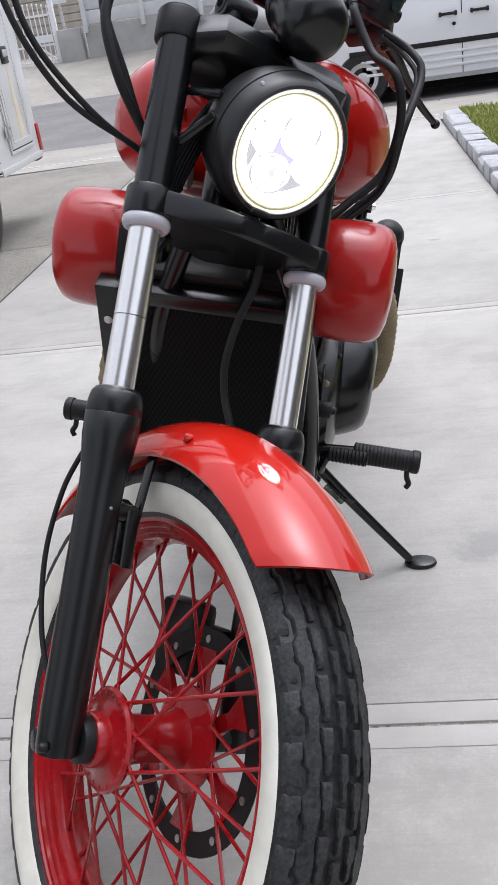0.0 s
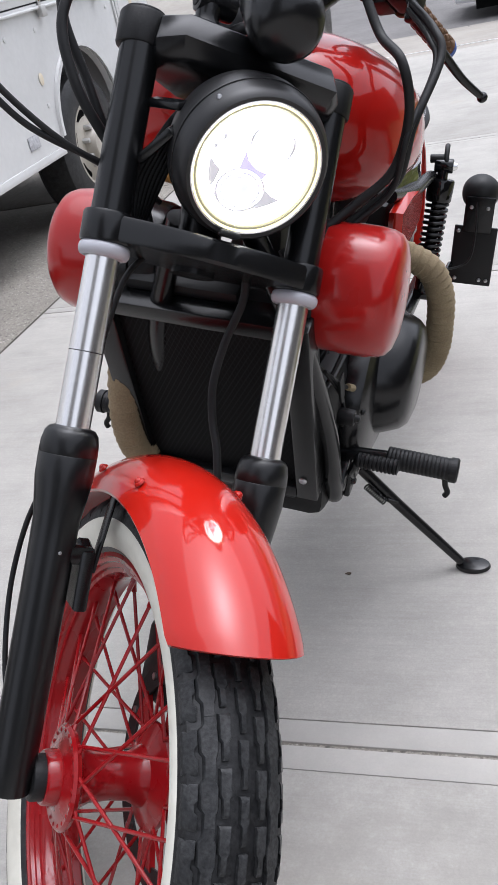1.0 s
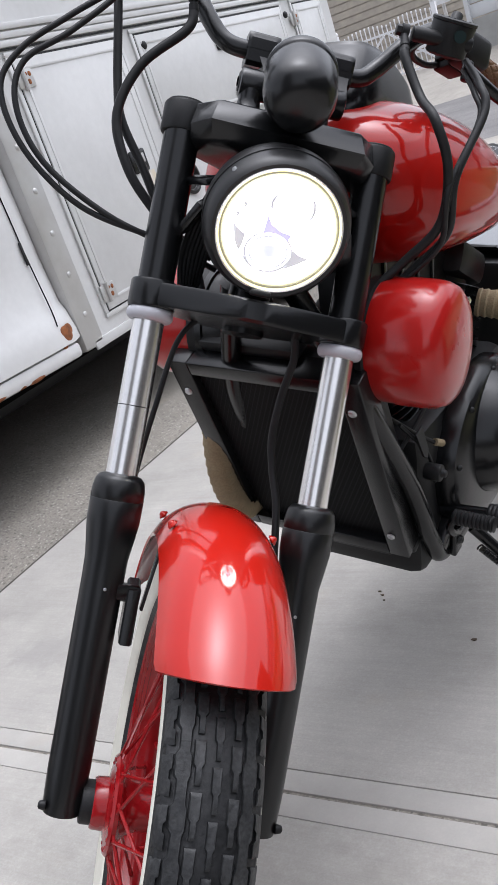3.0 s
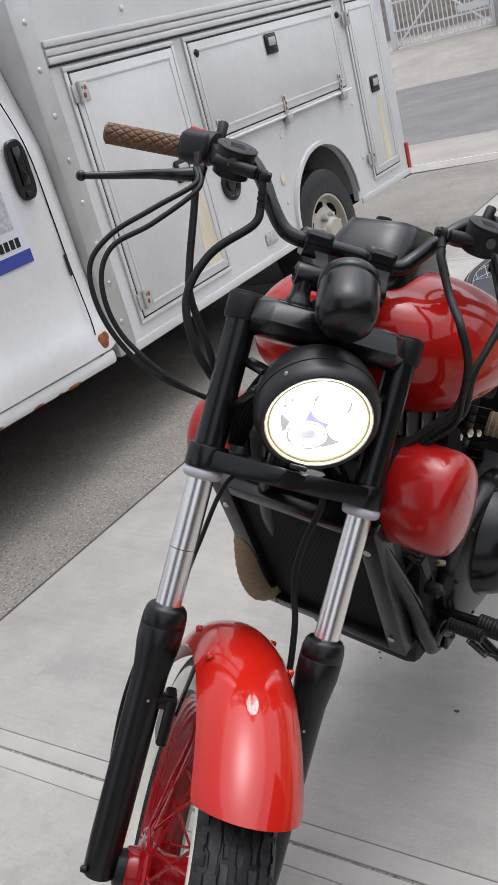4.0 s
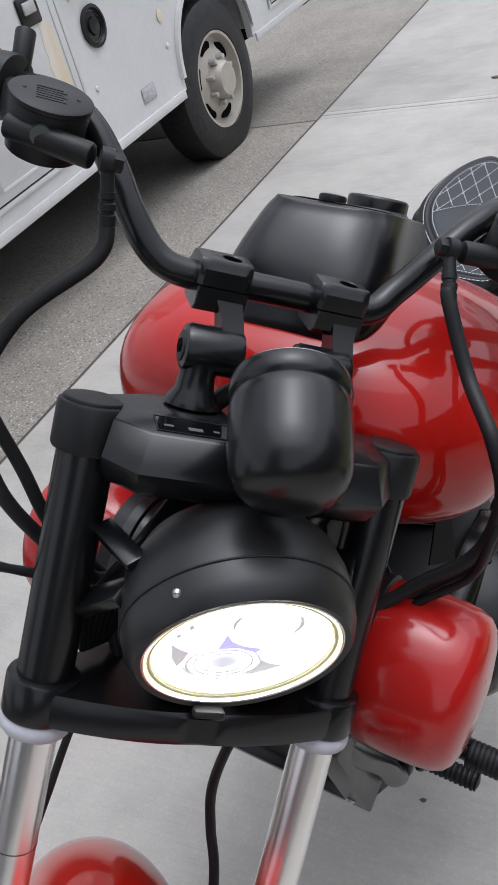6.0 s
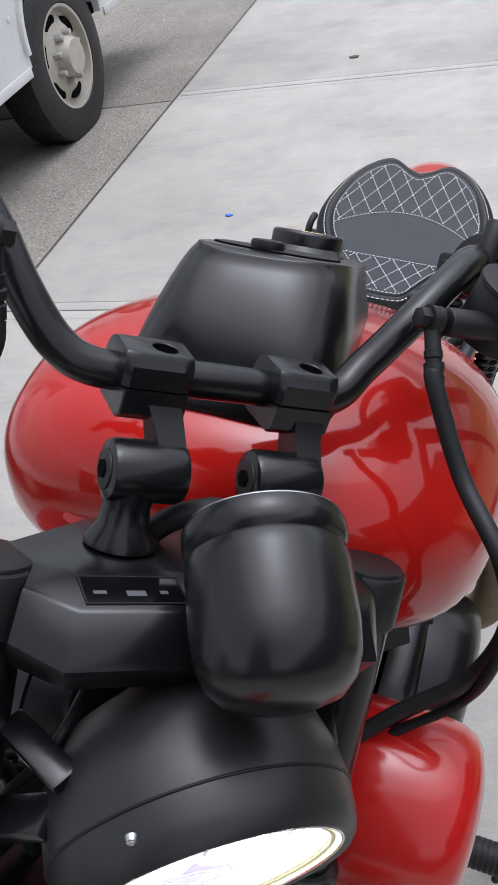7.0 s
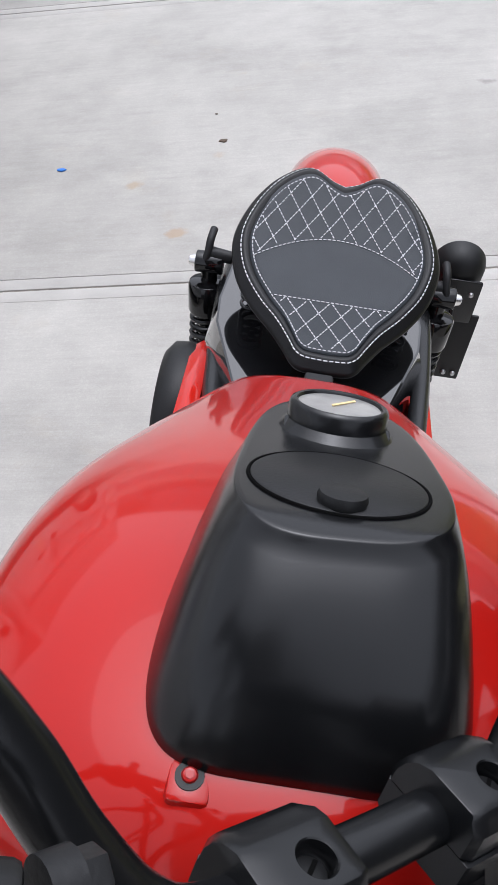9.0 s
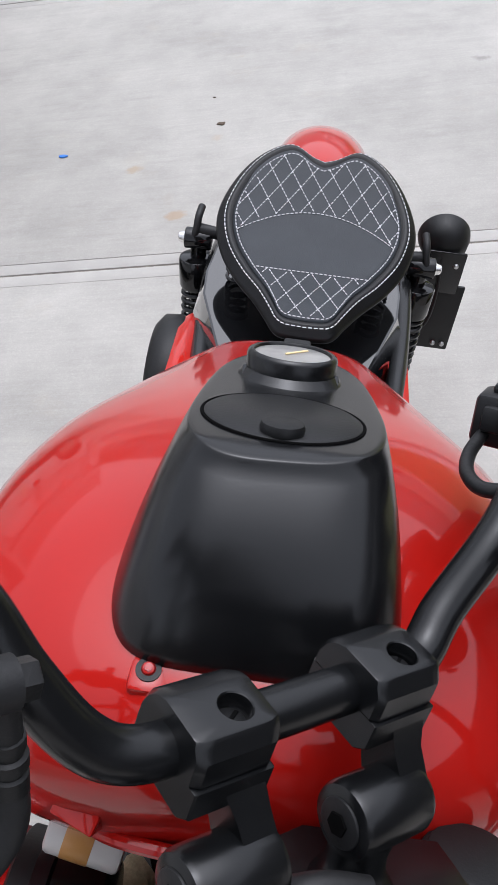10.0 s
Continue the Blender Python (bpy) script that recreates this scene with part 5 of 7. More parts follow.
# the two sides of the bar: its bends, the grip, switch, reservoir, banjo and lever
SIDE = {
    -1: dict(bend=[(-0.030, BARV, BARW), (-0.078, BARV + 0.002, BARW), (-0.103, 0.052, 0.411), (-0.127, 0.061, 0.441), (-0.145, 0.073, 0.472), (-0.168, 0.087, 0.501), (-0.197, 0.101, 0.517), (-0.232, 0.145, 0.521), (-0.280, 0.188, 0.519), (-0.418, 0.220, 0.511)],
             grip=((-0.283, 0.191, 0.519), (-0.420, 0.2205, 0.511)), switch=(-0.232, 0.140, 0.520), axis=(-0.060, 0.045, 0.003), turn=-36, cup=(-0.204, 0.058, 0.494), banjo=(-0.156, 0.018, 0.472), drop=(0.009, 0.006, -0.050),
             boss=((-0.229, 0.150, 0.540), (-0.229, 0.158, 0.570)), lever=[(-0.250, 0.064, 0.456), (-0.288, 0.068, 0.445), (-0.33, 0.087, 0.437), (-0.38, 0.099, 0.423), (-0.433, 0.097, 0.406)]),
    1: dict(bend=[(0.035, BARV, BARW), (0.098, BARV + 0.004, BARW - 0.002), (0.129, 0.056, 0.423), (0.164, 0.055, 0.466), (0.197, 0.066, 0.498), (0.226, 0.083, 0.516), (0.258, 0.105, 0.514), (0.295, 0.126, 0.505), (0.425, 0.188, 0.494)],
            grip=((0.298, 0.1275, 0.5045), (0.427, 0.189, 0.494)), switch=(0.250, 0.099, 0.515), axis=(0.133, 0.065, -0.011), turn=28, cup=(0.222, 0.024, 0.484), banjo=(0.150, 0.017, 0.468), drop=(0.004, -0.017, -0.046),
            boss=((0.240, 0.084, 0.520), (0.248, 0.089, 0.550)), lever=[(0.266, 0.054, 0.452), (0.308, 0.066, 0.440), (0.356, 0.086, 0.430), (0.414, 0.108, 0.417), (0.470, 0.123, 0.4095)]),
}


def bar_line(s):
    return SIDE[s]["bend"]

bm = B()
tube(bm, bar_line(-1)[::-1] + bar_line(1), 0.0128, 20, 8)
hb = fpart("handlebar", bm, M_BLK, bike, "black tracker handlebar with brown grips")


def grip_mesh(s):
    """A waffle-pattern grip with end flanges."""
    line = [Vector(p) for p in SIDE[s]["grip"]]
    d = (line[1] - line[0]).normalized()
    a, b = frame_on(d)
    L = (line[1] - line[0]).length
    rings = []
    n, seg = 96, 72
    for i in range(n + 1):
        t = i / n
        ring = []
        for k in range(seg):
            ph = 2 * math.pi * k / seg
            w1 = abs(((k / seg * 8 + t * 7) % 1) - 0.5) * 2
            w2 = abs(((k / seg * 8 - t * 7) % 1) - 0.5) * 2
            r = 0.0158 + 0.0026 * min(1, 3.0 * min(1 - w1, 1 - w2))
            if t < 0.05:
                r = 0.0245 if t < 0.035 else 0.0185
            if t > 0.955:
                r = 0.0185 - 0.004 * (t > 0.985)
            ring.append(line[0] + d * (t * L) + (a * math.cos(ph) + b * math.sin(ph)) * r)
        rings.append(ring)
    bm = B()
    loops(bm, rings)
    return bm


def controls(s):
    """Switch housing, master cylinder, lever and banjo of one side."""
    fpart("grip", grip_mesh(s), M_GRIP, hb, "brown diamond-pattern rubber grip")
    side = SIDE[s]
    ax = Vector(side["axis"]).normalized()
    c0 = Vector(side["switch"])
    if s > 0:
        end = Vector(side["grip"][1])
        cap = B()
        cyl(cap, end - ax * 0.004, end + ax * 0.009, 0.0185, 0.017, 24, 0.003)
        fpart("end_cap", cap, M_BLUECAP, hb, "blue bar end cap")
    bm = B()
    cyl(bm, c0 + ax * -0.004, c0 + ax * 0.060, 0.0275, 0.0265, 28, 0.004)
    box(bm, -0.030, 0.030, -0.034, 0.014, -0.032, 0.018, 0.013, 3, Matrix.Translation(c0 + ax * 0.030) @ pose(0, 0, 0, 0, 0, side["turn"]))
    fpart("switch_housing", bm, M_MATTE, hb)
    bm = B()
    q0, q1 = Vector(side["boss"][0]), Vector(side["boss"][1])
    cyl(bm, q0 + (q0 - q1) * 0.5, q1, 0.0085, 0.0092, 16, 0.002)
    fpart("mirror_boss", bm, M_MATTE, hb)
    bm = B()
    box(bm, -0.018, 0.018, -0.010, 0.010, -0.006, 0.008, 0.004, 2, Matrix.Translation(c0 + ax * 0.040 + Vector((0, 0.006, 0.022))))
    fpart("switch_button", bm, mat("red_switch", (0.45, 0.03, 0.03), 0.4) if s < 0 else M_RUB, hb)
    rc = Vector(side["cup"])
    bm = B()
    lathe(bm, [(0.024, -0.030), (0.0295, -0.027), (0.0315, 0.0), (0.0325, 0.014), (0.0315, 0.016)], Matrix.Translation(rc) @ pose(0, 0, 0, 30, 0, 0) @ Matrix.Diagonal((1.0, 0.92, 1, 1)), 36)
    bar(bm, rc + Vector((s * 0.015, 0.01, -0.008)), c0 + ax * 0.0 + Vector((0, 0, -0.002)), 0.026, 0.024, bev=0.005)
    cyl(bm, rc + Vector((s * 0.03, -0.008, -0.012)), Vector(side["banjo"]) + Vector((s * 0.012, 0, 0)), 0.0105, None, 20, 0.003)
    fpart("master_cylinder", bm, M_MATTE, hb, "black round fluid reservoir and lever mount")
    bm = B()
    lathe(bm, [(0.0325, 0.0155), (0.0335, 0.0165), (0.0335, 0.0200), (0.0315, 0.0212), (0.002, 0.0216)], Matrix.Translation(rc) @ pose(0, 0, 0, 30, 0, 0) @ Matrix.Diagonal((1.0, 0.92, 1, 1)), 36)
    fpart("reservoir_cap", bm, M_MATTE, hb, "worn round reservoir cap")
    bm = B()
    for q in (-1, 1):
        bolt(bm, rc + pose(0, 0, 0, 30) @ Vector((q * 0.021, 0.0, 0.0205)), (0, -0.5, 0.866), 0.0036, 0.001)
    for k in range(6):
        box(bm, -0.012, 0.012 - 0.003 * (k % 2), -0.012 + 0.004 * k, -0.0105 + 0.004 * k, 0.0214, 0.0219, 0, 2, Matrix.Translation(rc) @ pose(0, 0, 0, 30))
    fpart("cap_print", bm, M_RUB, hb)
    bm = B()
    cyl(bm, rc + Vector((s * 0.004, -0.0270, -0.014)), rc + Vector((s * 0.004, -0.0310, -0.016)), 0.0085, None, 16)
    fpart("sight_glass", bm, M_GLASS, hb)
    bz = Vector(side["banjo"])
    dr = Vector(side["drop"])
    bm = B()
    cyl(bm, bz + Vector((s * 0.006, 0, 0)), bz + Vector((-s * 0.004, 0, 0)), 0.0100, None, 20)
    cyl(bm, bz, bz + dr * 0.48, 0.0055, 0.006, 12)
    fit_ob = fpart("banjo_fitting", bm, M_RUB, hb)
    bm = B()
    cyl(bm, bz + Vector((s * 0.004, 0, 0)), bz + Vector((-s * 0.012, 0, 0)), 0.0078, None, 6, 0.001)
    fpart("banjo_bolt", bm, M_MATTE, fit_ob, "black hex bolt")
    bm = B()
    rd = dr.normalized()
    lathe(bm, [(0.0045, 0.0), (0.0068, 0.001), (0.0068, 0.006), (0.0058, 0.007), (0.0058, 0.009), (0.0074, 0.010), (0.0074, 0.015), (0.0058, 0.016), (0.0058, 0.018), (0.0070, 0.019), (0.0069, 0.027), (0.0056, 0.028)], Matrix.Translation(bz + dr * 0.44) @ rd.to_track_quat("Z", "Y").to_matrix().to_4x4(), 18)
    fpart("hose_crimp", bm, M_MATTE, fit_ob, "ribbed hose crimp")
    # lever: pivot at the mount, slim blade, ball end
    pts = [Vector(p) for p in side["lever"]]
    bm = B()
    tube(bm, pts, lambda t: 0.0125 - 0.0105 * min(t, 0.45) - 0.004 * max(0.0, t - 0.45), 12, 8)
    ball(bm, pts[-1], 0.0088, seg=14)
    cyl(bm, pts[0] + Vector((0, 0, -0.014)), pts[0] + Vector((0, 0, 0.014)), 0.0085, None, 16, 0.002)
    fpart("lever", bm, M_BLK, hb, "black ball-end hand lever")
    bm = B()
    bolt(bm, pts[0] + Vector((0, 0, 0.014)), (0, 0, 1), 0.006, 0.003)
    fpart("lever_screw", bm, M_MATTE, hb)


controls(-1)
controls(1)
# clutch side: thumb switch behind the bar and its looped lead
SW = Matrix.Translation((0.270, 0.138, 0.505)) @ pose(0, 0, 0, 0, 0, 28) @ Matrix.Scale(0.85, 4)
bm = B()
box(bm, -0.026, 0.024, -0.014, 0.026, -0.024, 0.020, 0.006, 2, SW)
box(bm, -0.012, 0.014, -0.006, 0.016, 0.018, 0.028, 0.004, 2, SW)
box(bm, -0.034, -0.022, -0.004, 0.018, -0.010, 0.012, 0.004, 2, SW)
fpart("thumb_switch", bm, M_MATTE, hb, "black thumb switch block")
bm = B()
tube(bm, [(0.248, 0.140, 0.494), (0.226, 0.132, 0.484), (0.200, 0.112, 0.479), (0.186, 0.088, 0.478), (0.190, 0.066, 0.484)], 0.0050, 12)
fpart("switch_lead", bm, M_RUB, hb)

# cables and hoses from the bar
def cable(name, pts, r, label, material=M_RUB, M=FORK):
    return part(name, tube(B(), pts, r, 16, 8), material, bike, label, M)

cable("throttle_cable", [(-0.262, 0.060, 0.462), (-0.256, 0.035, 0.433), (-0.310, 0.03, 0.377), (-0.365, 0.03, 0.317), (-0.381, 0.03, 0.258), (-0.336, 0.03, 0.185), (-0.252, 0.04, 0.130), (-0.15, 0.05, 0.112), (-0.06, 0.08, 0.105)], 0.0042, "thin black throttle cable in a wide loop")
cable("throttle_cable", [(-0.255, 0.058, 0.462), (-0.250, 0.030, 0.425), (-0.305, 0.025, 0.354), (-0.357, 0.025, 0.301), (-0.357, 0.025, 0.240), (-0.309, 0.03, 0.175), (-0.214, 0.04, 0.126), (-0.12, 0.055, 0.105), (-0.05, 0.08, 0.09)], 0.0042, "thin black throttle cable in a wide loop")
cable("brake_hose", [(-0.147, 0.024, 0.423), (-0.152, 0.024, 0.395), (-0.205, 0.03, 0.335), (-0.225, 0.035, 0.262), (-0.198, 0.035, 0.194), (-0.150, 0.045, 0.145), (-0.09, 0.06, 0.10), (-0.06, 0.05, 0.03)], 0.0068, "thick black rubber brake hose")
cable("switch_loom", [(-0.262, 0.075, 0.490), (-0.247, 0.055, 0.40), (-0.232, 0.05, 0.31), (-0.218, 0.05, 0.262), (-0.178, 0.055, 0.205), (-0.14, 0.06, 0.150), (-0.08, 0.08, 0.10)], 0.0062, "black taped wiring sleeve")
LOW = [(0.214, -0.100, 1.059), (0.201, -0.101, 0.983), (0.157, -0.119, 0.936), (0.115, -0.150, 0.900), (0.070, -0.191, 0.874)]      # where the three leads turn in under the tank
cable("brake_hose", [FORK @ Vector((0.153, 0.004, 0.434)), FORK @ Vector((0.154, 0.0, 0.423)), (0.156, -0.048, 1.144), (0.197, -0.098, 1.122)] + LOW, 0.0068, "thick black rubber hose", M_RUB, Matrix())
cable("switch_loom", [FORK @ Vector((0.264, 0.062, 0.470)), (0.217, 0.020, 1.145), (0.236, -0.015, 1.115)] + [(x + 0.006, y + 0.012, z - 0.016) for x, y, z in LOW], 0.0060, "black taped wiring sleeve", M_RUB, Matrix())
cable("clutch_cable", [FORK @ Vector((0.259, 0.052, 0.452)), (0.212, 0.014, 1.135), (0.230, -0.020, 1.105)] + [(x + 0.002, y - 0.004, z - 0.026) for x, y, z in LOW], 0.0042, "thin black cable", M_RUB, Matrix())
cable("front_brake_line", [(-0.045, 0.06, 0.03), (-0.086, 0.052, -0.02), (-0.102, 0.055, -0.12), (-0.112, 0.06, -0.21), (-0.118, 0.05, -0.28), (-0.13, 0.045, -0.36)], 0.0040, "thin black line beside the fork tube")
cable("front_brake_line", [(0.075, 0.035, 0.01), (0.082, 0.050, -0.02), (0.078, 0.075, -0.075), (0.078, 0.090, -0.135), (0.088, 0.092, -0.185), (0.100, 0.080, -0.235), (0.108, 0.062, -0.33), (0.108, 0.06, -0.44)], 0.0058, "black brake line hanging to the caliper")
cable("speed_sensor_cable", [(-0.146, 0.04, -0.30), (-0.154, 0.07, -0.36), (-0.156, 0.085, -0.45), (-0.148, 0.07, -0.55), (-0.132, 0.03, -0.63)], 0.0036, "thin black cable looping to the axle")
bm = B()
box(bm, 0.072, 0.118, 0.060, 0.155, -0.60, -0.49, 0.012)
box(bm, 0.085, 0.125, 0.02, 0.08, -0.57, -0.52, 0.008)
fpart("brake_caliper", bm, M_MATTE, bike, "black brake caliper")
# wiring bundle behind the lamp
for k in range(7):
    o = 0.012 * k
    cable("loom_wire", [(-0.10 + 0.004 * k, 0.03 + 0.004 * k, 0.05), (-0.105 + 0.5 * o, 0.02, 0.10 + 0.2 * o), (-0.085 + 0.4 * o, -0.02 + 0.003 * k, 0.17), (-0.05 + 0.4 * o, 0.02, 0.205)], 0.0038, "black wire behind the headlight")
bm = B()
cyl(bm, (0.0, 0.045, 0.0), (0.0, 0.045, 0.25), 0.030, None, 28)
fpart("steering_head", bm, M_BLK)


# ---- tank, seat, tail ----
def tank_ring(v, half, top, bot, n=48, wide_at=0.42, cx=-0.012):
    """One cross-section of the tank: fullest at wide_at of its height, round over the top."""
    h = top - bot
    zc = bot + h * wide_at
    ring = []
    for k in range(n):
        a = 2 * math.pi * k / n
        c, s = math.cos(a), math.sin(a)
        ex = 0.82
        x = half * math.copysign(abs(c) ** ex, c)
        z = zc + (top - zc if s > 0 else zc - bot) * math.copysign(abs(s) ** ex, s)
        ring.append((cx + x, v, z))
    return ring


TANK = [(-0.146, 0.02, 1.066, 1.048), (-0.144, 0.075, 1.089, 1.016), (-0.136, 0.125, 1.112, 0.984), (-0.118, 0.168, 1.132, 0.952), (-0.088, 0.203, 1.147, 0.922), (-0.045, 0.226, 1.152, 0.898), (0.02, 0.238, 1.148, 0.882),
        (0.09, 0.240, 1.128, 0.870), (0.16, 0.232, 1.096, 0.860), (0.23, 0.214, 1.056, 0.850), (0.30, 0.188, 1.010, 0.832), (0.37, 0.158, 0.962, 0.826), (0.44, 0.126, 0.915, 0.820), (0.485, 0.102, 0.886, 0.815), (0.50, 0.085, 0.872, 0.815), (0.502, 0.03, 0.855, 0.822)]
keys = spline([(a, b, c) for a, b, c, d in TANK], 3)
bots = spline([(a, d, 0) for a, b, c, d in TANK], 3)
bm = B()
loops(bm, [tank_ring(p.x, max(p.y, 0.01), p.z, q.y) for p, q in zip(keys, bots)])
tank = part("fuel_tank", bm, M_RED_SHADED, bike, "glossy red fuel tank", M=BODY, smooth=60)
# bracket tab at the front of the tank
bm = B()
box(bm, -0.085, -0.061, -0.094, -0.066, 1.130, 1.1468, 0.004)
part("tank_tab", bm, M_RED_SHADED, tank, M=BODY)
bm = B()
bolt(bm, (-0.0732, -0.0800, 1.1478), (0, -0.2, 1), 0.0050, 0.0035)
part("tab_bolt", bm, M_REDS, tank, "red-painted bracket bolt", M=BODY)
bm = B()
lathe(bm, [(0.0078, 0.0), (0.0078, 0.0014), (0.003, 0.0016)], Matrix.Translation((-0.0732, -0.0800, 1.1468)), 20)
part("washer", bm, M_MATTE, tank, M=BODY)
# folded lug and lip under the nose of the tank
LUGM = Matrix.Translation((-0.108, -0.138, 1.048)) @ pose(0, 0, 0, 35, 0, -22)
bm = B()
box(bm, -0.016, 0.016, -0.004, 0.004, -0.030, 0.012, 0.002, 2, LUGM)
box(bm, -0.016, 0.016, -0.004, 0.030, 0.008, 0.014, 0.002, 2, LUGM)
lug = part("mount_lug", bm, M_RED_SHADED, tank, "folded red mounting lug", M=BODY)
# dark disc painted as the shaded hole of the lug
bm = B()
cyl(bm, LUGM @ Vector((0.0, -0.0052, -0.010)), LUGM @ Vector((0.0, -0.002, -0.010)), 0.0062, None, 16)
part("lug_hole", bm, M_SHADE, lug, M=BODY)
bm = B()
tube(bm, [(-0.125, -0.120, 1.012), (-0.095, -0.142, 1.030), (-0.050, -0.152, 1.044), (0.0, -0.155, 1.048), (0.050, -0.152, 1.044)], 0.0055, 10)
part("tank_lip", bm, M_RED_SHADED, tank, M=BODY)

# dash cowl over the tank
def cowl_ring(half_f, half_r, v0, v1, zf, n=96, ex=0.55, cx=-0.012, ey=0.62, skew=0.0):
    ring = []
    for k in range(n):
        a = 2 * math.pi * k / n
        c, s = math.cos(a), math.sin(a)
        y = (v0 + v1) / 2 + (v1 - v0) / 2 * math.copysign(abs(s) ** ey, s)
        t = (y - v0) / (v1 - v0)
        half = half_f + (half_r - half_f) * t
        x = half * math.copysign(abs(c) ** ex, c)
        y += skew * x * (1 - t)
        ring.append((cx + x, y, zf(y, x)))
    return ring


def tank_top(y, x):
    for (a, h, t, b), (a1, h1, t1, b1) in zip(TANK, TANK[1:]):
        if a <= y <= a1:
            q = (y - a) / (a1 - a)
            H, T, Bo = h + (h1 - h) * q, t + (t1 - t) * q, b + (b1 - b) * q
            zc = Bo + (T - Bo) * 0.42
            c = min(0.999, abs(x) / H) ** (1 / 0.82)
            return zc + (T - zc) * (max(0.0, 1 - c * c) ** 0.5) ** 0.82
    return 1.0


def top_plane(y, x):
    return 1.230 - 0.60 * max(0.0, y - 0.035) - 0.32 * min(0.0, y - 0.035)


bm = B()
rs = []
for q, dz in ((0.0, -0.014), (0.0, 0.0035), (0.06, 0.003), (0.2, 0.002), (0.35, 0.001), (0.5, 0.0), (0.65, -0.001), (0.8, -0.0015), (0.91, -0.002), (1.0, -0.0028)):
    front = q ** 1.30
    rs.append(cowl_ring(0.1010 - 0.0270 * q ** 1.1, 0.062 - 0.008 * q, -0.0785 + 0.0975 * front, 0.262 - 0.019 * q,
                        lambda y, x, q=q, dz=dz: tank_top(y, x) * (1 - q) + top_plane(y, x) * q + dz, ex=0.42 + 0.20 * q, cx=-0.0145 + 0.0045 * q, ey=0.42 + 0.28 * q, skew=0.10 * front))
for half, rear, v0, v1, dz in ((0.0734, 0.0535, 0.0200, 0.2420, -0.0010), (0.0722, 0.0525, 0.0218, 0.2405, -0.0001), (0.0690, 0.0500, 0.0255, 0.238, 0.0)):
    rs.append(cowl_ring(half, rear, v0, v1, lambda y, x, dz=dz: top_plane(y, x) + dz, ex=0.62, cx=-0.010, ey=0.70, skew=0.10))
edge = rs[-1]
for g in (0.96, 0.92, 0.86, 0.8, 0.6, 0.3):
    rs.append([(-0.012 + (x + 0.012) * g, 0.13 + (y - 0.13) * g, top_plane(0.13 + (y - 0.13) * g, 0)) for x, y, z in edge])
loops(bm, rs)
cowl = part("dash_cowl", bm, M_COWL, tank, "satin black tapered dash cowl", M=BODY, smooth=50)
tilt = pose(0, 0, 0, -31)
LID = Matrix.Translation((-0.0135, 0.0855, top_plane(0.0855, 0) + 0.0004)) @ tilt
# dark ring painted as the shade round the lid
bm = B()
torus(bm, 1.0, 0.022, LID @ Matrix.Diagonal((0.0545, 0.0505, 0.05, 1)), 64, 8)
part("lid_gap", bm, M_SHADE, cowl, M=BODY)
bm = B()
lathe(bm, [(1.0, -0.002), (1.0, 0.0006), (0.97, 0.0016), (0.02, 0.0020)], LID @ Matrix.Diagonal((0.0533, 0.0490, 1, 1)), 56)
part("filler_lid", bm, M_MATTE, cowl, "flat oval black filler lid", M=BODY)
bm = B()
lathe(bm, [(0.0165, 0.0), (0.0172, 0.004), (0.0160, 0.0072), (0.012, 0.0082), (0.001, 0.0086)], LID @ Matrix.Translation((0.0, -0.035, 0.001)) @ Matrix.Diagonal((0.85, 0.85, 0.95, 1)), 32)
part("lid_knob", bm, M_MATTE, cowl, "small black finger knob", M=BODY)
GA = Matrix.Translation((-0.012, 0.182, top_plane(0.182, 0) + 0.003)) @ pose(0, 0, 0, -31) @ Matrix.Diagonal((0.95, 0.95, 0.86, 1))
bm = B()
lathe(bm, [(0.044, -0.012), (0.0435, -0.003), (0.040, 0.001), (0.0375, 0.004), (0.0375, 0.016), (0.0365, 0.0185), (0.0345, 0.0200), (0.0322, 0.0196), (0.0312, 0.0178), (0.0308, 0.0150)], GA, 48, cap=False)
ga = part("fuel_gauge", bm, M_BLK, cowl, "round gauge with a black rubber surround", M=BODY)
# pale face whose tone also paints the sky's reflection in the gauge glass
bm = B()
lathe(bm, [(0.0310, 0.0172), (0.020, 0.0182), (0.001, 0.0186)], GA, 40)
part("gauge_face", bm, mat("gauge_face", (0.34, 0.335, 0.32), 0.30, coat=0.6, alt=(0.20, 0.195, 0.19), scale=30), ga, M=BODY)
bm = B()
bar(bm, GA @ Vector((-0.006, -0.010, 0.0196)), GA @ Vector((0.012, 0.012, 0.0194)), 0.0016, 0.0008)
part("needle", bm, mat("needle", (0.78, 0.60, 0.30), 0.5), ga, M=BODY)
bm = B()
box(bm, -0.05, 0.026, 0.160, 0.180, top_plane(0.17, 0) - 0.004, top_plane(0.17, 0) + 0.0035, 0.003)
part("gauge_step", bm, M_BLK, cowl, M=BODY)
bm = B()
box(bm, -0.022, 0.014, 0.500, 0.545, 0.815, 0.842, 0.004)
part("seat_pivot", bm, M_MATTE, bike, M=BODY)

# solo seat
half_out = [(0.0, 0.8560), (0.018, 0.8620), (0.052, 0.8770), (0.088, 0.8580), (0.116, 0.8220), (0.1340, 0.7760), (0.1370, 0.7350), (0.1250, 0.6870), (0.0990, 0.6400), (0.0700, 0.6000), (0.0510, 0.5680), (0.0400, 0.5480), (0.0270, 0.5385), (0.0, 0.5360)]
right = spline([(x, y, 0) for x, y in half_out], 6)
right = [Vector((p.x * 1.035, p.y, 0)) for p in right]
outline = [(p.x, p.y) for p in right] + [(-p.x, p.y) for p in right[-2:0:-1]]
SC = Vector((0.0, 0.715))


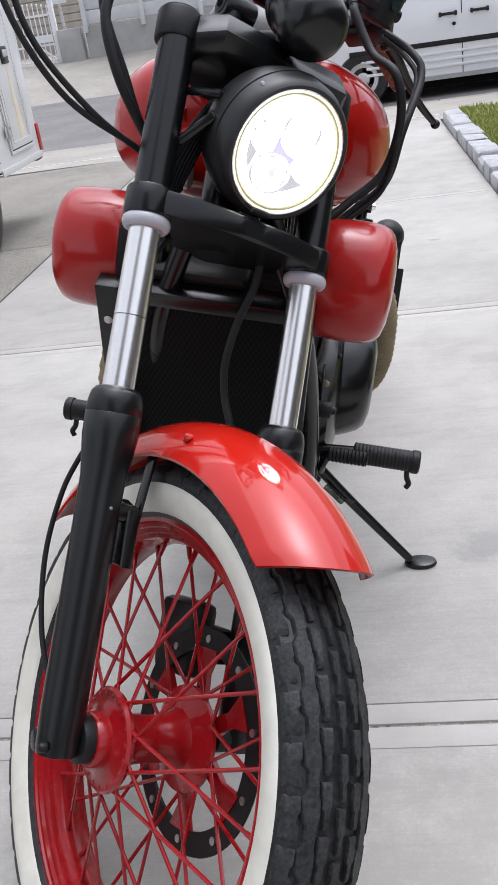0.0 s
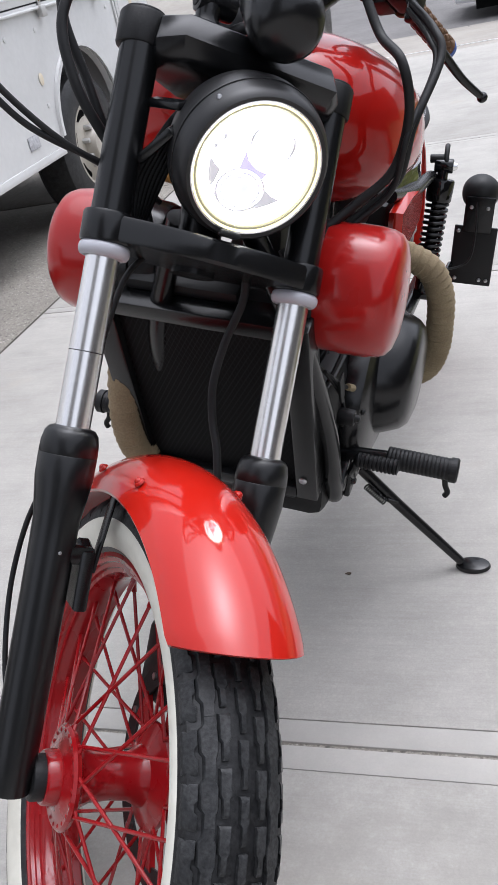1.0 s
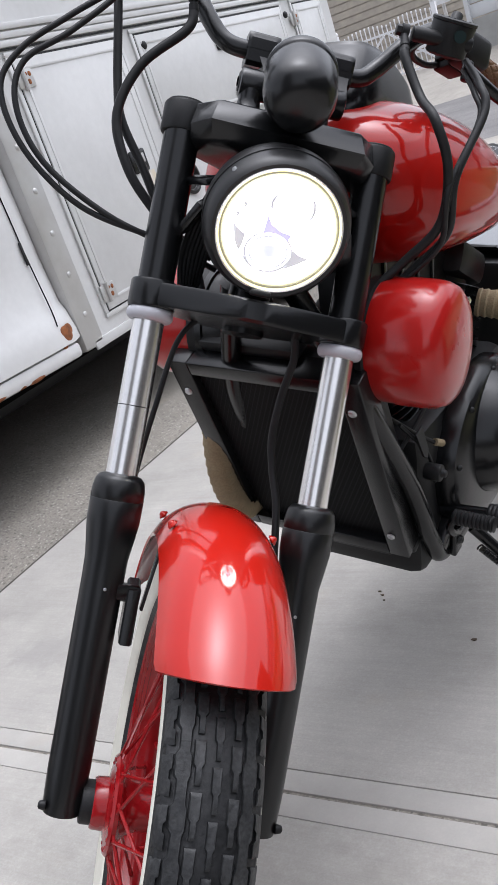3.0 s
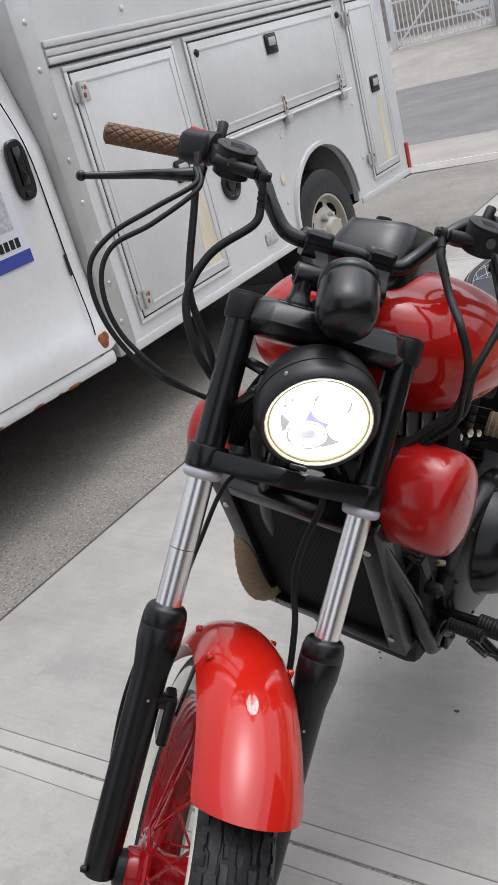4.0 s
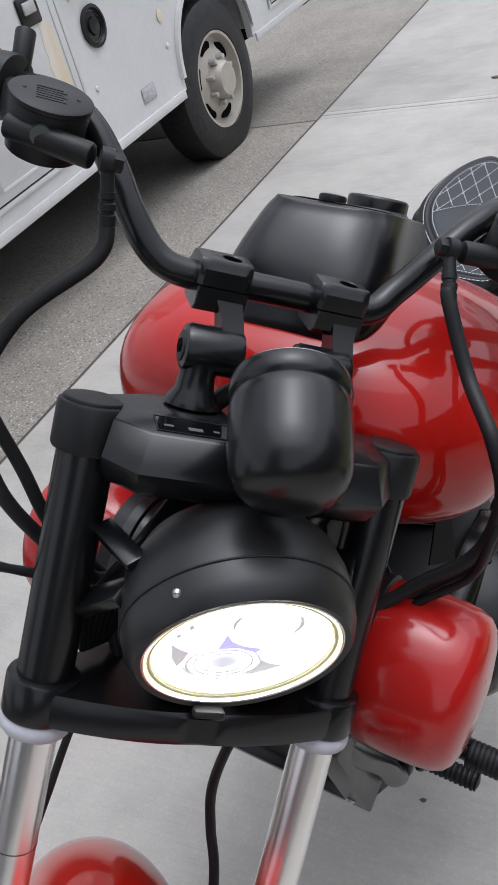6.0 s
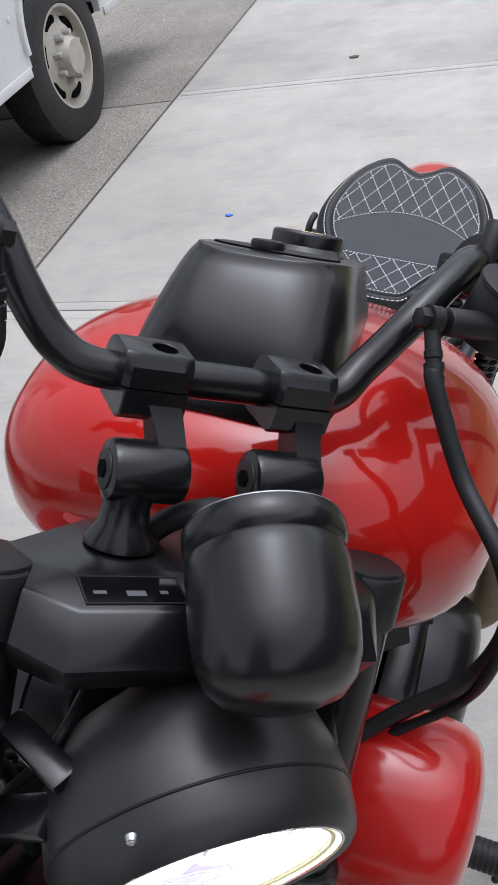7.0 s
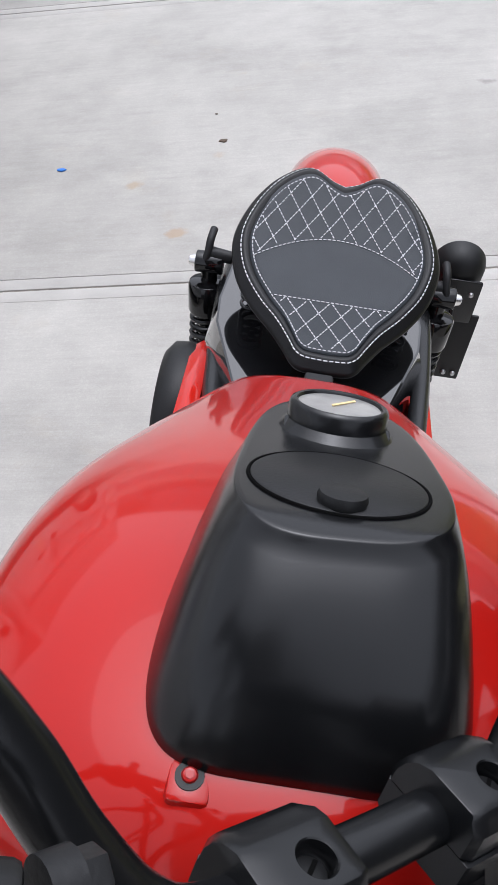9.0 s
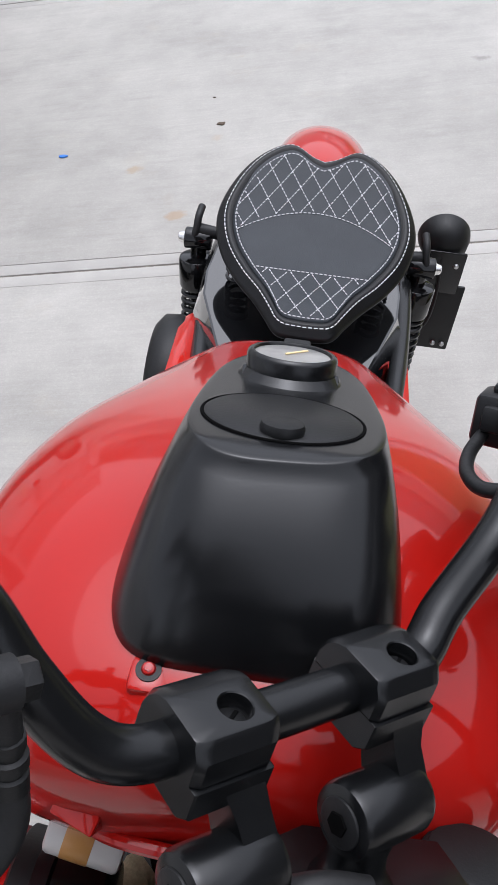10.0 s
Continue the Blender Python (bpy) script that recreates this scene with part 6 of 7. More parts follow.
def seat_z(y):
    return 0.860 + 0.060 * min(1.3, max(0.0, (y - 0.64) / 0.22)) ** 1.5


def seat_ring(inset, dz):
    ring = []
    for x, y in outline:
        d = Vector((x, y)) - SC
        if inset > 0.03:
            ins = inset - 0.011 * min(1.0, max(0.0, (y - 0.74) / 0.09)) - 0.006 * min(1.0, max(0.0, (0.60 - y) / 0.05))
        else:
            ins = inset
        k = max(0.03, 1 - ins / d.length)
        q = SC + d * k
        ring.append((q.x, q.y, seat_z(q.y) + dz))
    return ring


bm = B()
loops(bm, [seat_ring(0.006, -0.019), seat_ring(0.001, -0.016), seat_ring(0.0, -0.012), seat_ring(0.003, -0.008), seat_ring(0.010, -0.003), seat_ring(0.014, 0.0025), seat_ring(0.0185, 0.003), seat_ring(0.0225, 0.0002), seat_ring(0.030, -0.002), seat_ring(0.05, -0.003), seat_ring(0.075, -0.003), seat_ring(0.10, -0.004), seat_ring(0.12, -0.004), seat_ring(0.2, -0.004)])
seat = part("solo_seat", bm, M_LEATHER2, bike, "black leather solo seat with white diamond stitching", M=TAIL, smooth=60)
bm = B()
loops(bm, [seat_ring(0.0235, -0.001), seat_ring(0.0252, 0.0022), seat_ring(0.034, 0.0028), seat_ring(0.055, 0.0030), seat_ring(0.07, 0.0030), seat_ring(0.085, 0.0029), seat_ring(0.10, 0.0028), seat_ring(0.115, 0.0028), seat_ring(0.13, 0.0028), seat_ring(0.2, 0.0028)], cap="end")
part("seat_panel", bm, M_LEATHER, seat, "charcoal leather inner panel", M=TAIL, smooth=60)


def inside(x, y, inset):
    """Whether a point lies within the seat outline drawn in by inset."""
    poly = [(p[0], p[1]) for p in seat_ring(inset, 0)]
    hit = False
    for (x0, y0), (x1, y1) in zip(poly, poly[1:] + poly[:1]):
        if (y0 > y) != (y1 > y) and x < (x1 - x0) * (y - y0) / (y1 - y0) + x0:
            hit = not hit
    return hit


def rear_line(x):
    return 0.757 - 3.5 * x * x


def front_line(x):
    return 0.653 + 0.0 * x


def dashes(bm, line, pitch=0.0062, length=0.0042, w=0.0008, lift=0.0036):
    """Short thread stitches along a polyline of (x, y)."""
    acc = 0.0
    for (x0, y0), (x1, y1) in zip(line, line[1:]):
        d = Vector((x1 - x0, y1 - y0))
        L = d.length
        if L < 1e-6:
            continue
        d /= L
        nrm = Vector((-d.y, d.x))
        while acc < L:
            p = Vector((x0, y0)) + d * acc
            q = p + d * length
            z0, z1 = seat_z(p.y) + lift, seat_z(q.y) + lift
            a = [(p.x + nrm.x * w, p.y + nrm.y * w, z0), (p.x - nrm.x * w, p.y - nrm.y * w, z0), (q.x - nrm.x * w, q.y - nrm.y * w, z1), (q.x + nrm.x * w, q.y + nrm.y * w, z1)]
            mid = (p + q) / 2
            zt = (z0 + z1) / 2 + 0.0009
            vs = [bm.verts.new(v) for v in a]
            t0, t1 = bm.verts.new((mid.x - d.x * length * 0.3, mid.y - d.y * length * 0.3, zt)), bm.verts.new((mid.x + d.x * length * 0.3, mid.y + d.y * length * 0.3, zt))
            bm.faces.new((vs[0], vs[1], t0))
            bm.faces.new((vs[2], vs[3], t1))
            bm.faces.new((vs[1], vs[2], t1, t0))
            bm.faces.new((vs[3], vs[0], t0, t1))
            acc += pitch
        acc -= L


bm = B()
ring = [(p[0], p[1]) for p in seat_ring(0.0122, 0)]
dashes(bm, ring + ring[:1], 0.0074, 0.0052, 0.0010, 0.0004)
ring = [(p[0], p[1]) for p in seat_ring(0.0280, 0)]
dashes(bm, ring + ring[:1], lift=0.0026)
dashes(bm, [(x / 100, rear_line(x / 100)) for x in range(-14, 15) if inside(x / 100, rear_line(x / 100), 0.0280)])
dashes(bm, [(x / 200, front_line(x / 200)) for x in range(-28, 29) if inside(x / 200, front_line(x / 200), 0.0280)])
for fam in (-1, 1):
    for k in range(-14, 40):
        seg = []
        for j in range(0, 130):
            y = 0.52 + j * 0.003
            x = fam * ((y - 0.52) * 0.62 - 0.26 + 0.0295 * k)
            ok = inside(x, y, 0.0290) and (y > rear_line(x) + 0.002 or y < front_line(x) - 0.002)
            if ok:
                seg.append((x, y))
            elif seg:
                if len(seg) > 1:
                    dashes(bm, seg)
                seg = []
part("stitching", bm, M_THREAD, seat, "white thread in a diamond pattern", M=TAIL)
for s in (-1, 1):
    bm = B()
    coil = [(-0.0025 + s * 0.1000 + 0.0165 * math.cos(t * 6.283 * 4.5), 0.704 + 0.0165 * math.sin(t * 6.283 * 4.5), 0.793 + 0.066 * t) for t in (i / 120 for i in range(121))]
    tube(bm, coil, 0.0026, 10, 0)
    part("seat_spring", bm, M_BLK, seat, "black coil seat spring", M=TAIL)

# glossy pan below the seat and red side covers
bm = B()
rings = []
for y, hw, z in ((0.490, 0.086, 0.790), (0.55, 0.1005, 0.790), (0.67, 0.140, 0.790), (0.72, 0.143, 0.790), (0.80, 0.134, 0.791), (0.92, 0.105, 0.797)):
    drop = 0.10 + 0.10 * min(1.0, max(0.0, (0.74 - y) / 0.15))
    fold = 0.018 * min(1.0, max(0.15, (0.75 - y) / 0.10))
    prof = [(-hw - fold - 0.002, z - drop), (-hw - fold, z - 0.036), (-hw - 0.001, z - 0.0015), (-hw + 0.002, z)] + [(hw * q, z) for q in (-0.5, 0.0, 0.5)] + [(hw - 0.002, z), (hw + 0.001, z - 0.0015), (hw + fold, z - 0.036), (hw + fold + 0.002, z - drop)]
    rings.append([(-0.008 + x, y, zz) for x, zz in prof] + [(-0.008 + x * 0.96, y, zz - 0.006) for x, zz in prof[::-1]])
loops(bm, rings)
part("seat_pan", bm, M_PAN, bike, "glossy black pan under the seat", M=TAIL, smooth=22)
for s in (-1, 1):
    bm = B()
    out = [(0.37, 0.785), (0.50, 0.785), (0.64, 0.758), (0.685, 0.735), (0.69, 0.70), (0.67, 0.672), (0.52, 0.662), (0.40, 0.672), (0.365, 0.70)]
    prism(bm, out, -0.014, 0.014, Matrix.Translation((-0.012 + s * 0.152, 0, 0)) @ Matrix(((0, 0, 1, 0), (1, 0, 0, 0), (0, 1, 0, 0), (0, 0, 0, 1))), 0.012)
    part("side_cover", bm, M_RED, bike, "red painted side cover", M=TAIL)
bm = B()
box(bm, -0.120, 0.110, 0.47, 0.74, 0.44, 0.765, 0.015)
part("battery_box", bm, M_MATTE, bike, "black box under the seat", M=TAIL)
for s in (-1, 1):
    bm = B()
    tube(bm, [(s * 0.120, 0.42, 0.80), (s * 0.140, 0.60, 0.755), (s * 0.150, 0.78, 0.735), (s * 0.150, 0.90, 0.70)], 0.014, 14)
    part("frame_rail", bm, M_BLK, bike, M=TAIL)
bm = B()
lathe(bm, [(0.01, -0.05), (0.075, -0.045), (0.088, -0.03), (0.090, 0.0), (0.085, 0.03), (0.06, 0.048), (0.01, 0.05)], Matrix.Translation((-0.182, 0.615, 0.66)) @ X90 @ Matrix.Diagonal((1.05, 1.15, 0.75, 1)), 32)
part("air_cleaner", bm, M_MATTE, bike, "black rounded cover beside the frame", M=TAIL, smooth=80)
part("rear_fender", fender(B(), (0.0, 0.97, 0.36), 0.466, -8, 112, 0.082, 0.05, Matrix()), M_RED, bike, "red painted rear mudguard", M=TAIL)
RW = Matrix.Translation((-0.012, 1.05, 0.335)) @ X90
bm = B()
lathe(bm, [(0.215, -0.06), (0.25, -0.072), (0.29, -0.072), (0.318, -0.055), (0.330, -0.02), (0.332, 0.0), (0.330, 0.02), (0.318, 0.055), (0.29, 0.072), (0.25, 0.072), (0.215, 0.06)], RW, 72)
rw = part("rear_wheel", bm, M_TYRE, bike, "wide black rear tyre on a red rim")
bm = B()
lathe(bm, [(0.03, -0.075), (0.12, -0.066), (0.20, -0.062), (0.222, -0.064), (0.222, 0.064), (0.20, 0.062), (0.12, 0.066), (0.03, 0.075)], RW, 40)
part("rim", bm, M_REDW, rw)
for s in (-1, 1):
    bm = B()
    tube(bm, [(s * 0.125, 0.45, 0.36), (s * 0.130, 0.75, 0.35), (s * 0.130, 1.05, 0.335)], 0.022, 14)
    part("swingarm", bm, M_BLK, bike)
    # shock absorber with spring, eye and top nut
    p0, p1 = Vector((s * 0.180 - 0.003, 0.850, 0.745)), Vector((s * 0.165 - 0.003, 0.785, 0.44))
    d = (p1 - p0).normalized()
    bm = B()
    cyl(bm, p0 + d * 0.03, p0 + d * 0.085, 0.032, 0.031, 28, 0.006)
    cyl(bm, p0 + d * 0.08, p1, 0.014, None, 16)
    cyl(bm, p1 - d * 0.10, p1 - d * 0.01, 0.022, 0.020, 20, 0.003)
    cyl(bm, p0 + Vector((-0.022, 0, 0)), p0 + Vector((0.022, 0, 0)), 0.017, None, 20, 0.003)
    cyl(bm, p1 + Vector((-0.02, 0, 0)), p1 + Vector((0.02, 0, 0)), 0.015, None, 18, 0.003)
    cyl(bm, p0, p0 + d * 0.04, 0.013, None, 14)
    sh = part("shock_absorber", bm, M_GLOSS, bike, "black rear shock absorber", M=TAIL)
    bm = B()
    a, b = frame_on(d)
    coil = [p0 + d * (0.080 + 0.180 * t) + (a * math.cos(t * 6.283 * 13) + b * math.sin(t * 6.283 * 13)) * 0.0245 for t in (i / 230 for i in range(231))]
    tube(bm, coil, 0.0045, 8, 0)
    part("spring", bm, M_BLK, sh, M=TAIL)
    bm = B()
    bolt(bm, p0 + Vector((s * 0.022, 0, 0)), (s, 0, 0), 0.010, 0.010)
    part("chrome_nut", bm, M_STEEL, sh, M=TAIL)
    bm = B()
    torus(bm, 0.0265, 0.0016, Matrix.Translation(p0 + d * 0.262) @ d.to_track_quat("Z", "Y").to_matrix().to_4x4(), 24, 6)
    part("chrome_ring", bm, M_STEEL, sh, M=TAIL)
    bm = B()
    tube(bm, [p0 + Vector((s * 0.012, -0.01, -0.004)), p0 + Vector((s * 0.004, -0.004, 0.016)), p0 + Vector((s * 0.002, 0.012, 0.034)), p0 + Vector((0, 0.034, 0.038))], 0.0062, 12)
    cyl(bm, p0 + Vector((0, 0.004, 0.016)), p0 + Vector((-s * 0.035, 0.0, 0.014)), 0.010, None, 14, 0.002)
    part("mount_stub", bm, M_RUB, sh, M=TAIL)
# side-mounted tail lamp and plate holder
bm = B()
TL = Matrix.Translation((0.255, 1.15, 0.595)) @ pose(0, 0, 0, -90) @ Matrix.Diagonal((1, 1, 1, 1))
lathe(bm, [(0.004, -0.052), (0.028, -0.048), (0.043, -0.034), (0.0495, -0.012), (0.0505, 0.0), (0.048, 0.004), (0.01, 0.006)], TL, 36)
tl = part("tail_lamp", bm, M_MATTE, bike, "round black side-mounted tail lamp", M=TAIL)
bm = B()
box(bm, 0.222, 0.299, 1.092, 1.098, 0.50, 0.60, 0.004)
part("lamp_bracket", bm, M_BLK, tl, M=TAIL)
bm = B()
box(bm, 0.200, 0.316, 1.099, 1.106, 0.345, 0.515, 0.003)
pl = part("plate_holder", bm, M_MATTE, bike, "black plate holder beside the rear wheel", M=TAIL)
for x, z in ((0.212, 0.50), (0.303, 0.362), (0.217, 0.362), (0.284, 0.362), (0.239, 0.57), (0.283, 0.57)):
    bm = B()
    bolt(bm, (x, 1.098 if z < 0.55 else 1.092, z), (0, -1, 0), 0.0058, 0.004)
    part("screw", bm, M_BOLT, pl, M=TAIL)
cable("lamp_wire", [(0.252, 1.095, 0.585), (0.259, 1.08, 0.50), (0.253, 1.078, 0.43), (0.222, 1.07, 0.405), (0.182, 1.0, 0.42)], 0.003, "thin black lamp wire", M_RUB, TAIL)
bm = B()
tube(bm, [(0.18, 0.80, 0.45), (0.19, 0.95, 0.40), (0.20, 1.10, 0.40)], 0.008, 10)
part("plate_arm", bm, M_BLK, bike, M=TAIL)

# ---- engine bay ----
# radiator: leaning panel, mesh core recessed in a frame
RAD = Matrix.Translation((-0.040, -0.166, 0.598)) @ pose(0, 0, 0, 19.5)
hw, hh, iw, ih = 0.172, 0.212, 0.134, 0.184
bm = B()
box(bm, -iw, iw, 0.0, 0.03, -ih, ih)
rad = part("radiator", bm, M_FINE, bike, "black radiator with a mesh guard in a bolted frame", RAD)
for x0, x1, z0, z1 in ((-hw, -iw, -hh, hh), (iw, hw, -hh, hh), (-iw, iw, ih, hh), (-iw, iw, -hh, -ih)):
    bm = B()
    box(bm, x0, x1, -0.018, 0.03, z0, z1, 0.003)
    part("frame_rail", bm, M_BLK, rad, M=RAD)
bm = B()
n = 72
for k in range(-n, n):
    for sg in (-1, 1):
        x0 = k * 0.0088
        p, q = (x0 - sg * ih * 0.5, -ih), (x0 + sg * ih * 0.5, ih)
        t0, t1 = 0.0, 1.0
        dx = q[0] - p[0]
        if abs(dx) > 1e-9:
            ta, tb = sorted(((-iw - p[0]) / dx, (iw - p[0]) / dx))
            t0, t1 = max(t0, ta), min(t1, tb)
        if t1 - t0 < 0.02:
            continue
        a, b = (p[0] + dx * t0, -ih + 2 * ih * t0), (p[0] + dx * t1, -ih + 2 * ih * t1)
        w = 0.0006
        vs = [bm.verts.new(c) for c in ((a[0] - w, -0.0035, a[1]), (a[0] + w, -0.0035, a[1]), (b[0] + w, -0.0035, b[1]), (b[0] - w, -0.0035, b[1]))]
        bm.faces.new(vs)
part("mesh_guard", bm, M_MESH, rad, "fine diamond mesh", RAD)
for x, z in ((-0.155, 0.145), (0.148, 0.150), (-0.155, -0.165), (0.148, -0.155)):
    bm = B()
    bolt(bm, (x, -0.019, z), (0, -1, 0), 0.0075, 0.003)
    part("frame_bolt", bm, M_BOLT, rad, "bright button-head bolt", RAD)
bm = B()
box(bm, -0.165, 0.165, 0.02, 0.06, -hh + 0.01, hh - 0.005, 0.006)
part("radiator_tank", bm, M_MATTE, rad, M=RAD)
bm = B()
box(bm, -0.125, 0.060, 0.012, 0.07, hh - 0.002, hh + 0.022, 0.010)
part("radiator_tank", bm, M_MATTE, rad, M=RAD)
bm = B()
box(bm, -0.165, 0.160, -0.008, 0.07, -hh - 0.014, -hh, 0.005)
box(bm, -0.03, 0.125, 0.0, 0.07, -hh - 0.036, -hh - 0.010, 0.006)
box(bm, 0.10, 0.168, 0.01, 0.07, -hh - 0.030, -hh - 0.006, 0.008)
part("radiator_tank", bm, M_MATTE, rad, M=RAD)
# frame tubes
for s in (-1, 1):
    bm = B()
    tube(bm, [(s * 0.05, -0.27, 0.94), (s * 0.115, -0.21, 0.74), (s * 0.140, -0.115, 0.55), (s * 0.144, -0.045, 0.395), (s * 0.137, 0.03, 0.318), (s * 0.13, 0.25, 0.310), (s * 0.13, 0.50, 0.36)], 0.0165, 16)
    part("frame_tube", bm, M_BLK, bike)
bm = B()
tube(bm, [(0, -0.25, 0.96), (0, 0.0, 0.90), (0, 0.45, 0.80)], 0.028, 16)
part("backbone", bm, M_BLK, bike)
# crankcase and finned cylinders
bm = B()
box(bm, -0.135, 0.135, -0.06, 0.40, 0.305, 0.60, 0.03)
eng = part("engine", bm, M_MATTE, bike, "black v-twin engine with finned cylinders")
# frame backbone and coil cover between the engine heads and the tank
bm = B()
box(bm, -0.034, 0.034, -0.06, 0.36, 0.70, 0.90, 0.012)
backbone = part("frame_backbone", bm, M_MATTE, bike, "black frame backbone under the tank")
bm = B()
for k in range(5):
    box(bm, -0.040, 0.040, -0.02 + 0.07 * k, -0.008 + 0.07 * k, 0.71, 0.88, 0.002)
part("coil_ribs", bm, M_BLK, backbone)
for yc, ang in ((-0.01, 24), (0.24, -30)):
    CY = Matrix.Translation((0.0, yc + 0.06, 0.58)) @ pose(0, 0, 0, ang)
    bm = B()
    cyl(bm, CY @ Vector((0, 0, -0.05)), CY @ Vector((0, 0, 0.22)), 0.058, None, 32)
    box(bm, -0.075, 0.075, -0.075, 0.075, 0.165, 0.235, 0.02, 2, CY)
    part("cylinder", bm, M_MATTE, eng)
    for k in range(9):
        bm = B()
        z = 0.0 + 0.0185 * k
        lathe(bm, [(0.055, z - 0.0012), (0.088, z - 0.0009), (0.089, z), (0.088, z + 0.0009), (0.055, z + 0.0012)], CY @ Matrix.Diagonal((1.12, 1, 1, 1)), 40, cap=False)
        part("fin", bm, M_BLK, eng)
for s in (-1, 1):
    CC = Matrix.Translation((s * 0.132, 0.20, 0.475)) @ pose(0, 0, 0, 0, 90 * s, 0)
    bm = B()
    lathe(bm, [(0.150, 0.0), (0.150, 0.022), (0.145, 0.036), (0.134, 0.044), (0.110, 0.052), (0.07, 0.056), (0.002, 0.057)], CC @ Matrix.Diagonal((1.05, 1.3, 1.0, 1)), 48)
    cv = part("clutch_cover", bm, M_BLK, eng, "rounded satin black engine cover")
    bm = B()
    lathe(bm, [(0.128, 0.03), (0.122, 0.058), (0.114, 0.078), (0.106, 0.096), (0.094, 0.108), (0.070, 0.115), (0.002, 0.117)], CC @ Matrix.Translation((-s * 0.022, 0.01, 0)) @ Matrix.Diagonal((0.98, 1.12, 1.0, 1)), 48)
    part("cover_dome", bm, M_BLK, cv)
    for k in range(9):
        a = 2 * math.pi * k / 9 + 0.3
        bm = B()
        bolt(bm, CC @ Vector((1.05 * 0.137 * math.cos(a), 1.3 * 0.137 * math.sin(a), 0.041)), (s, 0, 0), 0.0062, 0.004)
        part("cover_bolt", bm, M_MATTE, cv)
for k, pts in enumerate(([(0.11, -0.13, 0.68), (0.135, -0.07, 0.62), (0.15, -0.03, 0.585)], [(0.12, -0.11, 0.60), (0.14, -0.03, 0.66), (0.12, 0.03, 0.70)], [(0.13, -0.12, 0.66), (0.15, -0.06, 0.58), (0.145, -0.02, 0.50)])):
    cable("engine_wire", pts, 0.0035, "thin black engine wire", M_RUB, Matrix())
bm = B()
cyl(bm, (0.152, -0.03, 0.586), (0.158, -0.012, 0.575), 0.0065, None, 8)
part("wire_terminal", bm, M_WRAP, bike)
bm = B()
prism(bm, [(-0.11, 0.64), (-0.085, 0.645), (-0.062, 0.59), (-0.068, 0.575), (-0.082, 0.585)], 0.150, 0.154, Matrix(((0, 0, 1, 0), (1, 0, 0, 0), (0, 1, 0, 0), (0, 0, 0, 1))), 0.001)
cyl(bm, (0.145, -0.06, 0.545), (0.175, -0.06, 0.545), 0.015, None, 18, 0.003)
bolt(bm, (0.175, -0.06, 0.545), (1, 0, 0), 0.008, 0.008)
part("mount_bracket", bm, M_MATTE, bike)
# side pods
for s in (-1, 1):
    PD = Matrix.Translation((-0.03 + s * 0.150, -0.14, 0.815)) @ pose(0, 0, 0, 0, 90 * s, 0) @ pose(0, 0, 0, 0, 0, 0)
    bm = B()
    lathe(bm, [(0.060, 0.004), (0.094, 0.004), (0.0965, 0.010), (0.0985, 0.048), (0.0978, 0.080), (0.0955, 0.098), (0.090, 0.111), (0.080, 0.119), (0.060, 0.125), (0.030, 0.1285), (0.002, 0.1295)], PD @ Matrix.Diagonal((0.985, 0.875, 0.97, 1)), 64)
    pod = part("side_pod", bm, M_REDS, bike, "red drum-shaped side cover with a black back plate")
    bm = B()
    lathe(bm, [(0.02, -0.022), (0.085, -0.020), (0.0965, -0.012), (0.0985, 0.004), (0.092, 0.008), (0.05, 0.006)], PD @ Matrix.Diagonal((0.995, 0.885, 1.0, 1)), 56)
    part("back_plate", bm, M_MATTE, pod)
    if s < 0:
        bm = B()
        lathe(bm, [(0.02, -0.072), (0.078, -0.070), (0.088, -0.064), (0.092, -0.054), (0.095, -0.026), (0.0995, -0.024), (0.0995, -0.012), (0.090, -0.010), (0.05, -0.010)], PD @ Matrix.Diagonal((0.99, 0.88, 1.0, 1)), 56)
        part("pod_drum", bm, M_BLK, pod, "black drum behind the pod")
# wrapped exhausts
def wrapped(name, pts, r):
    bm = B()
    line = spline(pts, 18)
    n = len(line)
    tube(bm, line, lambda t: r - 0.001 + 0.0032 * ((t * n / 4.0) % 1), 24, 0)
    return part(name, bm, M_WRAP, bike, "exhaust pipe in tan heat wrap")

wrapped("exhaust_pipe", [(0.10, 0.33, 0.70), (0.16, 0.34, 0.69), (0.222, 0.35, 0.660), (0.250, 0.36, 0.605), (0.257, 0.37, 0.535), (0.256, 0.380, 0.475), (0.240, 0.395, 0.42), (0.20, 0.43, 0.37)], 0.027)
wrapped("exhaust_pipe", [(-0.09, -0.05, 0.72), (-0.155, -0.12, 0.71), (-0.197, -0.160, 0.65), (-0.204, -0.170, 0.56), (-0.200, -0.160, 0.485), (-0.196, -0.12, 0.435), (-0.188, 0.0, 0.415), (-0.18, 0.15, 0.40), (-0.18, 0.40, 0.38)], 0.0245)
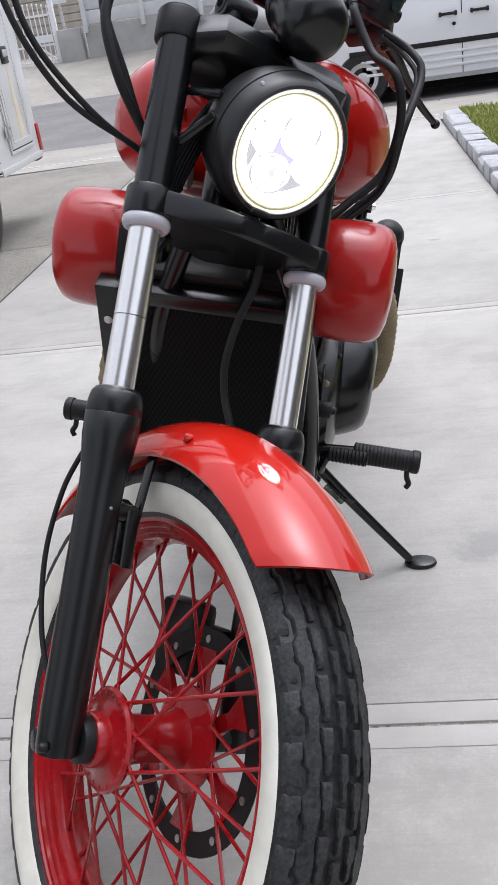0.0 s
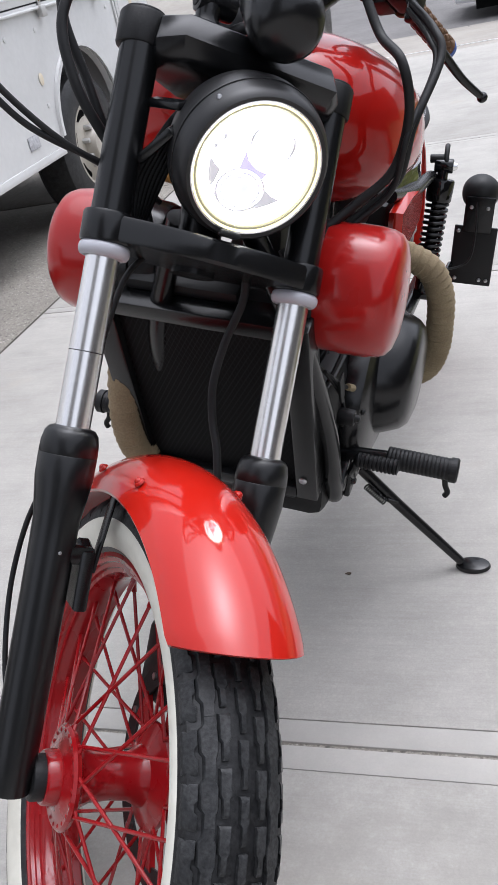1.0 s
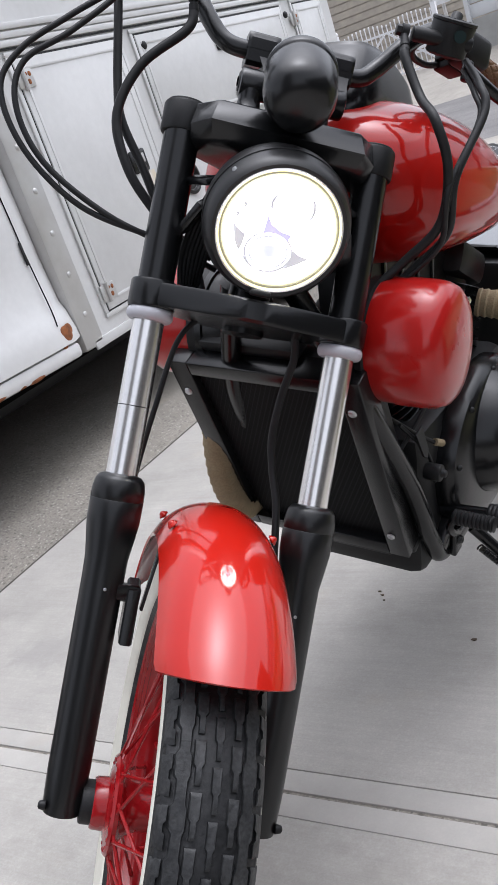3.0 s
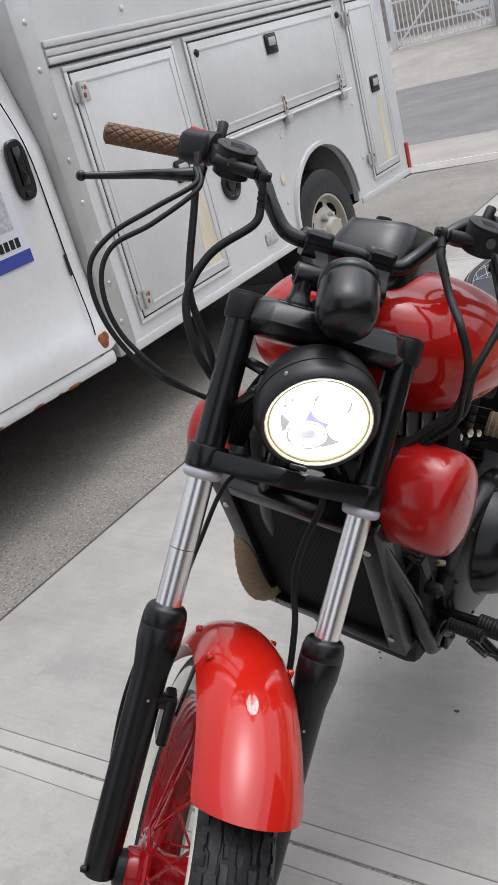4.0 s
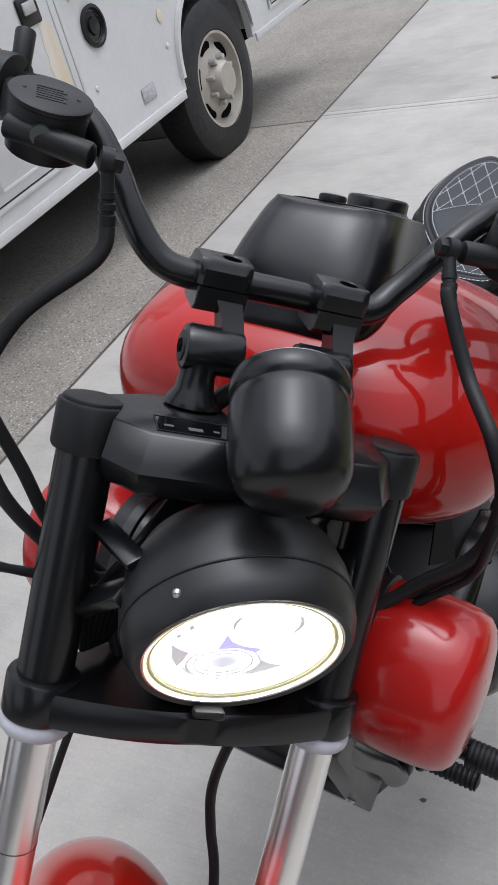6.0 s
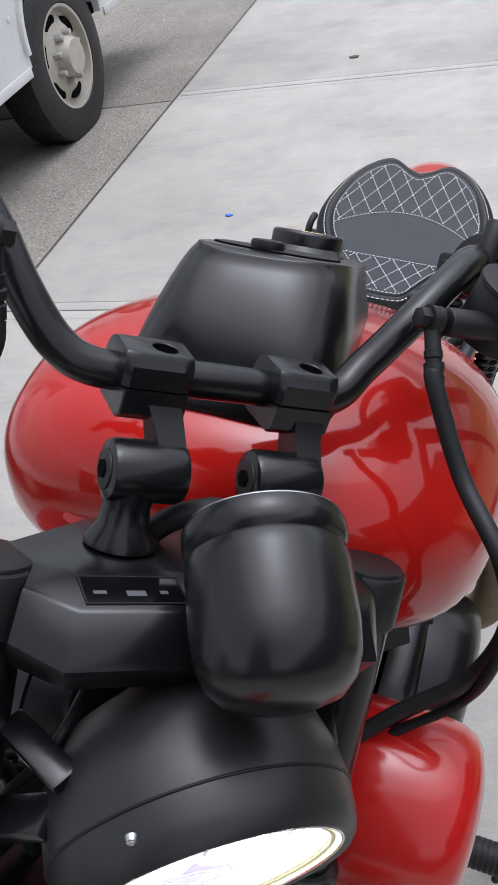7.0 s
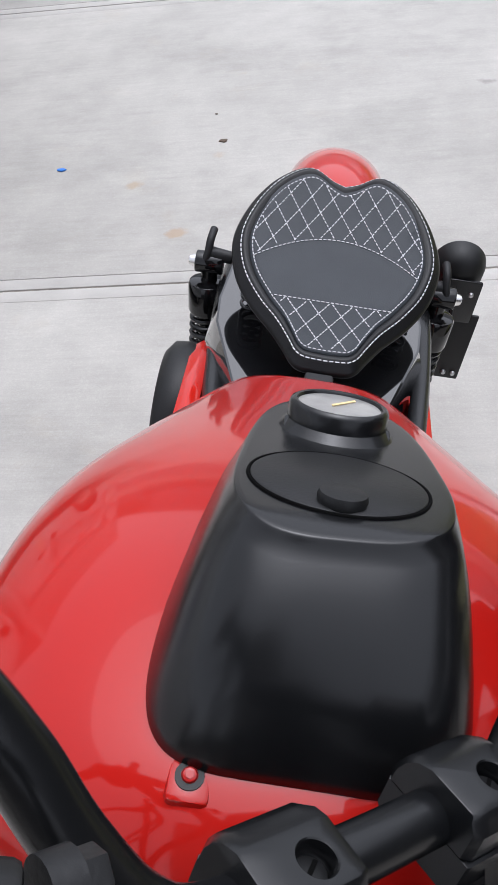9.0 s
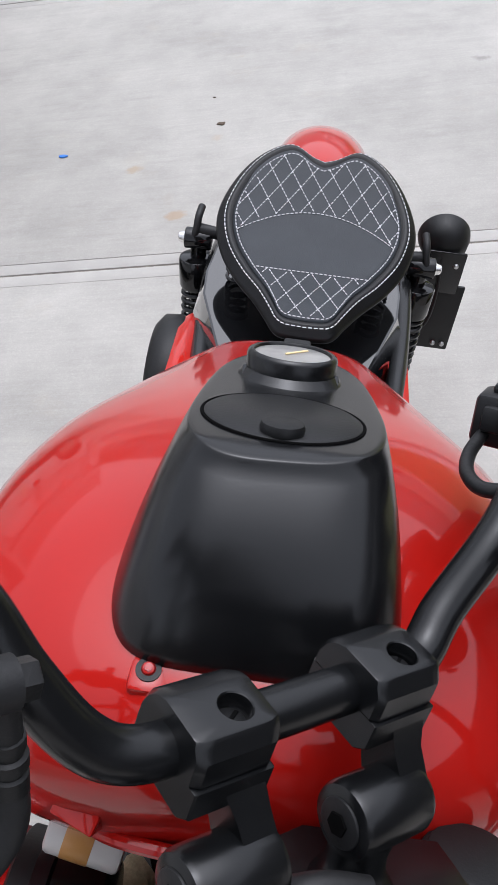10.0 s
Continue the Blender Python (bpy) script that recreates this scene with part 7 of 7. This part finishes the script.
# pegs, shifter, stand
for s in (-1, 1):
    bm = B()
    cyl(bm, (s * 0.14, 0.02, 0.417), (s * 0.235, 0.02, 0.424), 0.013, None, 16)
    peg = part("foot_peg", bm, M_BLK, bike, "black ribbed foot peg")
    bm = B()
    prof = []
    for k in range(16):
        x = 0.228 + 0.0072 * k
        prof += [(0.0200, x), (0.0210, x + 0.002), (0.0210, x + 0.005), (0.0200, x + 0.0068)]
    prof = [(0.010, 0.226)] + prof + [(0.0232, 0.342), (0.0232, 0.354), (0.020, 0.357), (0.004, 0.358)]
    lathe(bm, prof, Matrix.Translation((0, 0.02, 0.424)) @ pose(0, 0, 0, 0, 90 * s, 0), 24)
    part("peg_rubber", bm, M_RUB, peg)
    bm = B()
    tube(bm, [(s * 0.335, 0.02, 0.412), (s * 0.338, 0.022, 0.387), (s * 0.344, 0.02, 0.374), (s * 0.340, 0.02, 0.364)], 0.0055, 8)
    part("peg_feeler", bm, M_RUB, peg)
    bm = B()
    bar(bm, (s * 0.150, -0.02, 0.36), (s * 0.150, 0.06, 0.42), 0.03, 0.02, (1, 0, 0), 0.004)
    bar(bm, (s * 0.158, 0.035, 0.425), (s * 0.158, 0.040, 0.312), 0.034, 0.012, (1, 0, 0), 0.004)
    bolt(bm, (s * 0.164, 0.042, 0.340), (s, 0, 0), 0.009, 0.007)
    part("peg_bracket", bm, M_BLK, peg)
bm = B()
prof = [(0.008, 0.178)]
for k in range(10):
    x = 0.18 + 0.0072 * k
    prof += [(0.0125, x), (0.0145, x + 0.002), (0.0145, x + 0.005), (0.0125, x + 0.0068)]
prof += [(0.0145, 0.254), (0.004, 0.257)]
lathe(bm, prof, Matrix.Translation((0, -0.025, 0.437)) @ pose(0, 0, 0, 0, 90, 0), 20)
sf = part("shift_lever", bm, M_RUB, bike, "black ribbed shifter")
bm = B()
tube(bm, [(0.182, -0.025, 0.437), (0.172, -0.025, 0.41), (0.170, 0.02, 0.375), (0.170, 0.10, 0.39)], 0.007, 10)
part("shift_arm", bm, M_BLK, sf)
bm = B()
tube(bm, [(0.165, 0.11, 0.325), (0.24, 0.125, 0.25), (0.33, 0.142, 0.165), (0.392, 0.152, 0.108)], lambda t: 0.012 - 0.003 * t, 14)
ks = part("kickstand", bm, M_BLK, bike, "black side stand, extended onto the concrete")
bm = B()
lathe(bm, [(0.010, -0.007), (0.030, -0.006), (0.033, 0.0), (0.031, 0.006), (0.026, 0.008), (0.002, 0.009)], Matrix.Translation((0.418, 0.156, 0.100)) @ pose(0, 0, 0, 0, -13, 0) @ Matrix.Diagonal((1.1, 0.72, 1, 1)), 28)
part("stand_foot", bm, M_BLK, ks)
bm = B()
bar(bm, (0.226, 0.108, 0.262), (0.246, 0.122, 0.250), 0.012, 0.008, bev=0.002)
part("spring_lug", bm, M_BLK, ks)
bm = B()
a0, b0 = Vector((0.186, 0.090, 0.296)), Vector((0.222, 0.104, 0.258))
dd = (b0 - a0)
fa, fb = frame_on(dd)
tube(bm, [a0 + dd * t + (fa * math.cos(t * 6.283 * 10) + fb * math.sin(t * 6.283 * 10)) * 0.0062 for t in (i / 200 for i in range(201))], 0.0018, 6, 0)
part("stand_spring", bm, M_BLK, ks)
for p, r in (((0.105, 0.17, 0.765), 0.010), ((0.112, 0.20, 0.750), 0.008), ((0.10, 0.13, 0.775), 0.008)):
    bm = B()
    cyl(bm, p, (p[0] + 0.022, p[1] - 0.008, p[2] + 0.006), r, None, 6, 0.001)
    part("head_nut", bm, M_STEEL, eng, "bright steel head nut")
bm = B()
prism(bm, [(-0.02, -0.03), (0.015, -0.03), (0.012, 0.03), (-0.008, 0.04)], -0.002, 0.002, Matrix.Translation((0.135, 0.06, 0.80)) @ pose(0, 0, 0, 70, 0, 40), 0.001)
part("bracket_plate", bm, M_MATTE, eng)
# filter and fittings seen behind the clamp
bm = B()
cyl(bm, (-0.140, -0.122, 0.967), (-0.084, -0.129, 0.958), 0.021, None, 24, 0.004)
flt = part("fuel_filter", bm, M_CLEAR, bike, "milky plastic inline fuel filter", M=BODY)
bm = B()
cyl(bm, (-0.127, -0.1236, 0.9649), (-0.106, -0.1263, 0.9615), 0.0215, None, 24, 0.001)
part("filter_core", bm, M_WATER, flt, "amber filter element", M=BODY)
bm = B()
cyl(bm, (-0.150, -0.122, 0.906), (-0.122, -0.127, 0.900), 0.010, None, 16, 0.002)
part("brass_fitting", bm, M_BRASS, bike, M=BODY)
cable("wrapped_loom", [(0.035, -0.145, 1.150), (0.005, -0.150, 1.158), (-0.030, -0.165, 1.140), (-0.055, -0.200, 1.100)], 0.0085, "black taped loom behind the risers", M_RUB, Matrix())
